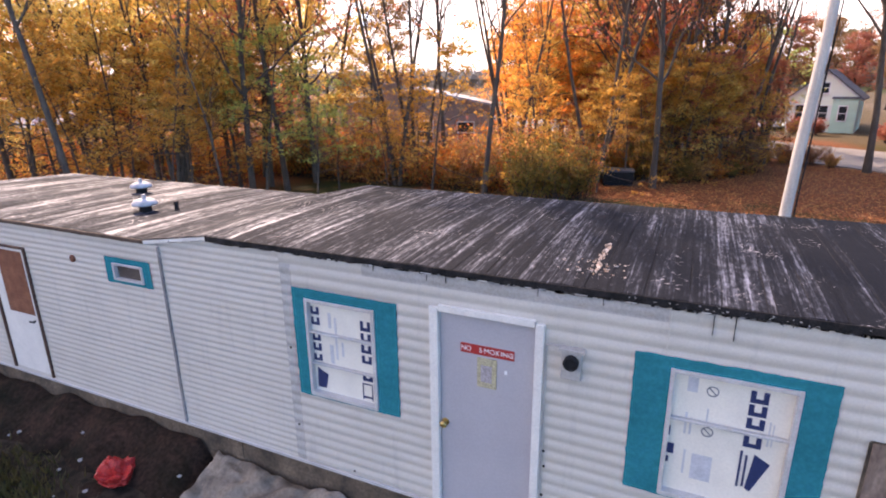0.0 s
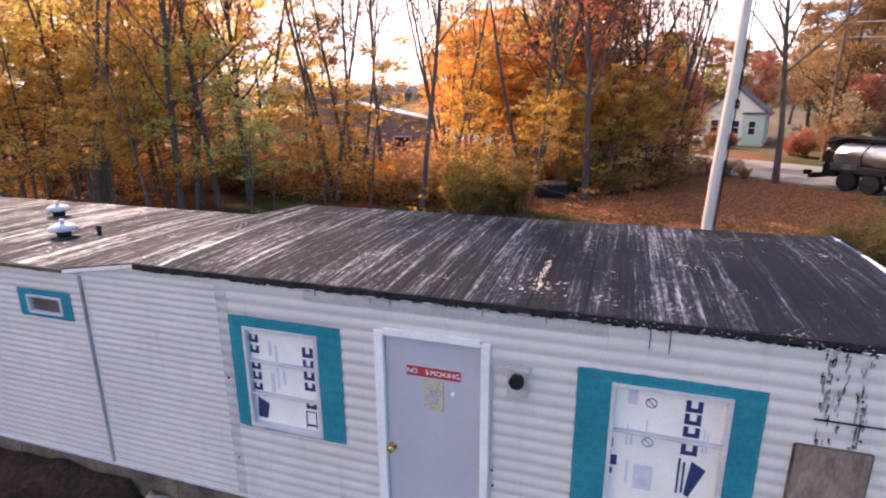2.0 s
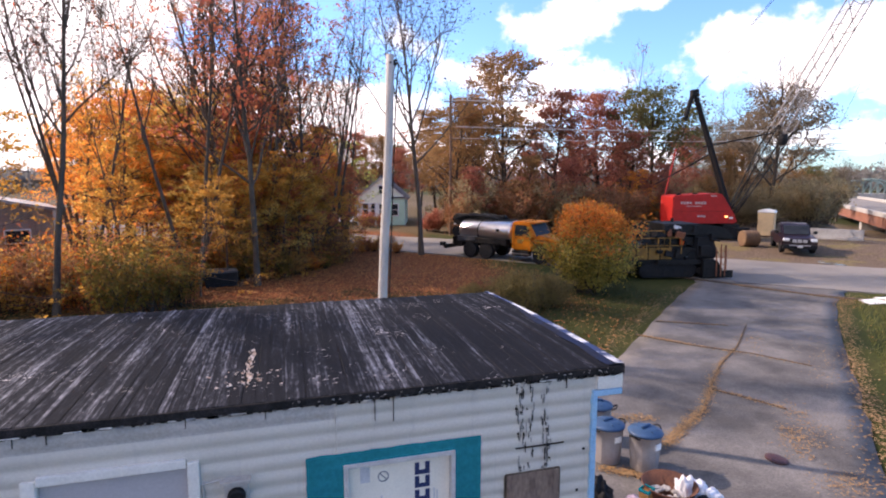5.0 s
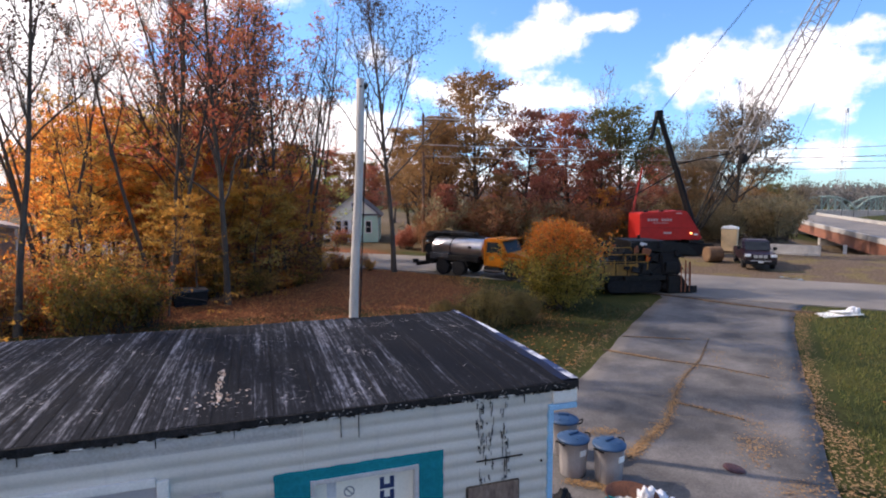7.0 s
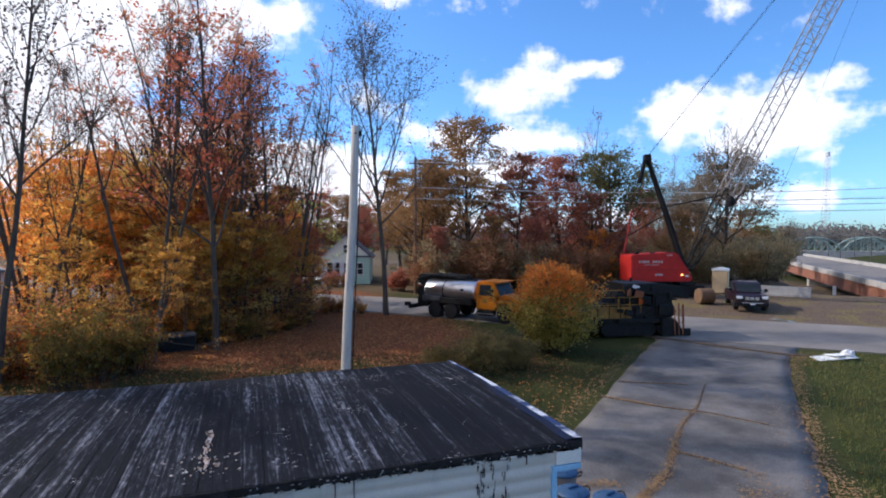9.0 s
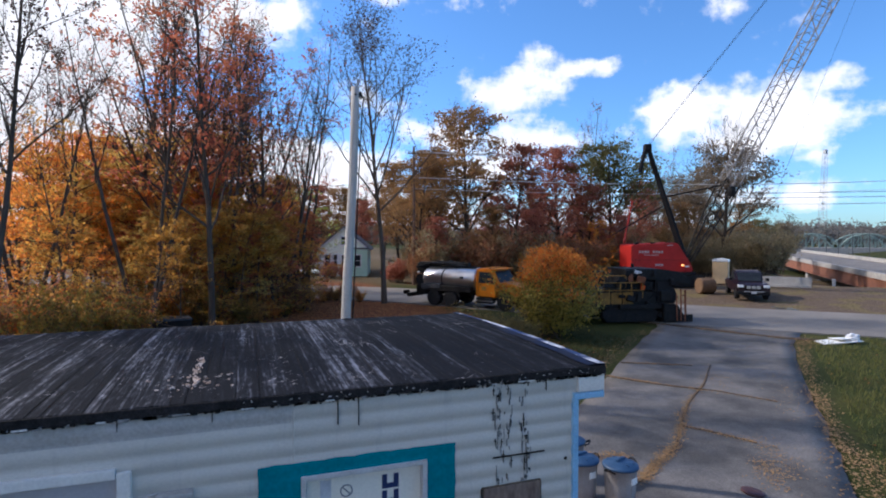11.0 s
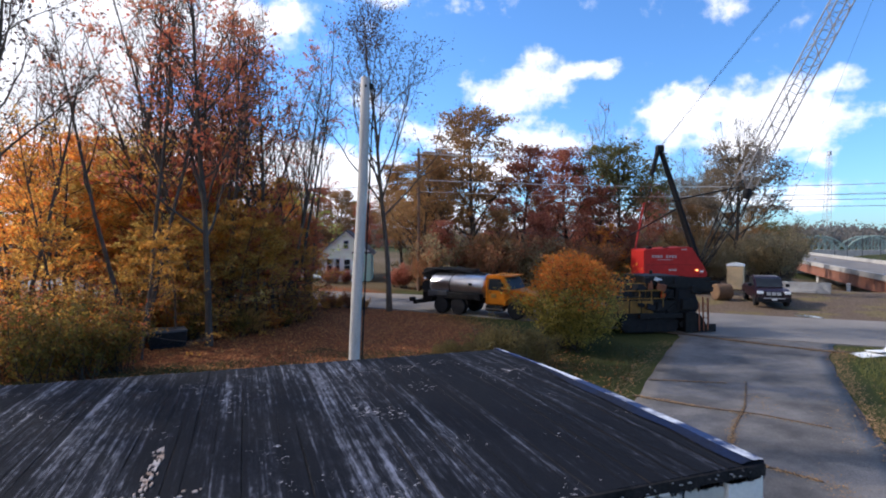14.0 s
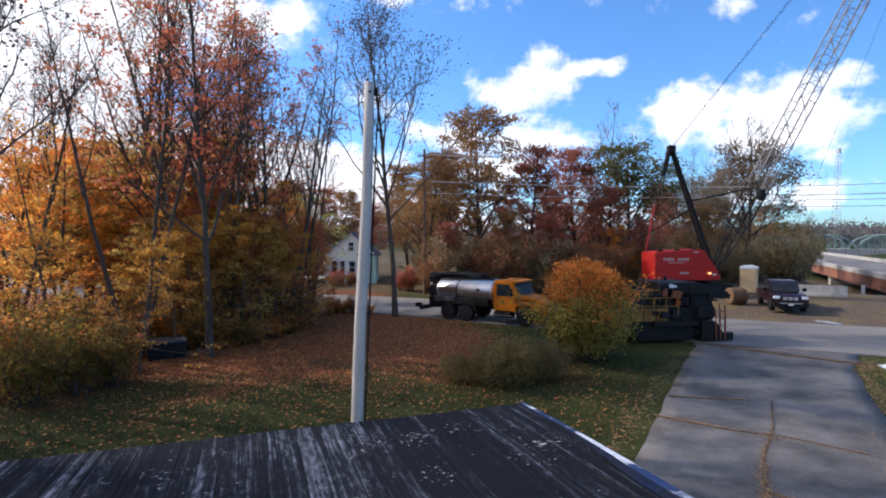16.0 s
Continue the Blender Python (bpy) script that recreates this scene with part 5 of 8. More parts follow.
# tall trunks, then maples in leaf, then young growth before and between them
for src, (x, y), s, rz in (
        (BIGA, E15(690, 34), 1.0, 30), (THIN, E15(10, 29), 1.0, 330), (SAPL, E15(75, 28), 1.1, 0), (SAPL, E15(98, 29), 1.0, 60), (BARE, E15(122, 33), 0.85, 30), (SPRD, E15(207, 29), 1.0, 20), (BARE, E15(250, 29.5), 0.95, 160),
        (REDT, E15(285, 27.5), 0.98, 100), (THIN, E15(305, 34), 1.0, 70), (REDT2, E15(350, 27.5), 1.0, 240), (REDT, E15(380, 31), 1.0, 200), (BARE, E15(404, 34), 0.95, 120), (REDT2, E15(428, 32), 0.95, 10), (REDT, E15(450, 35), 0.9, 0),
        (THIN, E15(490, 31), 1.02, 0), (THIN, E15(515, 32), 1.0, 130), (THIN, E15(548, 34), 0.92, 300), (REDT2, E15(330, 36), 0.95, 90),
        (REDT, E0(1160, 25.5), 1.0, 40), (THIN, E0(1055, 27), 1.02, 220), (THIN, E0(905, 30), 1.0, 10), (THIN, E0(705, 27), 1.0, 0), (THIN, E0(742, 29), 0.95, 90), (BARE, E0(858, 24.5), 0.9, 200), (REDT2, E0(575, 31), 1.0, 90),
        (REDT, E0(560, 28), 1.0, 20), (BARE, E0(508, 26), 0.95, 60), (REDT, E0(445, 24), 0.95, 250), (THIN, E0(310, 24), 1.0, 190), (BARE, E0(128, 20.5), 0.95, 10), 
        (REDT, E0(20, 25), 0.9, 30), (THIN, E0(180, 27), 1.0, 100), (BARE, E0(790, 30), 0.9, 70),
        (ORNG, E15(50, 39), 0.8, 0), (ORNG, E15(112, 41), 0.82, 60), (ORNG, E15(85, 36), 0.6, 140), (GOLD, E15(150, 30), 0.75, 90), (GOLD, E0(410, 29), 0.95, 10), (GOLD, E0(180, 30), 1.0, 100), (GOLD, E0(590, 33), 0.9, 210), (REDM, E0(470, 30), 0.95, 80), (REDM, E0(1130, 32), 1.0, 30), (GOLD, E0(360, 38), 1.1, 300), (GOLD, E15(212, 31), 0.86, 200), (REDM, E15(140, 36), 0.75, 90), (ORNG, E15(185, 36), 0.8, 230), (GOLD, E15(270, 33), 0.74, 40),
        (REDM, E15(250, 30), 0.75, 200), (REDM, E15(292, 32), 0.85, 20), (REDM, E15(325, 29), 0.55, 300), (ORNG, E15(330, 34), 0.9, 300), (ORNG, E15(300, 31), 0.6, 110), (GOLD, E15(380, 30), 0.62, 100), (REDM, E15(400, 35), 0.75, 140),
        (REDM, E15(470, 36), 0.62, 250), (LIME, E15(520, 39), 1.0, 60), (REDM, E15(350, 27), 0.5, 260), (ORNG, E15(20, 33), 0.7, 200), (REDM, E15(210, 28.5), 0.5, 120), (ORNG, E15(150, 33), 0.75, 250), (ORNG, E15(250, 35), 0.8, 10), (REDM, E15(420, 30), 0.6, 60), (ORNG, E15(365, 33), 0.7, 60),
        (ORNG, E0(965, 34), 0.78, 300), (GOLD, E0(1050, 36), 0.85, 40), (GOLD, E0(520, 31), 0.9, 130), (GOLD, E0(330, 27), 0.85, 250), (ORNG, E0(430, 35), 0.9, 30), (GOLD, E0(110, 28), 0.9, 180), (GOLD, E0(240, 33), 0.9, 60), (REDM, E0(290, 29), 0.8, 20),
        (ORNG, E15(70, 32), 0.8, 300), (ORNG, E15(200, 33), 0.85, 15), (GOLD, E15(120, 31), 0.8, 340), (GOLD, E15(180, 29), 0.6, 220), (REDT2, E15(395, 28.5), 0.95, 130), (REDT, E15(465, 29), 0.9, 320), (REDT2, E15(310, 30), 1.0, 200),
        (YELL, E15(250, 27), 0.62, 310), (YELL, E15(295, 26.8), 0.6, 40), (YELL, E15(350, 27.5), 0.62, 10), (YELL, E15(385, 28), 0.6, 190), (YELL, E15(455, 29.5), 0.62, 80), (YELL, E15(505, 31), 0.6, 150), (ORNG, E15(480, 36), 0.62, 30), (ORNG, E15(405, 37), 0.8, 280), (REDM, E15(520, 42), 0.75, 110),
        (GOLD, E0(30, 30), 1.1, 330), (GOLD, E0(140, 32), 1.15, 15), (GOLD, E0(280, 26), 0.9, 75), (GOLD, E0(480, 27), 0.85, 165), (GOLD, E0(380, 31), 1.15, 215), (YELL, E0(100, 24), 0.9, 300), (YELL, E0(340, 23), 0.75, 120),
        (GOLD, E15(262, 25.6), 0.48, 75), (YELL, E15(300, 25.5), 0.66, 140), (YELL, E15(338, 25.5), 0.72, 210), (GOLD, E15(375, 26.4), 0.48, 290), (YELL, E15(412, 26.4), 0.74, 330), (GOLD, E15(448, 27.6), 0.46, 35), (YELL, E15(482, 28), 0.7, 100), (YELL, E15(530, 30), 0.62, 170),
        (REDM, E15(430, 27.8), 0.6, 15), (REDM, E15(490, 29.5), 0.62, 135), (REDM, E15(345, 26.8), 0.5, 225), (REDM, E15(535, 33), 0.6, 305),
        (LIME, E0(560, 22.5), 0.62, 0), (LIME, E0(470, 24), 0.9, 70), (LIME, E0(600, 25), 0.5, 140), (YELL, E0(765, 25), 0.85, 10), (YELL, E0(740, 27), 0.6, 90), (YELL, E0(690, 24), 0.5, 180), (YELL, E0(150, 22), 0.72, 210), (YELL, E0(230, 24), 0.85, 33), (YELL, E0(60, 23), 0.9, 150),
        (YELL, E0(390, 25), 0.8, 280), (YELL, E0(1180, 29), 0.75, 300), (YELL, E0(640, 30), 0.8, 60), (YELL, E0(1110, 26), 0.6, 100), (YELL, E0(300, 21), 0.6, 10),
        (YELL, E0(1060, 24.5), 0.6, 20), (REDM, E15(292, 28), 0.6, 50), (ORNG, E15(232, 28.5), 0.55, 170), (ORNG, E15(335, 29), 0.55, 20), (REDM, E15(372, 29), 0.55, 200), (ORNG, E15(445, 31), 0.5, 100), (GOLD, E0(60, 24), 0.7, 130), (GOLD, E0(200, 25), 0.72, 20), (GOLD, E0(335, 24.5), 0.6, 200), (GOLD, E0(425, 26), 0.62, 300), (YELL, E0(1272, 28), 0.6, 80), (YELL, E0(930, 27), 0.6, 310), (YELL, E15(232, 28), 0.75, 200), (YELL, E15(265, 26.5), 0.5, 120), (YELL, E15(330, 26.5), 0.55, 100), (YELL, E15(365, 29), 0.8, 30), (YELL, E15(395, 30), 0.7, 60), (YELL, E15(440, 30), 0.72, 0), (YELL, E15(485, 33), 0.75, 40),
        (YELL, E15(312, 30), 0.85, 160), (YELL, E15(520, 33), 0.7, 220), (YELL, E15(460, 33), 0.95, 310), (YELL, E15(420, 28.5), 0.5, 250), (GOLD, E15(345, 32), 0.62, 20), (YELL, E15(545, 35.5), 0.5, 20), (ORNG, E15(440, 34), 0.5, 70),
        (SAPL, E15(470, 31), 1.0, 60), (SAPL, E15(400, 29), 1.1, 170), (SAPL, E0(655, 29), 1.0, 200), (SAPL, E0(960, 27), 1.0, 50), (SAPL, E0(400, 22), 1.0, 100), (SAPL, E0(215, 24), 1.0, 200), (SAPL, E0(1110, 28), 1.0, 10)):
    put(src, x, y, s, rz)

R = random.Random(77)
for i in range(50):
    x = -24 + 28.5 * i / 49 + R.uniform(-0.6, 0.6)
    front = 20.2 if x < -1 else 22.5 + (x + 1) * 1.0
    y = front + R.uniform(0, 3.2) + (1.2 if i % 3 == 0 else 0)
    if -3.4 < x < 0.6:
        y = max(y, 25.2)
    put((SH_Y, SH_G, SH_Y, SH_R)[i % 4] if -6 < x < 0.5 else (SH_G, SH_M, SH_R, SH_Y)[i % 4] if i % 8 else SH_M, x, y, R.uniform(0.5, 0.95) * (0.65 if i % 4 == 1 and not -6 < x < 0.5 else 1) * (0.62 if x > 0.3 else 1), R.uniform(0, 360))
for i in range(12):
    put((SH_R, SH_Y, SH_R, SH_G)[i % 4], *E0(-40 + 460 * i / 11, R.uniform(28, 40)), R.uniform(0.7, 1.2), R.uniform(0, 360))
for i in range(10):
    x = -26 + 14 * i / 9 + R.uniform(-1, 1)
    put((SH_Y, SH_R, SH_G)[i % 3], x, 28 + R.uniform(0, 6), R.uniform(0.6, 1.0), R.uniform(0, 360))

for px, d, sc in ((930, 22.2, 0.8), (985, 22.6, 0.85), (1030, 23.0, 0.72)):
    put(SH_Y, *E0(px, d), sc, px)

put(BIGB, 14.5, 17.5, 1.0, 0)
put(LOWB, 9.9, 15.3, 0.72, 0)
put(LOWB, 11.4, 15.6, 0.6, 120)
put(LOWB, 8.6, 16.0, 0.45, 220)

# beyond the road
for src, (x, y), s, rz in (
        (RUSS, E15(745, 50), 0.8, 0), (RUSS, E15(838, 52), 1.16, 120), (DRED, E15(925, 53), 1.08, 40), (DRED, E15(1010, 56), 1.1, 180), (GREN, E15(1100, 55), 1.08, 0), (RUSS, E15(790, 56), 0.9, 240),
        (THIN, E15(1040, 62), 1.1, 80), (FLUF, E15(1305, 58), 1.18, 0), (FLUF, E15(1255, 66), 1.0, 140), (DRED, E15(1150, 62), 0.85, 320), (DRED, E15(1060, 52), 0.75, 20),
        (THIN, E15(1215, 66), 0.85, 20), (REDT, E15(590, 68), 0.75, 0), (DRED, E15(560, 70), 0.9, 100), (RUSS, E15(520, 68), 0.8, 200), (RUSS, E15(592, 66), 0.7, 30), (DRED, E15(640, 72), 0.75, 80), (REDT, E15(650, 76), 0.75, 140), (RUSS, E15(728, 60), 0.75, 60), (RUSS, E15(715, 66), 0.9, 260),
        (RUSS, E0(690, 66), 0.9, 20), (RUSS, E0(480, 58), 1.0, 140), (GREN, E0(900, 72), 0.8, 20), (RUSS, E0(1300, 68), 0.8, 320), (ORNG, E0(60, 45), 1.2, 0), (ORNG, E0(330, 50), 1.2, 90),
        (RUSS, E0(1150, 78), 0.9, 100), (GREN, E0(1480, 85), 0.9, 50), (RUSS, E0(1550, 80), 0.9, 10), (FLUF, E15(1410, 95), 0.75, 50), (FLUF, E15(1180, 74), 0.9, 90),
        (DRED, E15(780, 47), 0.5, 10), (RUSS, E15(880, 47), 0.48, 70), (DRED, E15(960, 48), 0.55, 130), (ORNG, E15(1080, 50), 0.45, 190), (DRED, E15(1130, 50), 0.5, 250), (RUSS, E15(1215, 56), 0.5, 320), (RUSS, E15(1290, 64), 0.5, 40),
        (RUSS, E15(765, 66), 0.85, 15), (DRED, E15(880, 68), 0.75, 65), (RUSS, E15(965, 70), 0.7, 115), (DRED, E15(1045, 72), 0.75, 165),
        (RUSS, E15(1340, 75), 0.6, 80), (RUSS, E15(1250, 60), 0.55, 130), (GREN, E15(1370, 85), 0.6, 10)):
    put(src, x, y, s, rz)


def undergrowth():
    """Thin leafy stems all through the wood, knee to head high, in drifts of different colours."""
    R6 = random.Random(19)
    SV, SF = [], []
    kinds = [("lf_yellow", "yellow leaves of the wood's undergrowth"), ("lf_moss", "olive leaves of the wood's undergrowth"), ("lf_under", "russet and brown leaves of the wood's undergrowth"), ("lf_bush_top", "orange leaves of the wood's undergrowth"), ("lf_red", "red leaves of the wood's undergrowth")]
    crops = [([], []) for _ in kinds]
    for n in range(3300):
        x = R6.uniform(-27, 5.2)
        front = 19.8 if x < -1 else 22.0 + (x + 1) * 1.25
        y = front + 11 * R6.random() ** 2.4
        if n > 2500:
            x, y = E0(R6.uniform(-60, 430), R6.uniform(27, 46))
        if -2.6 < x < 0.7 and y < 24.6:
            continue
        k = noise.noise(Vector((x * 0.45, y * 0.45, 7)))
        if k < -0.28 and R6.random() < 0.7:
            continue
        h = max(0.4, R6.uniform(0.5, 2.2) * (1 + 1.5 * k) + (0.2 if front + 2 < y < front + 6 else 0) * R6.uniform(0, 6))
        h *= 0.7 if x > 0.3 else 1
        base = Vector((x, y, ground_z(x, y)))
        st = sprout(R6, base, Vector((R6.gauss(0, 0.3), R6.gauss(0, 0.3), 1)).normalized(), h, 4, 0.14, 0.02)
        ring_tube(SV, SF, st, [0.014, 0.012, 0.009, 0.006, 0.004], 3)
        c = noise.noise(Vector((x * 0.8, y * 0.8, 21))) + R6.gauss(0, 0.16)
        V, F = crops[0 if c > 0.33 else 1 if c > 0.2 else 2 if c > -0.14 else 3 if c > -0.36 else 4]
        leaf_cards(R6, st[1:], int(8 + 16 * h), 0.095, 0.13 + 0.06 * h, V, F)
    tagged(raw("undergrowth", SV, SF, M["bark_dark"]), "thin bare stems of the wood's undergrowth", "undergrowth", kind="stuff")
    for (m2, lab), (V, F) in zip(kinds, crops):
        tagged(raw("undergrowth", V, F, M[m2]), lab, "undergrowth", kind="stuff")


undergrowth()
for i in range(60):
    px = 742 + 648 * (i % 30) / 29
    x, y = E15(px + R.uniform(-12, 12), (46 if px < 1120 else 54) + R.uniform(0, 7) + (9 if i >= 30 else 0))
    if road_side(x, y) > 6:
        put((SH_M, SH_M, SH_D, SH_M, SH_R, SH_M, SH_M)[i % 7] if px < 1110 else SH_D, x, y, R.uniform(0.75, 1.4), R.uniform(0, 360))
# red shrubs and grass verge before the cottage
for px, d, s in ((592, 55, 0.62), (612, 55, 0.55), (580, 56, 0.5), (715, 50, 0.85), (700, 51, 0.6)):
    put(SH_C, *E15(px, d), s, px * 3)


# weeds on the near verge of the road
for i in range(16):
    x, y = E15(545 + 11 * i + R.uniform(-5, 5), 35.5 + R.uniform(-0.8, 0.8))
    if road_side(x, y) < -4.6:
        put((SH_M, SH_G)[i % 2], x, y, R.uniform(0.22, 0.36), R.uniform(0, 360))


def far_woods():
    """Low wooded rise on the horizon: many small round crowns of leafy clumps."""
    R2 = random.Random(3)
    V, F = [], []
    for i in range(1100):
        a, d = radians(R2.uniform(-75, 70)), R2.uniform(235, 390)
        h = 8.0 + 3.5 * noise.noise(Vector((a * 6, d * 0.01, 0))) + R2.uniform(-1.5, 2.0) + (d - 235) * 0.03
        c = Vector((-math.sin(a) * d, math.cos(a) * d, G + h * 0.5))
        q = len(V)
        for x, y, z in ((1, 0, 0), (0, 1, 0), (-1, 0, 0), (0, -1, 0), (0, 0, 1), (0, 0, -1)):
            r = h * 0.33 * R2.uniform(0.7, 1.0)
            V.append((c.x + x * r, c.y + y * r, c.z + z * r))
        F += [(q + i, q + (i + 1) % 4, q + 4) for i in range(4)] + [(q + (i + 1) % 4, q + i, q + 5) for i in range(4)]
        for k in range(90):
            v = Vector((R2.gauss(0, 1), R2.gauss(0, 1), R2.gauss(0, 1))).normalized() * R2.uniform(0.6, 1.0)
            p = c + Vector((v.x * h * 0.42, v.y * h * 0.42, v.z * h * 0.5))
            s = R2.uniform(0.3, 0.6)
            u = Vector((R2.gauss(0, 1), R2.gauss(0, 1), R2.gauss(0, 1))).normalized()
            w = u.cross(Vector((R2.gauss(0, 1), R2.gauss(0, 1), R2.gauss(0, 1)))).normalized()
            q = len(V)
            for t in (p - u * s, p + w * s, p + u * s, p - w * s):
                V.append((t.x, t.y, t.z))
            F.append((q, q + 1, q + 2, q + 3))
    tagged(raw("far_woods", V, F, M["lf_far_haze"]), "distant low wooded ridge, autumn colours greyed with haze", "woods", kind="stuff")


# autumn tones greyed and paled: distance haze is put into the leaf colours
M["lf_far_haze"] = leafy("hazy_far_leaves", [(0.19, 0.17, 0.155), (0.22, 0.19, 0.16), (0.17, 0.175, 0.155), (0.24, 0.185, 0.155)], 0.5, 0.9)
far_woods()

# ---- things beyond the trailer ----


def paint(name, a, rough=0.35, metal=0.0):
    return surf(name, a, tuple(c * 0.75 for c in a), 3, 40, rough, metal, 0.05, grain=0.1, spec=0.25)


M["yellow"] = paint("orange_truck_paint", (0.62, 0.185, 0.012))
M["gold"] = surf("paver_yellow", (0.34, 0.17, 0.025), (0.16, 0.085, 0.02), 2.5, 30, 0.6, 0, 0.2, grain=0.25)
M["dark_steel"] = surf("dark_steel", (0.006, 0.006, 0.007), (0.018, 0.016, 0.015), 5, 50, 0.55, 0.0, 0.2, grain=0.25, spec=0.18)
M["silver"] = surf("tank_silver", (0.66, 0.64, 0.63), (0.52, 0.5, 0.5), 2, 40, 0.3, 0.95, 0.04, grain=0.08)
M["dull_mark"] = surf("worn_white_mark", (0.5, 0.42, 0.4), (0.32, 0.2, 0.19), 6, 30, 0.7)
M["boom_grey"] = surf("light_boom_paint", (0.3, 0.28, 0.27), (0.21, 0.2, 0.195), 2, 30, 0.6, 0.1, 0.1)
# galvanised grey-blue, kept pale so that haze is part of the colour
M["tower_grey"] = surf("hazy_galvanised_tower", (0.5, 0.53, 0.56), (0.42, 0.45, 0.48), 0.5, 10, 0.6, 0.0, 0.1)
M["crane_red"] = paint("crane_red", (0.42, 0.018, 0.014), 0.5)
M["maroon"] = surf("maroon_car_paint", (0.016, 0.005, 0.009), (0.02, 0.007, 0.011), 3, 40, 0.28, 0, 0.02, grain=0.08, spec=0.45)
M["chrome"] = surf("chrome", (0.5, 0.5, 0.51), (0.38, 0.38, 0.39), 5, 50, 0.3, 0.9, 0.02, grain=0.05)
M["lattice"] = surf("grey_lattice_steel", (0.1, 0.1, 0.105), (0.055, 0.055, 0.058), 3, 40, 0.6, 0.2, 0.1)
M["tan"] = surf("tan_plastic", (0.68, 0.46, 0.25), (0.58, 0.4, 0.21), 3, 40, 0.6, grain=0.08)
M["girder"] = surf("weathered_girder", (0.26, 0.1, 0.055), (0.2, 0.08, 0.05), 0.6, 20, 0.8, 0, 0.2)
M["pale_clap"] = surf("pale_clapboard", (0.88, 0.9, 0.76), (0.82, 0.85, 0.7), 1.5, 30, 0.7, 0, 0.2, grain=0.08)
M["mint"] = surf("mint_clapboard", (0.5, 0.72, 0.58), (0.45, 0.66, 0.53), 1.5, 30, 0.7, 0, 0.2, grain=0.08)
M["shingle"] = surf("grey_shingle", (0.1, 0.1, 0.11), (0.16, 0.16, 0.17), 2, 25, 0.9, 0, 0.4)
M["brownwall"] = surf("brown_clapboard", (0.36, 0.28, 0.24), (0.28, 0.22, 0.19), 1.2, 30, 0.85, 0, 0.3)
M["oldroof"] = surf("pale_metal_roof", (0.42, 0.42, 0.44), (0.3, 0.3, 0.31), 1.2, 30, 0.5, 0.2, 0.2)
M["can_grey"] = surf("grey_bin_plastic", (0.36, 0.33, 0.32), (0.29, 0.265, 0.26), 3, 50, 0.6, 0, 0.1, grain=0.1)
M["can_blue"] = surf("blue_lid_plastic", (0.018, 0.055, 0.12), (0.028, 0.075, 0.16), 4, 50, 0.5, 0, 0.1, grain=0.12)
M["brown_pole"] = surf("brown_pole", (0.13, 0.075, 0.05), (0.2, 0.12, 0.08), 4, 40, 0.9, 0, 0.3, (4, 4, 0.4))
# green paint lightened towards grey, so the colour itself carries the haze
M["hazy_green_steel"] = paint("hazy_green_steel", (0.25, 0.33, 0.3), 0.6)
M["white_bag"] = surf("white_plastic_bag", (0.75, 0.75, 0.77), (0.6, 0.61, 0.65), 8, 50, 0.4, 0, 0.3, grain=0.1)
# pale tone stands in for sunlight catching the cables
M["cable_sunlit"] = surf("sunlit_cable", (0.6, 0.57, 0.52), (0.5, 0.47, 0.43), 3, 30, 0.6)
M["lamp"] = bpy.data.materials.new("lit_lamp")
M["lamp"].use_nodes = True
M["lamp"].node_tree.nodes["Principled BSDF"].inputs["Emission Color"].default_value = (1, 0.45, 0.08, 1)
M["lamp"].node_tree.nodes["Principled BSDF"].inputs["Emission Strength"].default_value = 3.0

# weathered pole behind the roof, leaning a little
p = thing("utility_pole", "bare weathered grey wooden pole, leaning a little", "pole", 3.50, 7.9, G)
bm = BM()
V, F = [], []
pts = [Vector((0.015 * math.sin(k * 1.3) + 0.043 * k, 0.012 * math.sin(k * 0.9), -0.3 + 0.97 * k)) for k in range(8)] + [Vector((0.33, 0, 7.5))]
ring_tube(V, F, pts, [0.112 - 0.0035 * k for k in range(9)], 16)
F.append(tuple(range(len(V) - 16, len(V))))
raw("shaft", V, F, M["pole"], p, smooth=True)
part("bolt_hole", lathe(BM(), [(0.022, 0), (0.022, 0.02), (0, 0.021)], 10, pose(0.32, -0.078, 7.33, 90)), M["tar"], p)
V, F = [], []
ring_tube(V, F, [Vector(q) for q in ((0.4, -0.03, 7.36), (0.5, -0.03, 7.3), (0.47, -0.03, 7.0), (0.43, -0.04, 6.4), (0.36, -0.05, 5.0), (0.27, -0.05, 3.0), (0.15, -0.05, 0.3))], [0.014] * 7, 6)
raw("ground_cable", V, F, M["black"], p)["label"] = "black cable running down the pole"
part("cable_clip", box(BM(), 0.36, 0.46, -0.05, 0.0, 7.28, 7.4, 0.008), M["dark_steel"], p)


def wheel(parent, x, y, r, w, rim="chrome"):
    prof = [(r * 0.55, -w / 2), (r * 0.92, -w / 2), (r, -w / 2 + 0.04), (r, w / 2 - 0.04), (r * 0.92, w / 2), (r * 0.55, w / 2)]
    wl = part("wheel", lathe(BM(), prof, 24, pose(x, y, r, 90)), M["black"], parent, "black rubber tyre on a pale rim")
    part("rim", lathe(BM(), [(r * 0.56, -w * 0.42), (r * 0.3, -w * 0.3), (r * 0.12, -w * 0.45), (r * 0.12, w * 0.45), (r * 0.3, w * 0.3), (r * 0.56, w * 0.42)], 20, pose(x, y, r, 90)), M[rim], wl)
    return wl


def mirror_y(f):
    for s in (-1, 1):
        f(s)


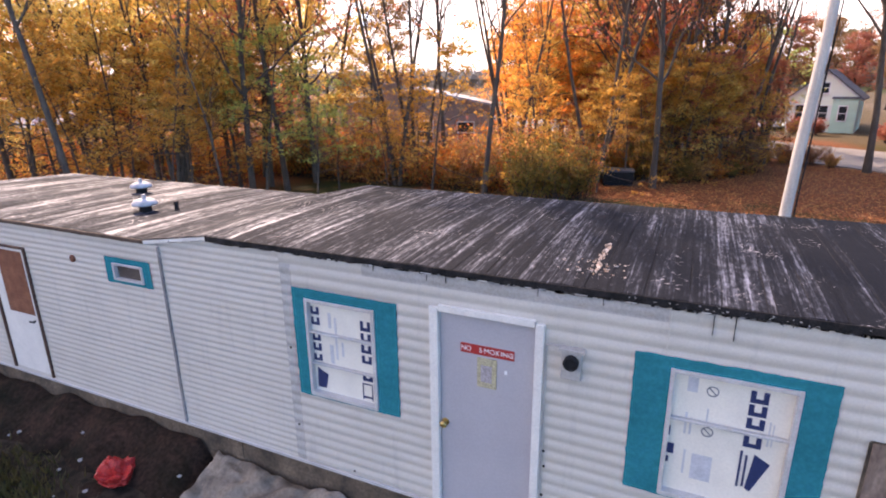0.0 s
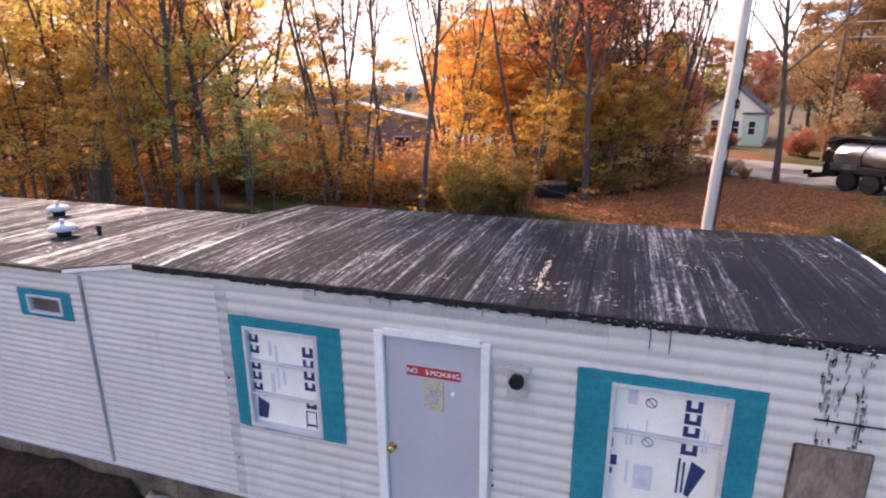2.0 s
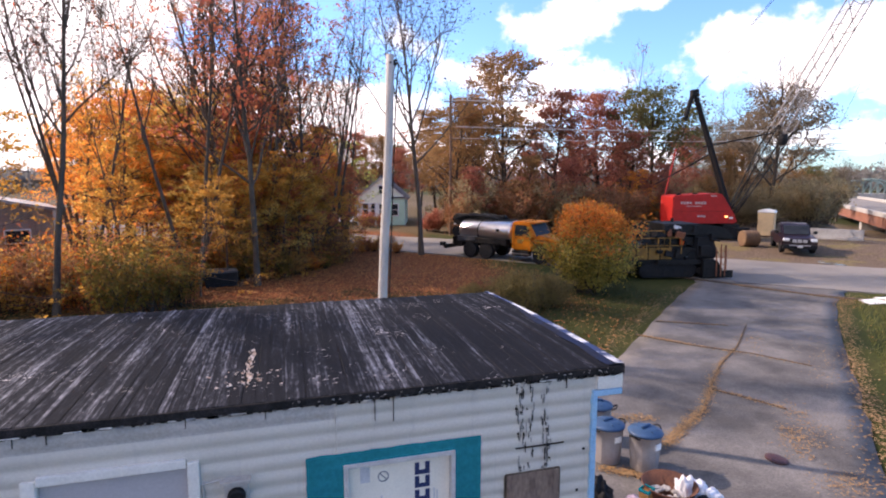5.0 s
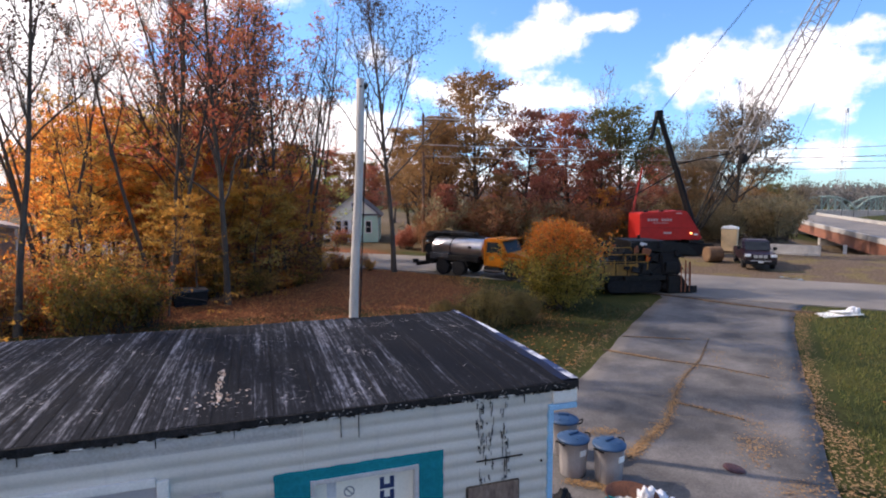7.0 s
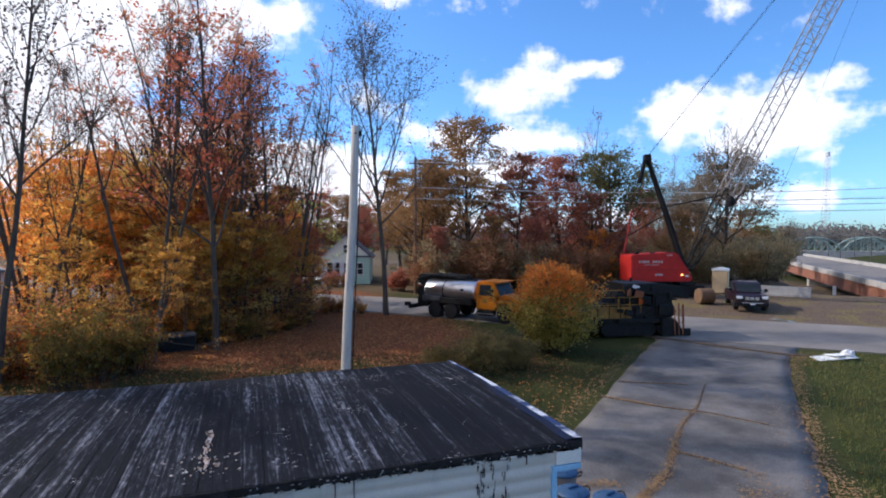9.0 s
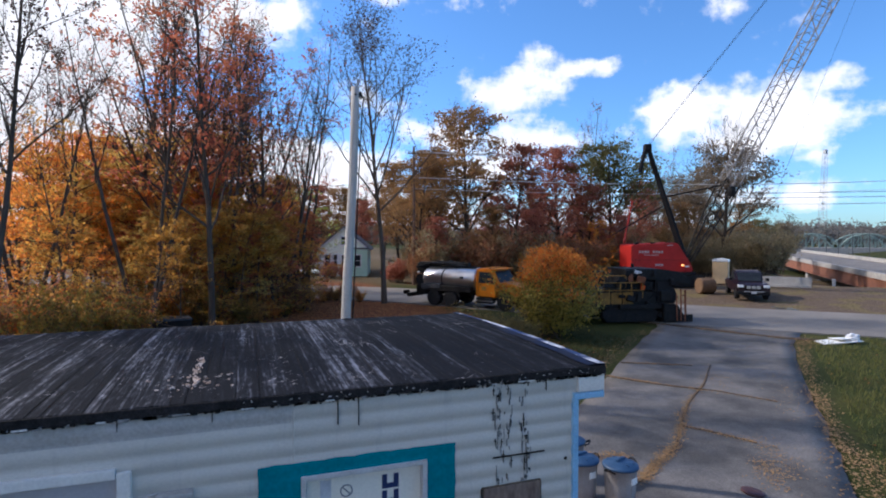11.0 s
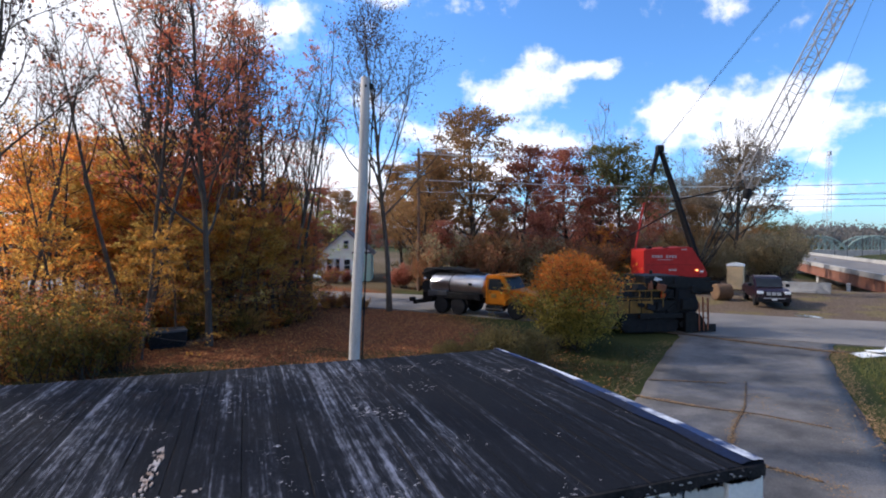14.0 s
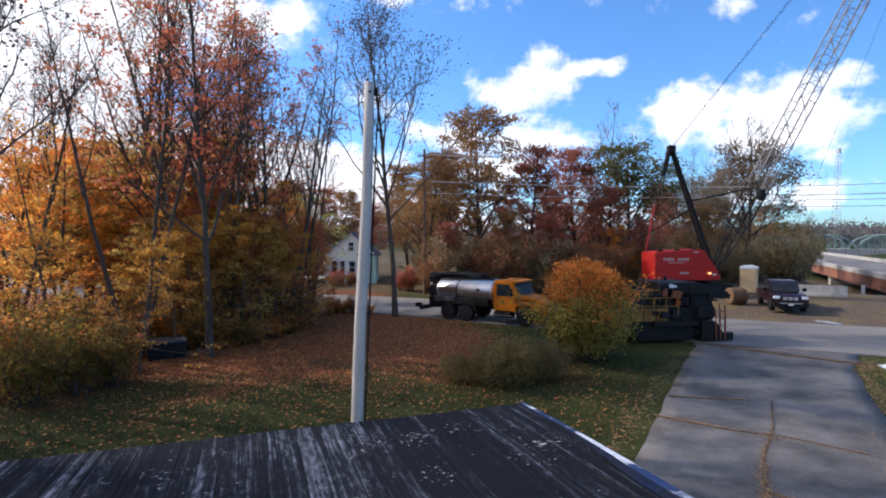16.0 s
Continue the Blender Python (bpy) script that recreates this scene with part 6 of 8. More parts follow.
# tank truck; local x forward, origin under the rear axle
t = thing("tank_truck", "orange-cab tank truck with silver tank, parked on the road", "truck", 13.75, 29.95, G + 0.06, -53)
part("frame_rail", box(box(BM(), -1.2, 6.0, -0.45, -0.3, 0.7, 0.92), -1.2, 6.0, 0.3, 0.45, 0.7, 0.92), M["dark_steel"], t)
tank_prof = [(0.0, -1.02), (0.5, -1.0), (0.68, -0.92), (0.7, -0.85), (0.7, 2.72), (0.68, 2.8), (0.5, 2.88), (0.0, 2.9)]
part("tank", lathe(BM(), tank_prof, 40, Matrix.Translation((0, 0, 1.68)) @ pose(0, 0, 0, 0, 90) @ Matrix.Diagonal((1.0, 1.42, 1, 1))), M["silver"], t, "polished silver elliptical tank", True)
for x in (-0.78, 0.5, 2.66):
    part("tank_band", lathe(BM(), [(0.69, -0.035), (0.712, -0.03), (0.712, 0.03), (0.69, 0.035)], 40, Matrix.Translation((x, 0, 1.68)) @ pose(0, 0, 0, 0, 90) @ Matrix.Diagonal((1.0, 1.42, 1, 1))), M["dark_steel"] if x > 0 and x < 2 else M["silver"], t)
mirror_y(lambda s: part("rear_locker", box(BM(), -0.95, 0.42, min(s * 0.72, s * 1.15), max(s * 0.72, s * 1.15), 1.0, 1.36, 0.03), M["lattice"], t))
mirror_y(lambda s: part("side_locker", box(BM(), 0.46, 2.7, min(s * 0.72, s * 1.15), max(s * 0.72, s * 1.15), 0.92, 1.28, 0.03), M["dark_steel"], t))
part("tank_mark", box(BM(), 1.85, 2.08, -1.03, -0.98, 1.74, 1.88, 0.01), M["dark_steel"], t)
part("boom_beam", box(BM(), -1.9, 1.9, -0.05, 0.3, 2.46, 2.66, 0.05), M["dark_steel"], t, "black boom folded over the tank")
part("boom_beam", box(BM(), -2.0, -0.5, 0.3, 0.6, 2.36, 2.54, 0.05), M["dark_steel"], t, "black boom folded over the tank")
part("boom_mount", box(BM(), -2.1, -1.5, 0.0, 0.6, 1.9, 2.56, 0.06), M["dark_steel"], t)
part("top_walkway", box(BM(), -0.9, 2.6, -0.35, 0.35, 2.37, 2.42, 0.01), M["dark_steel"], t)
part("manhole", lathe(BM(), [(0.3, 2.38), (0.3, 2.5), (0.1, 2.56), (0, 2.56)], 20, Matrix.Translation((1.3, 0, 0))), M["dark_steel"], t)
for k in range(6):
    V, F = [], []
    ring_tube(V, F, [Vector((-1.8 + 0.2 * k, -0.5 + 0.1 * k, 2.3)), Vector((-0.8 + 0.25 * k, -0.35 + 0.1 * k, 2.62 + 0.05 * (k % 3))), Vector((0.6 + 0.2 * k, -0.3 + 0.1 * k, 2.56)), Vector((1.5 + 0.1 * k, -0.25 + 0.1 * k, 2.42))], [0.07] * 4, 6)
    raw("hose", V, F, M["black"], t)
part("work_lamp", lathe(BM(), [(0.0, -0.06), (0.07, -0.04), (0.08, 0.0), (0.07, 0.04), (0.0, 0.06)], 10, pose(-1.55, -0.6, 2.02)), M["white"], t)
for s in (-1, 1):
    for x in (-0.9, 0.2, 1.3):
        part("rail_post", rod(BM(), (x, s * 0.5, 2.25), (x, s * 0.5, 2.62), 0.02, n=6), M["dark_steel"], t)
    part("guard_rail", rod(BM(), (-0.9, s * 0.5, 2.62), (1.3, s * 0.5, 2.62), 0.025, n=6), M["dark_steel"], t)
cab = part("cab", prism(BM(), [(3.0, 0.72), (4.35, 0.72), (4.35, 1.5), (4.6, 1.56), (4.2, 2.28), (4.05, 2.4), (3.15, 2.42), (3.0, 2.3)], -1.08, 1.08, 0.07), M["yellow"], t, "orange-yellow truck cab")
part("sun_visor", box(BM(), 4.0, 4.5, -0.95, 0.95, 2.34, 2.4, 0.02), M["yellow"], cab)
part("hood", prism(BM(), [(4.36, 0.85), (4.45, 0.85), (4.5, 1.35), (5.35, 1.35), (5.4, 0.8), (6.1, 0.75), (6.14, 1.15), (5.95, 1.35), (5.4, 1.5), (4.36, 1.66)], -0.82, 0.82, 0.07), M["yellow"], t)
for s in (-1, 1):
    part("side_window", prism(BM(), [(3.22, 1.56), (4.22, 1.56), (4.02, 2.2), (3.28, 2.22)], s * 1.085 - 0.006, s * 1.105 + 0.006), M["glass"], cab)
    part("fender", prism(BM(), [(4.2, 0.72), (4.3, 1.1), (4.55, 1.3), (5.2, 1.3), (5.5, 1.12), (5.65, 0.8), (5.5, 0.8), (5.25, 1.1), (5.0, 1.19), (4.7, 1.19), (4.45, 1.05), (4.33, 0.72)], s * 0.81 if s > 0 else -1.15, 1.15 if s > 0 else -0.81, 0.02), M["yellow"], t)
    part("door_seam", box(BM(), 3.18, 3.2, s * 1.083 - 0.006, s * 1.083 + 0.006, 0.9, 2.25), M["dark_steel"], cab)
    part("door_handle", box(BM(), 3.25, 3.4, s * 1.09 - 0.012, s * 1.09 + 0.012, 1.42, 1.46, 0.004), M["black"], cab)
    part("door_emblem", box(BM(), 3.4, 3.72, s * 1.085 - 0.008, s * 1.085 + 0.008, 1.12, 1.36), M["gold"], cab)
    part("wing_mirror", box(BM(), 4.2, 4.28, s * 1.3 - 0.1, s * 1.3 + 0.1, 1.55, 2.0, 0.02), M["black"], cab)
    part("running_board", box(BM(), 3.0, 4.2, min(s * 1.056, s * 1.2), max(s * 1.056, s * 1.2), 0.46, 0.52, 0.01), M["chrome"], t)
    part("fuel_tank", box(BM(), 3.0, 4.1, min(s * 0.5, s * 1.05), max(s * 0.5, s * 1.05), 0.34, 0.7, 0.08), M["dark_steel"], t)
    part("headlight", lathe(BM(), [(0.0, -0.03), (0.11, -0.02), (0.12, 0.03), (0.0, 0.06)], 14, pose(6.12, s * 0.62, 1.0, 0, 90)), M["white"], t)
    wheel(t, 4.93, s * 0.98, 0.5, 0.3)
    for x in (0.0, 1.2):
        wheel(t, x, s * 0.93, 0.5, 0.45, "dark_steel")
    part("mudguard", prism(BM(), [(-0.75, 0.65), (-0.6, 1.0), (-0.3, 1.1), (1.5, 1.1), (1.8, 1.0), (1.95, 0.65), (1.85, 0.65), (1.7, 0.95), (-0.55, 0.95), (-0.66, 0.65)], s * 0.7 if s > 0 else -1.18, 1.18 if s > 0 else -0.7), M["dark_steel"], t)
part("windscreen", prism(BM(), [(4.5, 1.6), (4.6, 1.6), (4.24, 2.26), (4.16, 2.26)], -0.92, 0.92), M["glass"], cab)
part("grille", box(BM(), 6.1, 6.17, -0.45, 0.45, 0.8, 1.12, 0.02), M["chrome"], t)
part("bumper", box(BM(), 6.0, 6.25, -1.1, 1.1, 0.42, 0.72, 0.05), M["chrome"], t)
for k in range(5):
    part("roof_lamp", box(BM(), 3.8, 3.9, -0.8 + 0.4 * k - 0.06, -0.8 + 0.4 * k + 0.06, 2.39, 2.46, 0.01), M["gold"], cab)
sp = part("spray_bar", box(box(box(BM(), -2.0, -1.75, -1.25, 1.25, 0.45, 0.7, 0.03), -1.8, -1.1, -0.5, 0.5, 0.6, 1.2, 0.05), -2.3, -2.0, -1.25, -0.95, 0.6, 0.85, 0.03), M["dark_steel"], t, "black rear spray bar with pipework")
part("hose_reel", lathe(BM(), [(0.1, -0.2), (0.35, -0.2), (0.35, -0.16), (0.2, -0.15), (0.2, 0.15), (0.35, 0.16), (0.35, 0.2), (0.1, 0.2)], 16, pose(-1.35, -0.5, 1.55, 90)), M["black"], sp)
part("stack_pipe", rod(BM(), (-1.3, 0.6, 1.0), (-1.3, 0.6, 2.3), 0.06), M["dark_steel"], sp)

part("door_mark", box(BM(), 3.35, 3.58, -1.075, -1.05, 1.22, 1.48, 0.01), M["dark_steel"], cab, "dark square door emblem")

# paver machine
t = thing("asphalt_paver", "black and yellow tracked asphalt paver at the road edge", "paver", 18.45, 20.65, G + 0.06, -10)
t.scale = (1.0, 1.0, 0.95)
for s, nm in ((-1, "near"), (1, "far")):
    y0 = -0.95 if s < 0 else 0.95
    tr = part("crawler_track", prism(BM(), [(0.15, 0.3), (0.35, 0.05), (2.9, 0.05), (3.15, 0.3), (3.15, 0.55), (2.9, 0.78), (0.4, 0.78), (0.15, 0.6)], y0 - 0.2, y0 + 0.2, 0.03), M["black"], t, "black rubber crawler track")
    for k in range(5):
        part("track_roller", lathe(BM(), [(0.0, -0.22), (0.16, -0.22), (0.16, 0.22), (0, 0.22)], 14, pose(0.55 + 0.52 * k, y0, 0.3, 90)), M["dark_steel"], tr)
part("main_body", prism(BM(), [(0.0, 0.75), (3.0, 0.75), (3.2, 1.0), (3.1, 1.6), (1.8, 1.7), (0.2, 1.7), (-0.1, 1.3)], -1.05, 1.05, 0.04), M["dark_steel"], t, "black machine body")
for k in range(3):
    part("side_panel", box(BM(), 0.0 + 0.62 * k, 0.56 + 0.62 * k, -1.1, -1.055, 1.0, 1.62, 0.02), M["gold"], t, "dull yellow side panel")
part("hopper", prism(BM(), [(-1.5, 0.55), (-0.12, 0.55), (-0.12, 1.5), (-1.7, 1.3)], -1.25, 1.25, 0.03), M["gold"], t, "yellow receiving hopper")
part("engine_hood", box(BM(), 1.5, 3.0, -0.95, 0.95, 1.705, 2.15, 0.06), M["dark_steel"], t)
part("operator_deck", box(BM(), 0.2, 1.45, -1.1, 1.1, 1.72, 1.8, 0.02), M["dark_steel"], t)
for y in (-0.75, 0.75):
    st = part("operator_seat", box(BM(), 0.7, 1.1, y - 0.25, y + 0.25, 2.05, 2.17, 0.04), M["black"], t)
    part("seat_back", box(BM(), 0.66, 0.76, y - 0.25, y + 0.25, 2.17, 2.65, 0.04), M["black"], st)
    part("pedestal", box(BM(), 0.8, 1.0, y - 0.1, y + 0.1, 1.8, 2.05), M["dark_steel"], st)
part("control_console", prism(BM(), [(1.2, 1.8), (1.45, 1.8), (1.45, 2.4), (1.3, 2.45)], -0.9, 0.9, 0.02), M["dark_steel"], t)
for y in (-1.05, 1.05):
    bm = rod(rod(BM(), (0.25, y, 1.8), (0.25, y, 2.5), 0.025, n=6), (1.4, y, 1.8), (1.4, y, 2.5), 0.025, n=6)
    part("hand_rail", rod(bm, (0.25, y, 2.5), (1.4, y, 2.5), 0.025, n=6), M["gold"], t)
part("rear_body", prism(BM(), [(3.02, 1.05), (4.05, 0.98), (4.3, 1.3), (4.05, 1.85), (4.2, 2.25), (3.02, 2.2)], -1.12, 1.12, 0.08), M["black"], t, "black bulky engine cover")
part("canopy", prism(BM(), [(1.5, 2.4), (4.3, 2.1), (5.0, 2.0), (5.05, 2.2), (4.5, 2.66), (3.3, 2.84), (1.4, 2.85)], -1.05, 1.05, 0.05), M["dark_steel"], t, "black folded canopy over the rear")
for x, y in ((1.6, -0.9), (1.6, 0.9), (3.4, -0.9), (3.4, 0.9)):
    part("canopy_post", rod(BM(), (x, y, 1.75), (x, y, 2.65), 0.035, n=8), M["dark_steel"], t)
part("side_arm", box(BM(), 1.0, 4.0, -1.3, -1.14, 0.75, 1.0, 0.02), M["dark_steel"], t)
part("side_arm", box(BM(), 1.0, 4.0, 1.14, 1.3, 0.75, 1.0, 0.02), M["dark_steel"], t)
part("screed", prism(BM(), [(3.25, 0.06), (4.25, 0.06), (4.3, 0.5), (4.0, 0.95), (3.25, 1.0)], -1.5, 1.5, 0.03), M["dark_steel"], t, "black rear screed box")
part("auger", rod(BM(), (3.22, -1.3, 0.42), (3.22, 1.3, 0.42), 0.16, n=12), M["dark_steel"], t)
part("tool_box", box(BM(), 3.2, 3.8, -1.3, -1.125, 1.15, 1.7, 0.05), M["dark_steel"], t)
for y in (-1.35, -0.95):
    part("step_post", rod(BM(), (4.55, y, 0.1), (4.5, y, 1.75), 0.035, n=8), M["rust"], t, "rusty upright handle post")
for z in (0.35, 0.7, 1.05, 1.4):
    part("rung", rod(BM(), (4.54, -1.35, z), (4.54, -0.95, z), 0.02, n=6), M["rust"], t)
part("end_gate", box(BM(), 4.2, 4.8, -1.55, -1.45, 0.06, 0.45, 0.02), M["dark_steel"], t)
part("warning_flag", box(BM(), 2.2, 2.45, -1.1, -1.06, 1.75, 2.1, 0.02), paint("orange_cloth", (0.7, 0.1, 0.02), 0.8), t, "small orange marker")
for x, y, r, h in ((2.6, 0.5, 0.08, 0.9), (2.2, -0.6, 0.12, 0.35), (2.8, -0.4, 0.1, 0.3), (1.8, 0.2, 0.14, 0.25)):
    part("exhaust_pipe", rod(BM(), (x, y, 2.1), (x, y, 2.15 + h), r, n=12), M["dark_steel"], t)

RP = random.Random(6)
for k in range(26):
    x, y, z = RP.uniform(-0.2, 4.1), RP.uniform(-1.15, -0.5), RP.uniform(1.0, 2.5)
    V, F = [], []
    ring_tube(V, F, [Vector((x, y, z)), Vector((x + RP.uniform(-0.3, 0.3), y - RP.uniform(0.05, 0.3), z - RP.uniform(0.1, 0.4))), Vector((x + RP.uniform(-0.5, 0.5), y - RP.uniform(0, 0.2), z - RP.uniform(0.3, 0.8)))], [RP.uniform(0.02, 0.05)] * 3, 6)
    raw("hose", V, F, M["black"], t)
for k in range(24):
    x, y, z = RP.uniform(-0.4, 3.9), RP.uniform(-1.3, -0.9), RP.uniform(0.8, 2.7)
    a, b, c = RP.uniform(0.05, 0.25), RP.uniform(0.04, 0.12), RP.uniform(0.05, 0.2)
    part("fitting", box(BM(), -a, a, -b, b, -c, c, 0.015, pose(x, y, z, RP.uniform(-20, 20), RP.uniform(-25, 25), RP.uniform(-20, 20))), M[RP.choice(("dark_steel", "black", "dark_steel", "gold", "rust", "alu"))], t)
for k in range(7):
    part("rail_post", rod(BM(), (-1.4 + 0.6 * k, -1.28, 1.3), (-1.4 + 0.6 * k, -1.28, 2.15), 0.022, n=6), M["gold"], t)
for z in (1.75, 2.15):
    part("rail_bar", rod(BM(), (-1.4, -1.28, z), (2.2, -1.28, z), 0.024, n=6), M["gold"], t)
for k in range(3):
    part("step_post", rod(BM(), (3.9 + 0.22 * k, -1.6, 0.15), (3.85 + 0.22 * k, -1.6, 1.55 + 0.1 * k), 0.03, n=6), M["rust"], t, "rusty upright handle post")

# crawler crane; local x across the line of sight
CX, CY = 33.6, 33.6
def lattice(parent, a, b, w0, w1, bays, r, material, name="lattice_bay", split=False):
    """A four-chord lattice mast from a to b, near enough to tell apart: each bar a part."""
    a, b = Vector(a), Vector(b)
    d = (b - a).normalized()
    s = d.cross(Vector((0, 1, 0))).normalized()
    u = Vector((0, 1, 0))
    per = max(1, bays // 6)
    upper = material
    for k0 in range(0, bays, per):
        V, F = [], []
        k1 = min(bays, k0 + per)
        # the boom's foot bays are darker than those above
        material = "dark_steel" if split and k0 < bays / 6 else upper
        cs = []
        for k in range(k0, k1 + 1):
            f = k / bays
            w = w0 + (w1 - w0) * min(1.0, f * 8) if w1 > w0 else w0 + (w1 - w0) * f
            c = a.lerp(b, f)
            cs.append([c + s * (w / 2) * i + u * (w / 2) * j for i, j in ((-1, -1), (1, -1), (1, 1), (-1, 1))])
        for q in range(4):
            ring_tube(V, F, [c[q] for c in cs], [r] * len(cs), 6)
            if split:
                raw("boom_chord", V, F, M[material], parent)
                V, F = [], []
        for n in range(len(cs) - 1):
            for q in range(4):
                e = (q + 1) % 4
                x, y = (cs[n][q], cs[n + 1][e]) if (n + q) % 2 else (cs[n][e], cs[n + 1][q])
                ring_tube(V, F, [x, y], [r * 0.42] * 2, 4)
                if split:
                    raw("lacing_bar", V, F, M[material], parent)
                    V, F = [], []
                ring_tube(V, F, [cs[n][q], cs[n][e]], [r * 0.42] * 2, 4)
                if split:
                    raw("cross_bar", V, F, M[material], parent)
                    V, F = [], []
        if not split:
            raw(name, V, F, M[material], parent)


t = thing("crawler_crane", "red crawler crane with tall grey lattice boom", "crane", CX, CY, ground_z(CX, CY), -19.65)
zb = -ground_z(CX, CY)
for y in (-1.6, 1.6):
    part("crawler_track", prism(BM(), [(-3.0, 0.5), (-2.7, 0.06), (3.3, 0.06), (3.6, 0.5), (3.3, 0.95), (-2.7, 0.95)], y - 0.4, y + 0.4, 0.05), M["dark_steel"], t, "dark steel crawler track")
part("turntable", lathe(BM(), [(1.2, 0.7), (1.2, 1.2), (1.0, 1.3)], 24, Matrix.Translation((0.3, 0, 0))), M["dark_steel"], t)
hs = part("machine_house", prism(BM(), [(-2.35, 1.25), (2.4, 1.25), (2.62, 1.4), (2.4, 1.95), (1.4, 3.5), (1.15, 3.6), (-2.2, 3.42), (-2.35, 3.3)], -1.5, 1.5, 0.05), M["crane_red"], t, "bright red crane machine house")
for k in range(9):
    if k != 4:
        part("house_mark", box(BM(), -1.75 + 0.22 * k, -1.6 + 0.22 * k, -1.515, -1.5, 2.76, 2.96), M["dull_mark"], hs, "white block mark")
part("house_mark", box(BM(), -1.35, -0.15, -1.512, -1.5, 2.58, 2.63), M["dull_mark"], hs)
for k in range(3):
    part("house_mark", box(BM(), -0.45 + 0.22 * k, -0.27 + 0.22 * k, -1.512, -1.5, 1.74, 1.9), M["dull_mark"], hs)
part("roof_mark", box(BM(), 0.5, 0.95, -1.512, -1.5, 3.36, 3.44), M["dull_mark"], hs)
for x in (-2.36, 1.95):
    part("panel_seam", box(BM(), x, x + 0.03, -1.513, -1.495, 1.3, 1.9 if x > 0 else 3.3), M["dark_steel"], hs)
for z in (2.2,):
    part("panel_seam", box(BM(), -2.3, 1.9, -1.511, -1.496, z, z + 0.025), M["dark_steel"], hs)
for x in (-1.7, -0.4, 0.9):
    part("roof_fitting", box(BM(), x - 0.16, x + 0.16, -0.9, -0.5, 3.4, 3.62, 0.03), M["dark_steel"], hs)
part("house_lamp", lathe(BM(), [(0.0, -0.07), (0.09, -0.05), (0.1, 0.0), (0.09, 0.05), (0.0, 0.07)], 12, pose(1.7, -1.6, 1.8)), M["lamp"], hs, "lit amber lamp")
part("tail_lamp", box(BM(), 1.95, 2.25, -1.56, -1.5, 1.64, 1.76, 0.01), M["white"], hs)
part("cab_deck", box(BM(), 1.5, 2.75, -1.7, 1.7, 1.0, 1.22, 0.03), M["dark_steel"], t)
lattice(t, (2.85, 0, 2.0 + zb), (23.05, 0, 40.8 + zb), 0.5, 1.22, 36, 0.055, "boom_grey", "boom_section", True)
bm = BM()
rod(bm, (2.5, -0.3, 2.3), (-0.6, -0.12, 11.3 + zb), 0.19, 0.15, 8)
rod(bm, (2.5, 0.3, 2.3), (-0.6, 0.12, 11.3 + zb), 0.19, 0.15, 8)
for f in (0.25, 0.5, 0.75, 0.97):
    p0 = Vector((2.5, -0.3, 2.3)).lerp(Vector((-0.6, -0.12, 11.3 + zb)), f)
    rod(bm, p0, (p0.x, -p0.y, p0.z), 0.08, n=6)
part("gantry_mast", bm, M["black"], t, "black gantry mast")
part("mast_head", box(BM(), -0.9, -0.35, -0.3, 0.3, 11.0 + zb, 11.55 + zb, 0.08), M["black"], t)
part("mast_sheave", rod(BM(), (-1.25, 0, 9.2 + zb), (-0.75, 0, 11.2 + zb), 0.19, n=8), M["black"], t)
for a, b, r in (((-0.6, 0.2, 11.4 + zb), (23.05, 0.3, 40.8 + zb), 0.016), ((-0.6, -0.2, 11.4 + zb), (23.05, -0.3, 40.8 + zb), 0.016), ((-0.6, 0, 11.3 + zb), (-2.5, 0, 3.4), 0.025), ((0.1, -0.3, 7.2), (5.4, -0.3, 8.3), 0.06), ((0.6, -0.3, 6.6), (-3.4, -0.3, 4.3), 0.05),
                ((23.05, -0.3, 40.8 + zb), (8.8, -0.4, 5.0), 0.01)):
    part("rope", rod(BM(), a, b, r, n=5), M["black"], t, "steel rope")
part("hook_block", lathe(BM(), [(0.0, 7.2), (0.26, 7.3), (0.34, 7.7), (0.26, 8.05), (0.0, 8.1)], 12, Matrix.Translation((5.9, -0.9, 0.1))), M["black"], t)
part("back_strut", rod(BM(), (-2.1, 1.2, 3.4), (-1.3, 1.5, 7.2), 0.09, 0.06, 8), M["crane_red"], t, "faded red raised strut")

# pickup truck; local x forward
t = thing("pickup_truck", "dark maroon crew-cab pickup truck parked on dirt", "pickup truck", 34.9, 25.75, ground_z(34.9, 25.75), 231)
part("body", prism(BM(), [(-2.7, 0.55), (-2.7, 1.15), (-0.75, 1.18), (1.2, 1.17), (2.3, 1.1), (2.52, 1.02), (2.62, 0.9), (2.6, 0.5), (2.2, 0.45), (-2.4, 0.45)], -0.98, 0.98, 0.1), M["maroon"], t, "dark maroon painted body")
cb = part("cabin", prism(BM(), [(-0.85, 1.15), (1.35, 1.15), (0.55, 1.74), (0.3, 1.83), (-0.6, 1.85), (-0.8, 1.76)], -0.84, 0.84, 0.09), M["maroon"], t)
part("windscreen", prism(BM(), [(1.22, 1.2), (1.36, 1.2), (0.64, 1.74), (0.54, 1.74)], -0.72, 0.72), M["glass"], cb)
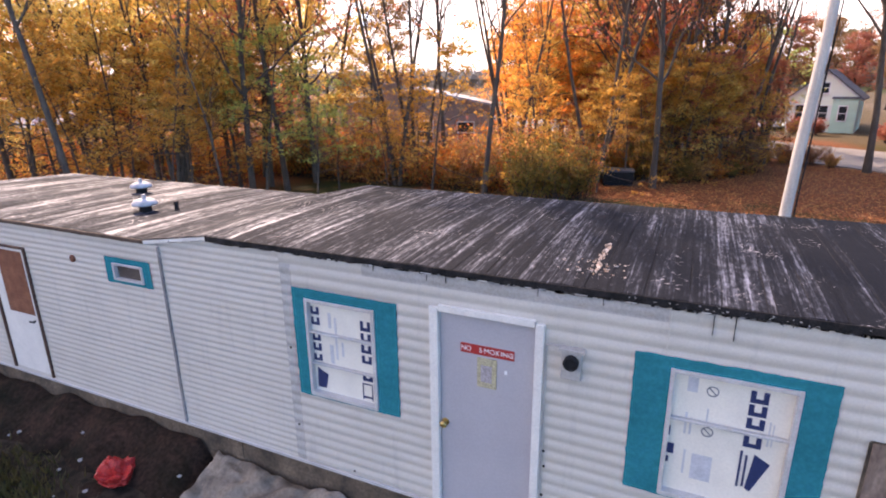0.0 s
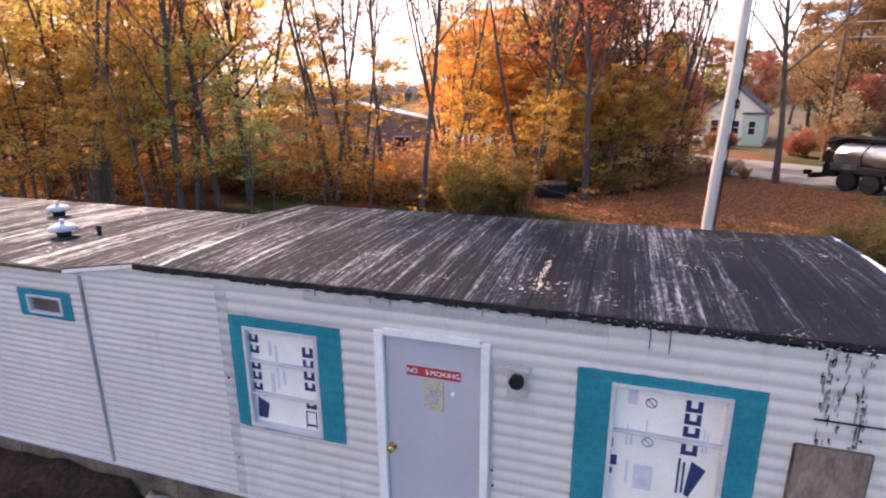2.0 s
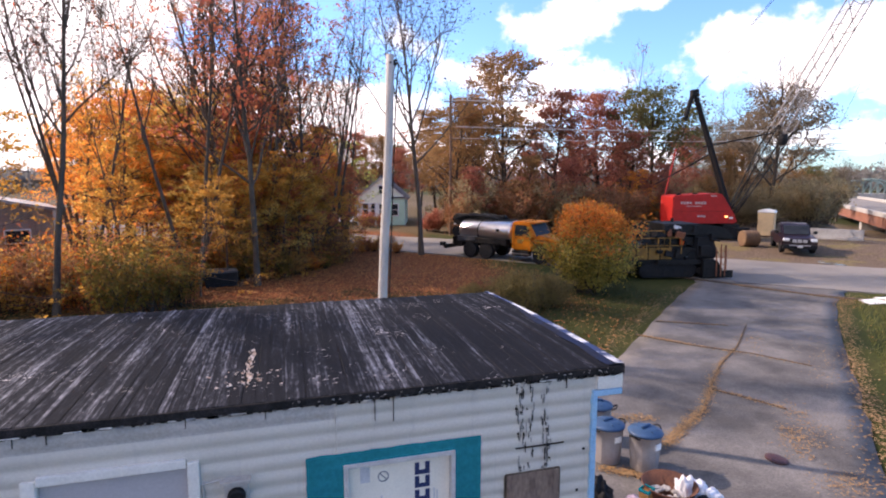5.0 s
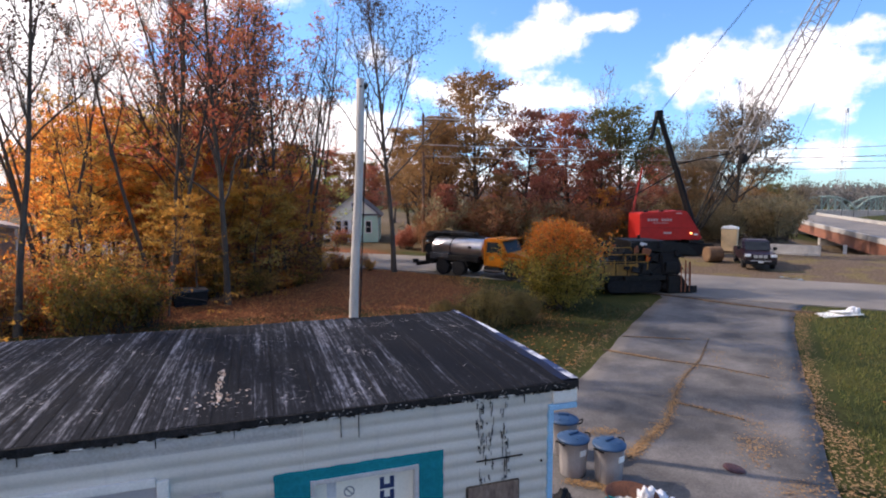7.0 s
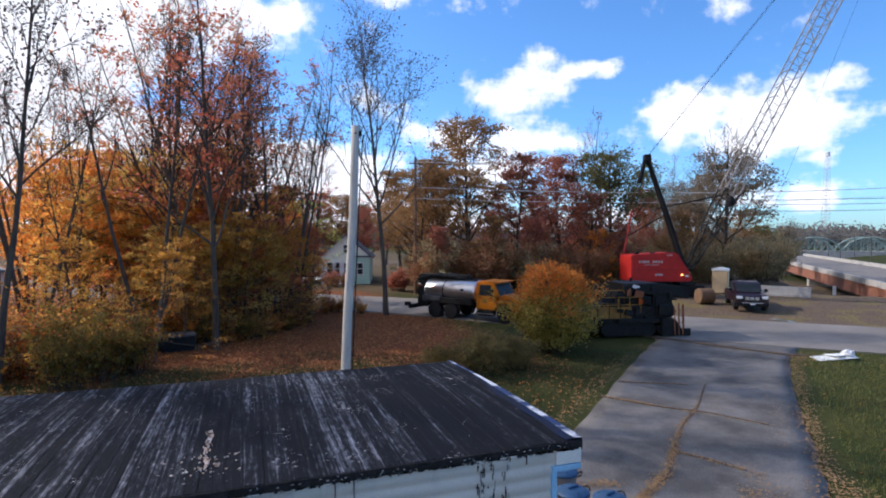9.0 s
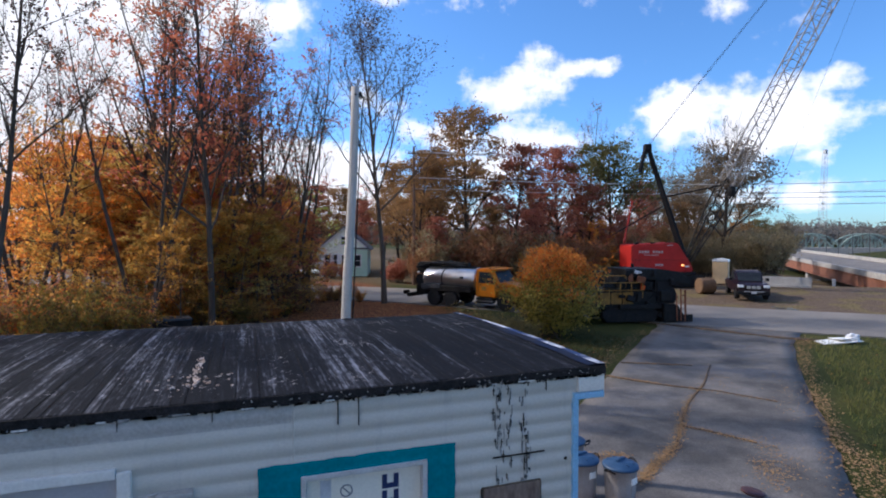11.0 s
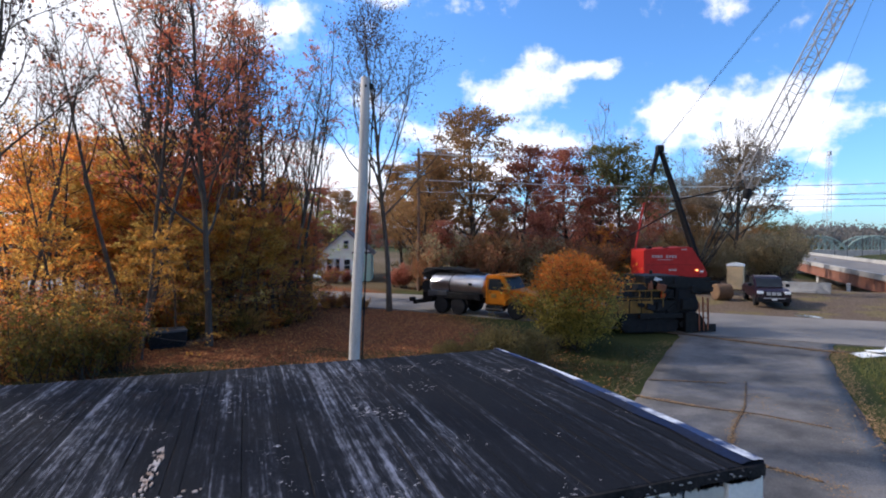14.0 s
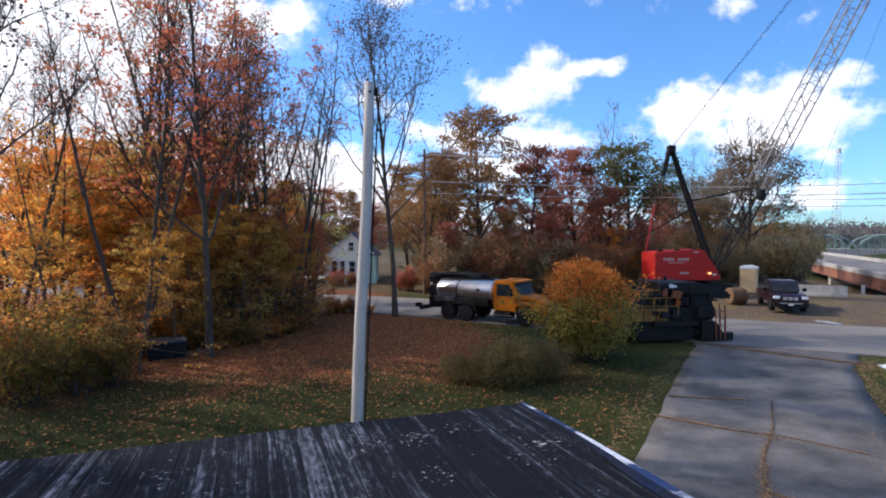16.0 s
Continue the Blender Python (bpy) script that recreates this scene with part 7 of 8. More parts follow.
for s in (-1, 1):
    part("side_window", prism(BM(), [(-0.65, 1.25), (0.95, 1.25), (0.45, 1.75), (-0.6, 1.77)], s * 0.845 - 0.008, s * 0.845 + 0.008), M["glass"], cb)
    part("headlight", box(BM(), 2.5, 2.63, s * 0.76 - 0.18, s * 0.76 + 0.18, 0.84, 1.02, 0.03), M["white"], t, "clear headlight")
    part("wing_mirror", box(BM(), 0.95, 1.1, s * 1.1 - 0.11, s * 1.1 + 0.11, 1.2, 1.4, 0.03), M["black"], t)
    for x in (-1.75, 1.75):
        wheel(t, x, s * 0.86, 0.4, 0.27)
for k in range(3):
    part("grille_bar", box(BM(), 2.6, 2.66, -0.42 + 0.29 * k, -0.18 + 0.29 * k, 0.76, 0.97, 0.02), M["chrome"], t)
part("grille", box(BM(), 2.58, 2.64, -0.5, 0.5, 0.7, 1.0, 0.02), M["black"], t)
part("bumper", box(BM(), 2.55, 2.75, -0.95, 0.95, 0.36, 0.62, 0.04), M["black"], t, "black bumper")
part("bumper_strip", box(BM(), 2.74, 2.77, -0.6, 0.6, 0.56, 0.62, 0.01), M["chrome"], t)
part("plate", box(BM(), 2.745, 2.765, -0.15, 0.15, 0.46, 0.58), M["white"], t)

# portable toilet, pipe, barriers
x, y = 40.0, 32.8
t = thing("portable_toilet", "tan plastic portable toilet with white roof", "portable toilet", x, y, ground_z(x, y), -52)
part("cabin", box(BM(), -0.6, 0.6, -0.6, 0.6, 0.08, 1.98, 0.04), M["tan"], t)
part("roof", prism(BM(), [(-0.66, 1.985), (0.66, 1.985), (0.6, 2.15), (0.0, 2.27), (-0.6, 2.15)], -0.66, 0.66, 0.03), M["white"], t, "domed white roof")
part("door", box(BM(), -0.42, 0.42, -0.63, -0.6, 0.15, 1.85, 0.01), M["tan"], t)
part("skid", box(box(BM(), -0.6, 0.6, -0.55, -0.4, 0.0, 0.08), -0.6, 0.6, 0.4, 0.55, 0.0, 0.08), M["dark_steel"], t)
x, y = 33.5, 28.0
t = thing("roller_drum", "large rusty brown steel drum lying on dirt", "drum", x, y, ground_z(x, y), 165)
part("drum_shell", lathe(BM(), [(0.0, -0.55), (0.5, -0.55), (0.56, -0.52), (0.58, -0.45), (0.58, 0.45), (0.56, 0.52), (0.5, 0.55), (0.0, 0.55)], 28, pose(0, 0, 0.58, 0, 90)), surf("rusty_pipe", (0.17, 0.095, 0.048), (0.11, 0.06, 0.032), 2, 30, 0.8, 0, 0.3), t)
barrier = thing("concrete_barrier", "pale grey concrete road barrier", "barrier", 43.1, 29.2, ground_z(43.1, 29.2), -53)
part("barrier_body", prism(BM(), [(-1.75, 0), (1.75, 0), (1.75, 0.82), (-1.75, 0.82)], -0.1, 0.1, 0.01), M["concrete"], barrier)
part("barrier_foot", prism(BM(), [(-1.75, 0), (1.75, 0), (1.7, 0.2), (-1.7, 0.2)], -0.28, 0.28, 0.02), M["concrete"], barrier)

# highway bridge beyond the dirt yard
ang = 46.6
t = thing("highway_bridge", "long highway bridge with brown girder and pale parapet", "bridge", 51.2, 25.0, 0.02, ang)
LEN = 110
part("deck", box(BM(), 0, LEN, -11, 0, -0.15, 0.05), M["road"], t, "grey road deck")
for k in range(8):
    a, b = LEN * k / 8, LEN * (k + 1) / 8 - 0.06
    for y in (-11.15, -0.25):
        part("parapet", box(BM(), a, b, y, y + 0.4, 0.05, 0.62, 0.03), M["concrete"], t, "pale concrete parapet")
    part("girder", box(box(box(BM(), a, b, 0.0, 0.06, -1.15, 0.05), a, b, -0.1, 0.2, -1.2, -1.15), a, b, -0.1, 0.18, 0.0, 0.05), M["girder"], t, "weathered red-brown steel girder")
for x in (14, 42, 70):
    part("pier", box(BM(), x, x + 1.4, -10.5, -0.4, -4.0, -1.2, 0.1), M["concrete"], t)
part("abutment", box(BM(), -3, 2.0, -11.2, -0.6, -4, -0.2), M["concrete"], t)
for k in range(9):
    lp = part("lamp_post", rod(BM(), (6 + k * 10, -11.4, 0.1), (6 + k * 10, -11.4, 5.2), 0.06, 0.04, 8), M["lattice"], t)
    part("lamp_arm", rod(BM(), (6 + k * 10, -11.4, 5.2), (6 + k * 10, -10.2, 5.5), 0.04, n=6), M["lattice"], lp)
part("guide_post", box(BM(), 18.5, 18.8, 1.0, 1.3, -2.9, -0.75), M["white"], t)


x, y = E15(1545, 165)
t = thing("truss_bridge", "distant green steel arch truss bridge in haze-paled colour", "bridge", x, y, 0.0, -40)
for k in range(3):
    for yy in (-4, 4):
        V, F = [], []
        top = [Vector((-21 + 14 * k + 14 * j / 8, yy, 0.8 + 3.9 * math.sin(math.pi * j / 8) ** 0.6)) for j in range(9)]
        ring_tube(V, F, top, [0.3] * 9, 5)
        raw("top_chord", V, F, M["hazy_green_steel"], t)
        for j in range(9):
            V, F = [], []
            ring_tube(V, F, [Vector((top[j].x, yy, 0.55)), top[j] + Vector((0, 0, 0.05))], [0.16] * 2, 4)
            raw("hanger", V, F, M["hazy_green_steel"], t)
            if j < 8:
                V, F = [], []
                ring_tube(V, F, [Vector((top[j].x, yy, 0.58)), top[j + 1]], [0.12] * 2, 4)
                raw("diagonal", V, F, M["hazy_green_steel"], t)
part("deck", box(BM(), -22, 22, -4, 4, -1.5, 0.6), M["concrete"], t)
x, y = E15(1466, 260)
t = thing("lattice_tower", "distant slender steel lattice tower", "tower", x, y, G)
lattice(t, (0, 0, 0), (1.5, 0, 44), 2.9, 1.4, 30, 0.075, "tower_grey", "tower_section")
part("tower_head", box(BM(), 0.8, 2.2, -0.7, 0.7, 43.6, 45.6, 0.1), M["tower_grey"], t)

# utility line along the road
x0, y0 = 16.0, 44.0
t = thing("utility_pole", "slim brown wooden utility pole with crossarm", "pole", x0, y0, ground_z(x0, y0))
part("shaft", rod(BM(), (0, 0, -0.3), (0, 0, 12.4), 0.15, 0.1, 10), M["brown_pole"], t)
part("crossarm", box(BM(), -0.6, 0.6, -0.05, 0.05, 11.72, 11.82, 0.01), M["brown_pole"], t)
for x in (-0.5, 0.0, 0.5):
    part("insulator", lathe(BM(), [(0.03, 11.84), (0.06, 11.9), (0.03, 11.97), (0, 11.98)], 8, Matrix.Translation((x, 0, 0))), M["concrete"], t)


def cable(a, b, sag, r, label, mat="lattice"):
    a, b = Vector(a), Vector(b)
    pts = [a.lerp(b, k / 24) - Vector((0, 0, sag * 4 * (k / 24) * (1 - k / 24))) for k in range(25)]
    V, F = [], []
    ring_tube(V, F, pts, [r] * 25, 5)
    tagged(raw("overhead_cable", V, F, M[mat], None), label, "cable", group="overhead cables")


for x in (-0.5, 0.0, 0.5):
    cable((x0 + x, y0, 11.5), (x0 + 32, y0 + 14, 15.5 + x * 0.8), 0.5, 0.03, "overhead power cable on utility poles, coloured pale as sunlit", "cable_sunlit")
for z, r in ((9.2, 0.042), (8.2, 0.024)):
    cable((x0, y0, z), (88, 38, z + 2.4), 0.9, r, "overhead telephone cable along the road, coloured pale as sunlit", "cable_sunlit")
for z in (8.6, 9.4, 10.0):
    cable((36, 60, z), (110, 24, z + 1.2), 1.2, 0.03, "dark overhead cable above the yard", "dark_steel")
cable((x0, y0, 9.0), (-45, 95, 9.5), 1.0, 0.025, "overhead cable following the road through trees", "dark_steel")


# houses
def gable_house(name, label, x, y, rz, W, D, eave, peak, wall, side, roofm, windows, chimney=None, porch=False):
    h = thing(name, label, "house", x, y, ground_z(x, y), rz)
    part("wall", prism(BM(), [(-W / 2, 0), (W / 2, 0), (W / 2, eave), (0, peak), (-W / 2, eave)], 0, 0.15), M[wall], h)
    part("wall", prism(BM(), [(-W / 2, 0), (W / 2, 0), (W / 2, eave), (0, peak), (-W / 2, eave)], D - 0.15, D), M[wall], h)
    for s in (-1, 1):
        part("wall", box(BM(), min(s * W / 2, s * (W / 2 - 0.15)), max(s * W / 2, s * (W / 2 - 0.15)), 0.15, D - 0.15, 0, eave), M[side], h)
        e = 0.35
        part("roof", prism(BM(), sorted_roof(s, W, eave, peak, e), -0.3, D + 0.3), M[roofm], h, "dark shingle roof slope" if roofm == "shingle" else "")
        part("corner_board", box(BM(), s * W / 2 - 0.07, s * W / 2 + 0.07, -0.03, 0.1, 0, eave), M["white"], h)
    for wx, wz, ww, wh in windows:
        w = part("window", box(BM(), wx - ww / 2 - 0.08, wx + ww / 2 + 0.08, -0.04, 0.02, wz - 0.08, wz + wh + 0.08, 0.01), M["white"], h, "white framed window")
        part("pane", box(BM(), wx - ww / 2, wx + ww / 2, -0.05, -0.02, wz, wz + wh), M["glass"], w)
        if porch and wz < 2:
            part("shutter", box(BM(), wx + ww / 2 + 0.1, wx + ww / 2 + 0.38, -0.05, 0.0, wz - 0.08, wz + wh + 0.08, 0.01), M["white"], w)
        part("sill", box(BM(), wx - ww / 2 - 0.1, wx + ww / 2 + 0.1, -0.1, 0, wz - 0.12, wz - 0.06), M["white"], w)
        part("sash_bar", box(BM(), wx - ww / 2, wx + ww / 2, -0.06, -0.02, wz + wh / 2 - 0.03, wz + wh / 2 + 0.03), M["white"], w)
    if chimney:
        cx, cy, ct = chimney
        part("chimney", box(box(BM(), cx - 0.45, cx + 0.45, cy - 0.45, cy + 0.45, 0, ct, 0.02), cx - 0.52, cx + 0.52, cy - 0.52, cy + 0.52, ct - 0.25, ct - 0.05, 0.02), M["brownwall"], h, "grey-brown block chimney")
    if porch:
        by = part("bay", box(BM(), 0.75, W / 2 + 0.02, -0.45, -0.06, 0.0, 2.95, 0.02), M[side], h, "mint-painted front bay")
        part("bay_roof", prism(BM(), [(0.6, 2.95), (W / 2 + 0.15, 2.95), (W / 2 + 0.05, 3.12), (0.7, 3.12)], -0.55, -0.04), M[roofm], by)
        wb = part("window", box(BM(), 1.2, 1.95, -0.5, -0.44, 1.0, 2.4, 0.01), M["white"], h, "white framed window")
        part("pane", box(BM(), 1.3, 1.85, -0.52, -0.48, 1.1, 2.3), M["glass"], wb)
        part("sash_bar", box(BM(), 1.3, 1.85, -0.53, -0.49, 1.67, 1.73), M["white"], wb)
        for s in (-1, 1):
            part("rake_board", prism(BM(), [(0, peak - 0.2), (s * (W / 2 + 0.3), eave - 0.42), (s * (W / 2 + 0.3), eave - 0.22), (0, peak)], -0.1, -0.02), M["white"], h, "white rake board")
        po = part("porch", box(BM(), -W / 2 - 3, -W / 2, 0.5, 4.5, 0.3, 0.45), M["white"], h, "white railed side porch")
        for k in range(7):
            part("baluster", box(BM(), -W / 2 - 3 + 0.48 * k, -W / 2 - 2.92 + 0.48 * k, 0.5, 0.58, 0.45, 1.35), M["white"], po)
        part("rail", box(BM(), -W / 2 - 3, -W / 2, 0.48, 0.6, 1.35, 1.43), M["white"], po)
    return h


def sorted_roof(s, W, eave, peak, e):
    sl = (peak - eave) / (W / 2)
    return [(0, peak + 0.02), (s * (W / 2 + e), eave - e * sl + 0.02), (s * (W / 2 + e), eave - e * sl + 0.16), (0, peak + 0.18)]


x, y = E15(613, 58.5)
gable_house("cottage", "small white and mint clapboard cottage with gable", x, y, -15, 5.2, 6.5, 3.1, 5.3, "pale_clap", "mint", "shingle", [(-1.75, 1.1, 0.6, 1.25), (-1.0, 1.1, 0.6, 1.25), (0.1, 1.1, 0.6, 1.2), (0, 3.45, 0.5, 0.85)], None, True)
x, y = E0(740, 36.5)
gable_house("bungalow", "low brown weathered house behind the trees", x, y, 24, 9.7, 9, 3.3, 4.3, "brownwall", "brownwall", "oldroof", [(-3.4, 1.2, 1.2, 1.2), (0.6, 1.2, 0.9, 1.2), (3.2, 1.0, 1.0, 1.3)], (-1.5, -0.5, 4.8))
x, y = E0(205, 39)
gable_house("garage", "low grey-brown building with pale metal roof", x, y, 75, 6.5, 8, 2.2, 3.9, "brownwall", "brownwall", "oldroof", [(0, 1.1, 1.0, 1.0)])

# puddle by the far road edge
V, F = [], []
for a in range(20):
    r = 1 + 0.35 * noise.noise(Vector((math.cos(a * 0.314) * 2, math.sin(a * 0.314) * 2, 6)))
    V.append((32.45 + 0.34 * r * math.cos(a * 0.314), 20.9 + 0.85 * r * math.sin(a * 0.314), G + 0.075))
tagged(raw("puddle", V + [(x, y, z - 0.06) for x, y, z in V], [tuple(range(20))] + [(i, i + 20, (i + 1) % 20 + 20, (i + 1) % 20) for i in range(20)], surf("puddle_water", (0.1, 0.1, 0.1), (0.14, 0.14, 0.14), 3, 20, 0.06, 0, 0.02, grain=0.05, spec=0.6)), "small bright puddle on the dirt verge", "puddle", kind="structure")

# ---- things round the trailer ----
DZ = G + 0.04
can = thing("trash_can", "grey plastic trash can with blue lid on asphalt", "trash can", 7.38, 3.83, DZ, 20, group="trash cans")
part("bin", lathe(BM(), [(0.218, 0.0), (0.226, 0.015), (0.242, 0.35), (0.262, 0.62), (0.275, 0.625), (0.275, 0.65), (0.25, 0.65), (0.2, 0.05), (0, 0.04)], 28), M["can_grey"], can, "", True)
lid = part("lid", lathe(BM(), [(0.287, 0.635), (0.292, 0.655), (0.285, 0.675), (0.25, 0.685), (0.2, 0.715), (0.1, 0.735), (0, 0.74)], 28), M["can_blue"], can, "domed blue plastic lid", True)
part("lid_grip", box(BM(), -0.11, 0.11, -0.025, 0.025, 0.725, 0.775, 0.015), M["can_blue"], lid)
for k in range(14):
    a = 2 * math.pi * k / 14
    part("rib", rod(BM(), (0.227 * math.cos(a), 0.227 * math.sin(a), 0.03), (0.259 * math.cos(a), 0.259 * math.sin(a), 0.6), 0.0045, n=5), M["can_grey"], can)
for a in (-0.075, 0.075):
    part("lid_ridge", box(BM(), a - 0.008, a + 0.008, -0.2, 0.2, 0.69, 0.728, 0.005), M["can_blue"], lid)
for s in (-1, 1):
    V, F = [], []
    ring_tube(V, F, [Vector((s * (0.26 + d), y, z)) for d, y, z in ((0, -0.07, 0.6), (0.08, -0.075, 0.64), (0.1, -0.03, 0.67), (0.1, 0.03, 0.67), (0.08, 0.075, 0.64), (0, 0.07, 0.6))], [0.014] * 6, 6)
    raw("handle", V, F, M["black"], can)
part("sticker", box(BM(), -0.07, 0.07, -0.262, -0.235, 0.42, 0.52, 0.004), M["white"], can)
copy_thing(can, pose(6.92, 4.25, DZ, 0, 0, 12))
copy_thing(can, pose(7.2, 5.05, DZ, 0, 0, 150))

x, y = 7.12, 2.86
t = thing("fire_bowl", "rusty round metal bowl heaped with rubbish", "bowl", x, y, DZ)
part("bowl_shell", lathe(BM(), [(0.12, 0.0), (0.3, 0.1), (0.4, 0.28), (0.415, 0.3), (0.4, 0.305), (0.28, 0.13), (0, 0.06)], 26), surf("dark_rusty_bowl", (0.09, 0.035, 0.022), (0.16, 0.065, 0.035), 6, 50, 0.8, 0, 0.3), t, "", True)


M["pale_litter"] = surf("pale_litter", (0.42, 0.4, 0.38), (0.28, 0.26, 0.24), 20, 60, 0.8)


def crumple(seed, r, h, m):
    bm = BM()
    bmesh.ops.create_icosphere(bm, subdivisions=4, radius=1)
    off = Vector((seed * 3.1, seed * 1.7, 0))
    for v in bm.verts:
        k = 1 + 0.34 * noise.noise(v.co * 2.0 + off) - 0.22 * abs(noise.noise(v.co * 4 + off)) + 0.09 * noise.noise(v.co * 9 + off)
        v.co = Vector((v.co.x * r * k, v.co.y * r * k, max(0.0, (v.co.z * 0.5 + 0.42) * h * k)))
    bmesh.ops.transform(bm, matrix=m, verts=bm.verts[:])
    return bm


for k, (x, y, r, h, mt, lab) in enumerate((
        (7.58, 2.84, 0.2, 0.3, "white_bag", "crumpled white plastic bag of rubbish"), (7.36, 2.82, 0.13, 0.42, "white_bag", "crumpled white plastic bag of rubbish"), (7.74, 2.68, 0.17, 0.22, "white_bag", "crumpled white plastic bag of rubbish"),
        (5.98, 3.0, 0.22, 0.5, "black", "shiny black plastic rubbish bag"), (7.4, 2.35, 0.28, 0.26, "black", "shiny black plastic rubbish bag"))):
    o = part("rubbish_bag", crumple(k + 2, r, h, pose(x, y, DZ)), M[mt], smooth=True)
    tagged(o, lab, "bag", group="rubbish by the trash cans")
tagged(part("cloth_bundle", crumple(9, 0.3, 0.26, pose(6.38, 2.62, DZ)), surf("mauve_cloth", (0.4, 0.3, 0.36), (0.3, 0.23, 0.28), 5, 40, 0.9)), "mauve cloth bundle lying among rubbish", "cloth")
t = thing("carton", "small wooden carton with teal rim", "carton", 6.72, 2.86, DZ, 25)
t.scale = (0.75, 0.75, 0.85)
part("carton_box", box(BM(), -0.12, 0.12, -0.1, 0.1, 0, 0.3, 0.008), surf("amber_card", (0.4, 0.2, 0.06), (0.3, 0.14, 0.05), 6, 40, 0.7), t)
part("carton_rim", box(box(box(box(BM(), -0.13, 0.13, -0.11, -0.085, 0.28, 0.335, 0.006), -0.13, 0.13, 0.085, 0.11, 0.28, 0.335, 0.006), -0.13, -0.105, -0.085, 0.085, 0.28, 0.335, 0.006), 0.105, 0.13, -0.085, 0.085, 0.28, 0.335, 0.006), M["teal"], t)
for k in range(7):
    a = k * 0.9
    tagged(part("paper_scrap", crumple(60 + k, 0.05 + 0.02 * (k % 3), 0.06, pose(7.05 + 0.16 * math.cos(a), 2.84 + 0.16 * math.sin(a), DZ + 0.13)), M["pale_litter"], smooth=True), "pale crumpled packaging in the metal bowl", "litter", group="rubbish by the trash cans")
t = thing("drain_cover", "round brown metal cover lying on asphalt", "cover", 9.8, 3.43, DZ)
part("cover_plate", lathe(BM(), [(0.27, 0.0), (0.27, 0.02), (0.2, 0.035), (0.0, 0.045)], 22, Matrix.Diagonal((0.6, 0.75, 1, 1))), surf("dark_cover", (0.06, 0.025, 0.025), (0.1, 0.045, 0.04), 5, 40, 0.5, 0.3), t)

# white boards and a bag dumped on the grass by the road
t = thing("white_board", "white foam boards dumped on the grass", "board", 24.9, 12.3, ground_z(24.9, 12.3) + 0.02, -18)
part("board", box(BM(), -0.95, 0.7, -0.35, 0.3, 0.03, 0.06, 0.01, pose(0, 0, 0.03, 3, -4, 0)), M["white"], t)
part("board", box(BM(), -0.3, 0.8, -0.25, 0.35, 0.09, 0.12, 0.01, pose(0, 0, 0.05, -4, 3, 20)), M["white"], t)
tagged(part("rubbish_bag", crumple(14, 0.24, 0.32, pose(25.3, 12.1, ground_z(25.4, 12.1) + 0.12)), M["white_bag"]), "white plastic bag on dumped boards", "bag")

# crate at the wood's edge
x, y = -1.35, 23.5
t = thing("utility_trailer", "dark low box trailer with grey cover", "trailer", x, y, ground_z(x, y), 12)
t.scale = (0.95, 0.95, 0.85)
part("trailer_box", box(BM(), -0.75, 0.75, -0.5, 0.5, 0.25, 0.78, 0.03), M["dark_steel"], t)
part("cover", prism(BM(), [(-0.8, 0.785), (0.8, 0.785), (0.76, 0.87), (-0.7, 0.92)], -0.55, 0.55, 0.02), M["lattice"], t, "dull grey cover")
part("skirt", box(BM(), -0.7, 0.7, -0.45, 0.45, 0.0, 0.25), M["black"], t)

# soil bank, tarp and litter before the foundation
def mound(name, x0, x1, y0, y1, fn, material, label, category):
    V, F = [], []
    nx, ny = 70, 28
    for j in range(ny + 1):
        for i in range(nx + 1):
            x, y = x0 + (x1 - x0) * i / nx, y0 + (y1 - y0) * j / ny
            e = min(i, nx - i, 4) / 4 * min(j, 4) / 4
            V.append((x, y, ground_z(x, y) - 0.02 + e * max(0.0, fn(x, y))))
    w = nx + 1
    F = [(j * w + i, j * w + i + 1, (j + 1) * w + i + 1, (j + 1) * w + i) for j in range(ny) for i in range(nx)]
    return tagged(raw(name, V, F, material, smooth=True), label, category)


mound("soil_bank", -8.0, -2.8, -1.0, -0.02, lambda x, y: 0.42 * smooth01(-0.75, -0.05, y) + 0.12 * noise.noise(Vector((x * 2.1, y * 2.5, 0))), M["dark_soil"], "dark brown soil banked against the foundation", "soil")
def folds(x, y, k):
    w = 0.8 * noise.noise(Vector((x * 0.9, y * 2.3, k)))
    return 0.17 * abs(noise.noise(Vector((x * 1.5 + w, y * 2.6 + x * 0.7, k + 3)))) + 0.08 * abs(noise.noise(Vector((x * 4.1 - y * 2, y * 4.6 + w, k + 7)))) + 0.025 * noise.noise(Vector((x * 12, y * 12, k)))


mound("tarp", -2.95, -0.3, -1.1, -0.04, lambda x, y: 0.28 * smooth01(-0.95, -0.1, y) + folds(x, y, 1), M["tarp"], "crumpled grey-brown tarp draped against the foundation", "tarp")
mound("tarp", -0.5, 3.9, -1.0, -0.04, lambda x, y: 0.25 * smooth01(-0.95, -0.1, y) + 0.8 * folds(x, y, 5), M["tarp"], "crumpled grey-brown tarp draped against the foundation", "tarp")
tagged(part("plastic_bucket", crumple(21, 0.2, 0.3, pose(-3.85, -0.62, ground_z(-3.85, -0.62))), surf("red_plastic", (0.55, 0.03, 0.025), (0.42, 0.025, 0.02), 4, 40, 0.45)), "crushed red plastic tub on dark soil", "tub")
R = random.Random(8)
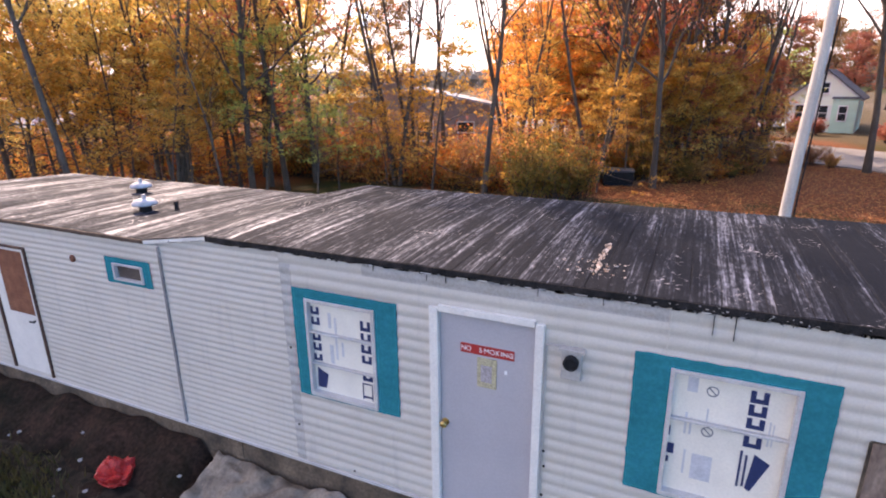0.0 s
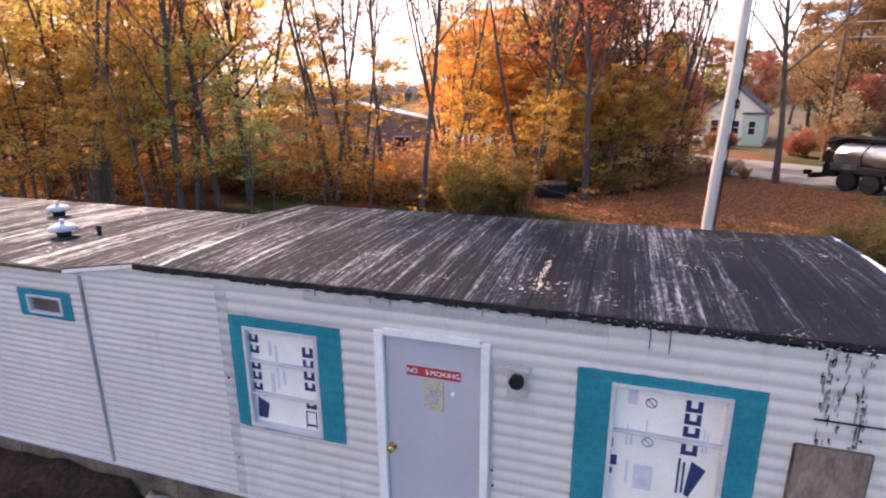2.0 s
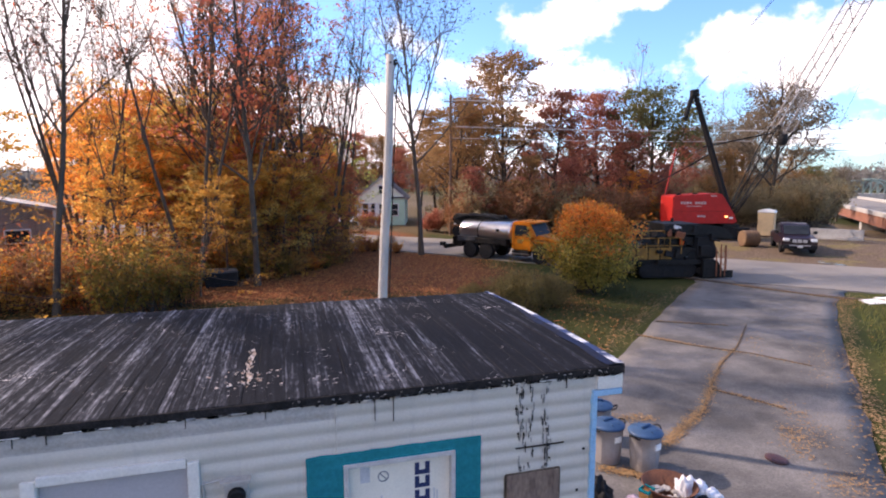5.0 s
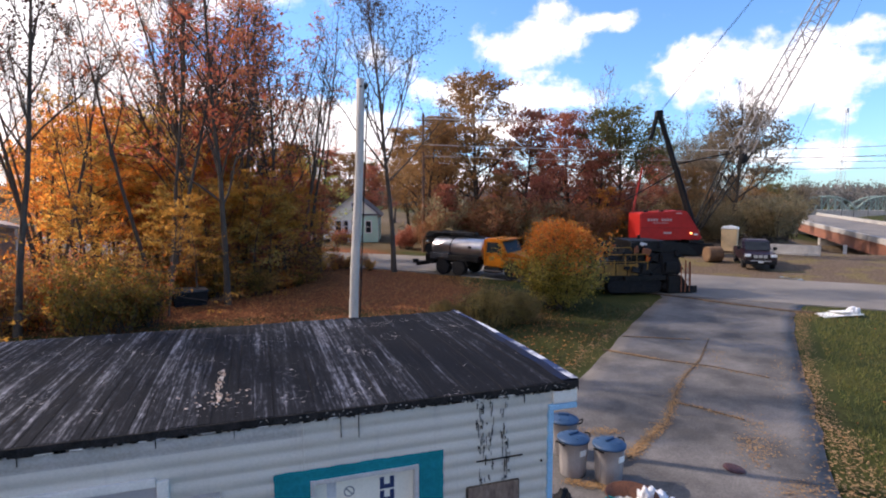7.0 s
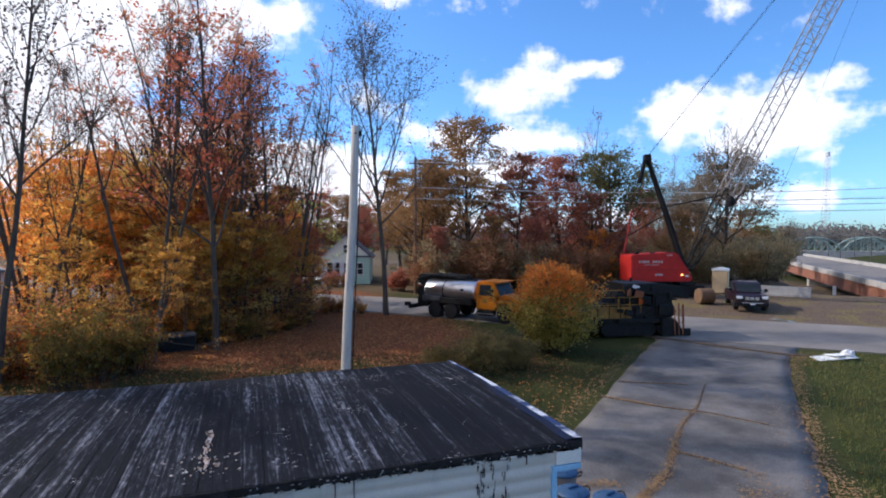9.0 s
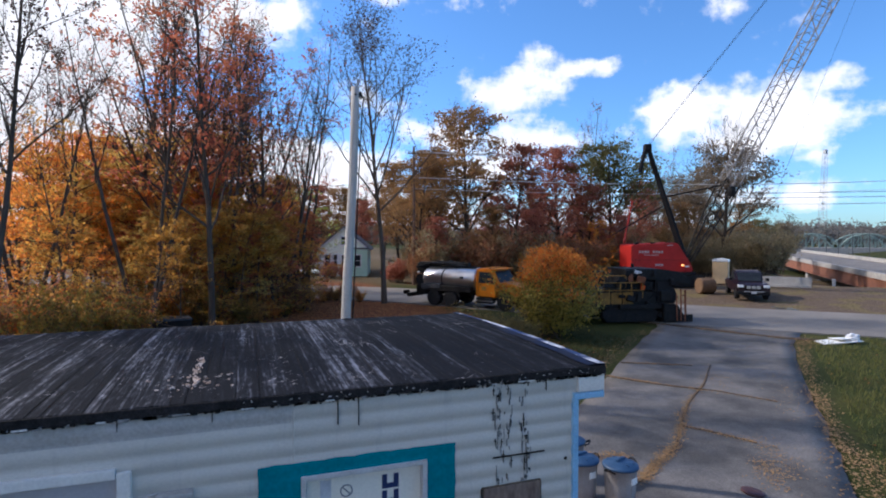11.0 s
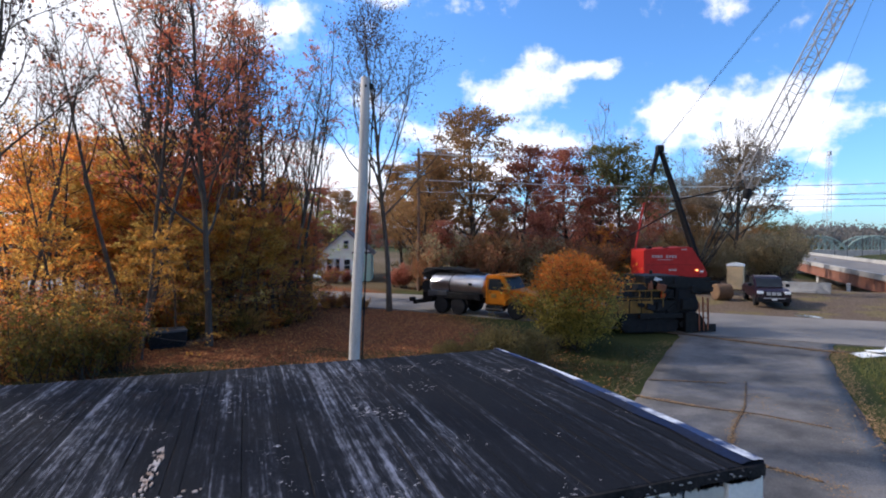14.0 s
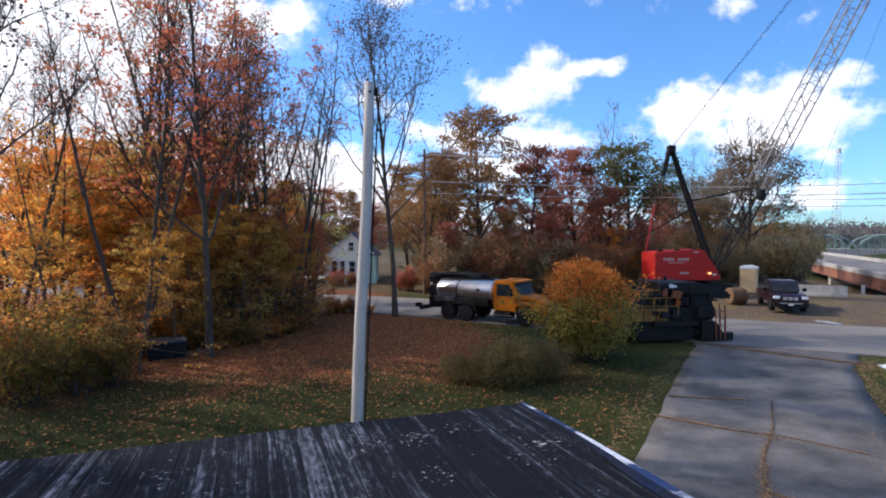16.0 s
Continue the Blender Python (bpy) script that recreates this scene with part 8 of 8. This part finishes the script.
for k in range(18):
    x, y = R.uniform(-6.2, -2.9), R.uniform(-1.25, -0.25)
    s = R.uniform(0.012, 0.035)
    o = part("paper_scrap", crumple(40 + k, s, s, pose(x, y, ground_z(x, y) + 0.02 + 0.3 * smooth01(-0.75, -0.05, y))), M["pale_litter"])
    tagged(o, "small pale scrap of litter on soil", "litter", group="litter scraps")
V, F = [], []
for a, b in (((-6.2, -0.9), (-6.2, -0.9)), ((-6.75, -1.2), (-6.75, -1.2))):
    ring_tube(V, F, [Vector((a[0], a[1], -0.1)), Vector((a[0], a[1], 0.75))], [0.012] * 2, 6)
for z in (0.1, 0.4, 0.72):
    ring_tube(V, F, [Vector((-6.75, -1.2, z)), Vector((-6.2, -0.9, z))], [0.006] * 2, 4)
tagged(raw("wire_fence", V, F, M["white"]), "short low white wire garden fence", "fence")


# ---- loose cover on the ground ----
def scatter(name, spots, size, material, label, flat=True):
    """Small leaves or blades lying at the given spots; one object of stuff."""
    R4 = random.Random(len(spots))
    V, F = [], []
    for x, y, z in spots:
        s, a = size * R4.uniform(0.6, 1.4), R4.uniform(0, 6.28)
        q = len(V)
        if flat:
            c, d = math.cos(a) * s, math.sin(a) * s
            h = [R4.uniform(0.0, s * 0.5) for _ in range(4)]
            V += [(x - c, y - d, z + h[0]), (x + d * 0.7, y - c * 0.7, z + h[1]), (x + c, y + d, z + h[2]), (x - d * 0.7, y + c * 0.7, z + h[3])]
            F += [(q, q + 1, q + 2, q + 3)]
        else:
            c, d = math.cos(a) * 0.012, math.sin(a) * 0.012
            V += [(x - c, y - d, z - 0.01), (x + c, y + d, z - 0.01), (x + R4.gauss(0, 0.4) * s, y + R4.gauss(0, 0.4) * s, z + s)]
            F += [(q, q + 1, q + 2)]
    return tagged(raw(name, V, F, material), label, name.replace("_", " "), kind="stuff")


def band(R5, a, b, n, w, z):
    out = []
    for _ in range(n):
        t = R5.random()
        x, y = a[0] + (b[0] - a[0]) * t + R5.gauss(0, w), a[1] + (b[1] - a[1]) * t + R5.gauss(0, w)
        out.append((x, y, z))
    return out


R5 = random.Random(91)
spots = []
CENTRE = [(16.6, 11.0), (14.4, 9.1), (12.7, 7.9), (11.6, 6.95), (10.14, 5.57), (8.98, 4.88), (8.25, 4.42)]
for (a, b), n in zip(zip(CENTRE, CENTRE[1:]), (60, 160, 200, 420, 560, 520)):
    spots += band(R5, a, b, n, 0.075, DZ + 0.015)
for a, b, n, w in (((12.3, 10.9), (13.2, 9.55), 300, 0.06), ((13.2, 9.55), (14.9, 7.1), 160, 0.08), ((14.0, 12.2), (15.9, 11.1), 200, 0.06), ((11.15, 6.5), (11.85, 5.1), 170, 0.07), ((8.74, 5.5), (7.6, 5.8), 420, 0.1), ((6.67, 4.0), (7.19, 3.6), 380, 0.07),
                   ((11.1, 4.4), (10.4, 3.4), 260, 0.14), ((12.2, 5.3), (11.0, 3.6), 260, 0.2), ((16.3, 7.6), (14.2, 6.2), 120, 0.3), ((10.6, 2.6), (9.9, 2.4), 260, 0.2), ((17.8, 9.5), (15.8, 7.6), 110, 0.3), ((16, 10.4), (14.5, 8.4), 120, 0.25)):
    spots += band(R5, a, b, n, w, DZ + 0.015)
scatter("leaf_drift", spots, 0.021, M["lf_litter_tan"], "tan fallen leaves caught in driveway cracks")
spots = []
for a, b, n, w in (((9.4, 8.95), (14.0, 13.1), 480, 0.2), ((14.0, 13.1), (19.0, 17.2), 340, 0.25), ((13.0, 4.1), (16.9, 7.55), 700, 0.15), ((16.9, 7.55), (22.7, 12.5), 750, 0.18), ((22.8, 12.5), (24.4, 13.4), 400, 0.3), ((10.8, 1.8), (13.2, 4.0), 700, 0.3)):
    spots += [(x, y, max(ground_z(x, y) + 0.06, DZ + 0.012)) for x, y, _ in band(R5, a, b, n, w, 0)]
scatter("leaf_drift", spots, 0.03, M["lf_litter_tan"], "brown fallen leaves along the driveway edge")
spots = []
for _ in range(40000):
    x, y = R5.uniform(-9, 15), R5.uniform(14, 33)
    dens = smooth01(15.0, 22, y + 0.12 * x + R5.gauss(0, 1.2))
    if R5.random() < max(0.06, dens) * smooth01(15.5, 11.5, x + R5.gauss(0, 0.8)) and road_side(x, y) < -4.4:
        spots.append((x, y, ground_z(x, y) + 0.02))
for _ in range(4200):
    x, y = R5.uniform(-8, 14), R5.uniform(5, 18)
    if road_side(x, y) < -4.4 and y - 0.87 * x > 0.6:
        spots.append((x, y, ground_z(x, y) + 0.03))
for _ in range(260):
    x, y = R5.uniform(13, 32), R5.uniform(-2, 13)
    if y < 0.87 * x - 7.5 and road_side(x, y) < -4.6:
        spots.append((x, y, ground_z(x, y) + 0.03))
scatter("fallen_leaves", spots, 0.045, M["lf_litter"], "red-brown fallen leaves strewn over the lawn")
spots = []
for _ in range(60000):
    x, y = R5.uniform(-9, 17), R5.uniform(5, 20)
    if y - 0.87 * x > 0.9 and road_side(x, y) < -4.6 and R5.random() < smooth01(22.5, 16, y + 0.12 * x):
        spots.append((x, y, ground_z(x, y)))
scatter("grass", spots, 0.11, M["grass_dry"], "short dull green grass with dry blades", False)
spots = []
for _ in range(50000):
    x, y = R5.uniform(12, 34), R5.uniform(-6, 13.5)
    if y < 0.87 * x - 7.9 and road_side(x, y) < -4.6:
        spots.append((x, y, ground_z(x, y)))
scatter("grass", spots, 0.11, M["grass"], "short green lawn grass", False)
for pts, w in (([(12.25, 11.0), (12.7, 10.3), (13.2, 9.5), (14.2, 8.45), (14.9, 7.1)], [0.1, 0.14, 0.1, 0.05, 0.03]), ([(13.9, 12.25), (14.8, 11.75), (15.9, 11.1)], [0.08, 0.08, 0.03]), ([(11.1, 6.55), (11.5, 5.9), (11.85, 5.1)], [0.06, 0.07, 0.03]),
               (CENTRE, [0.03, 0.05, 0.05, 0.06, 0.06, 0.05, 0.04])):
    ribbon("pavement_crack", pts, w, DZ + 0.016, M["crack"], "dark soil-filled crack across the driveway", "crack", thick=0.03)

ribbon("pavement_crack", spline([(20.6, 19.6), (21.76, 17.4), (22.6, 15.4), (23.6, 13.6), (24.4, 12.9)], 5), [0.4, 0.22, 0.3, 0.14, 0.2, 0.1, 0.16] * 3, G + 0.085, M["crack"], "dark soil line where driveway meets road", "crack", thick=0.05)

R9 = random.Random(4)
scatter("weeds", [(x, y, ground_z(x, y)) for x, y in ((R9.gauss(-5.2, 0.55), R9.gauss(-1.35, 0.28)) for _ in range(1500))], 0.13, M["grass_dry"], "dark green weeds on bare soil", False)
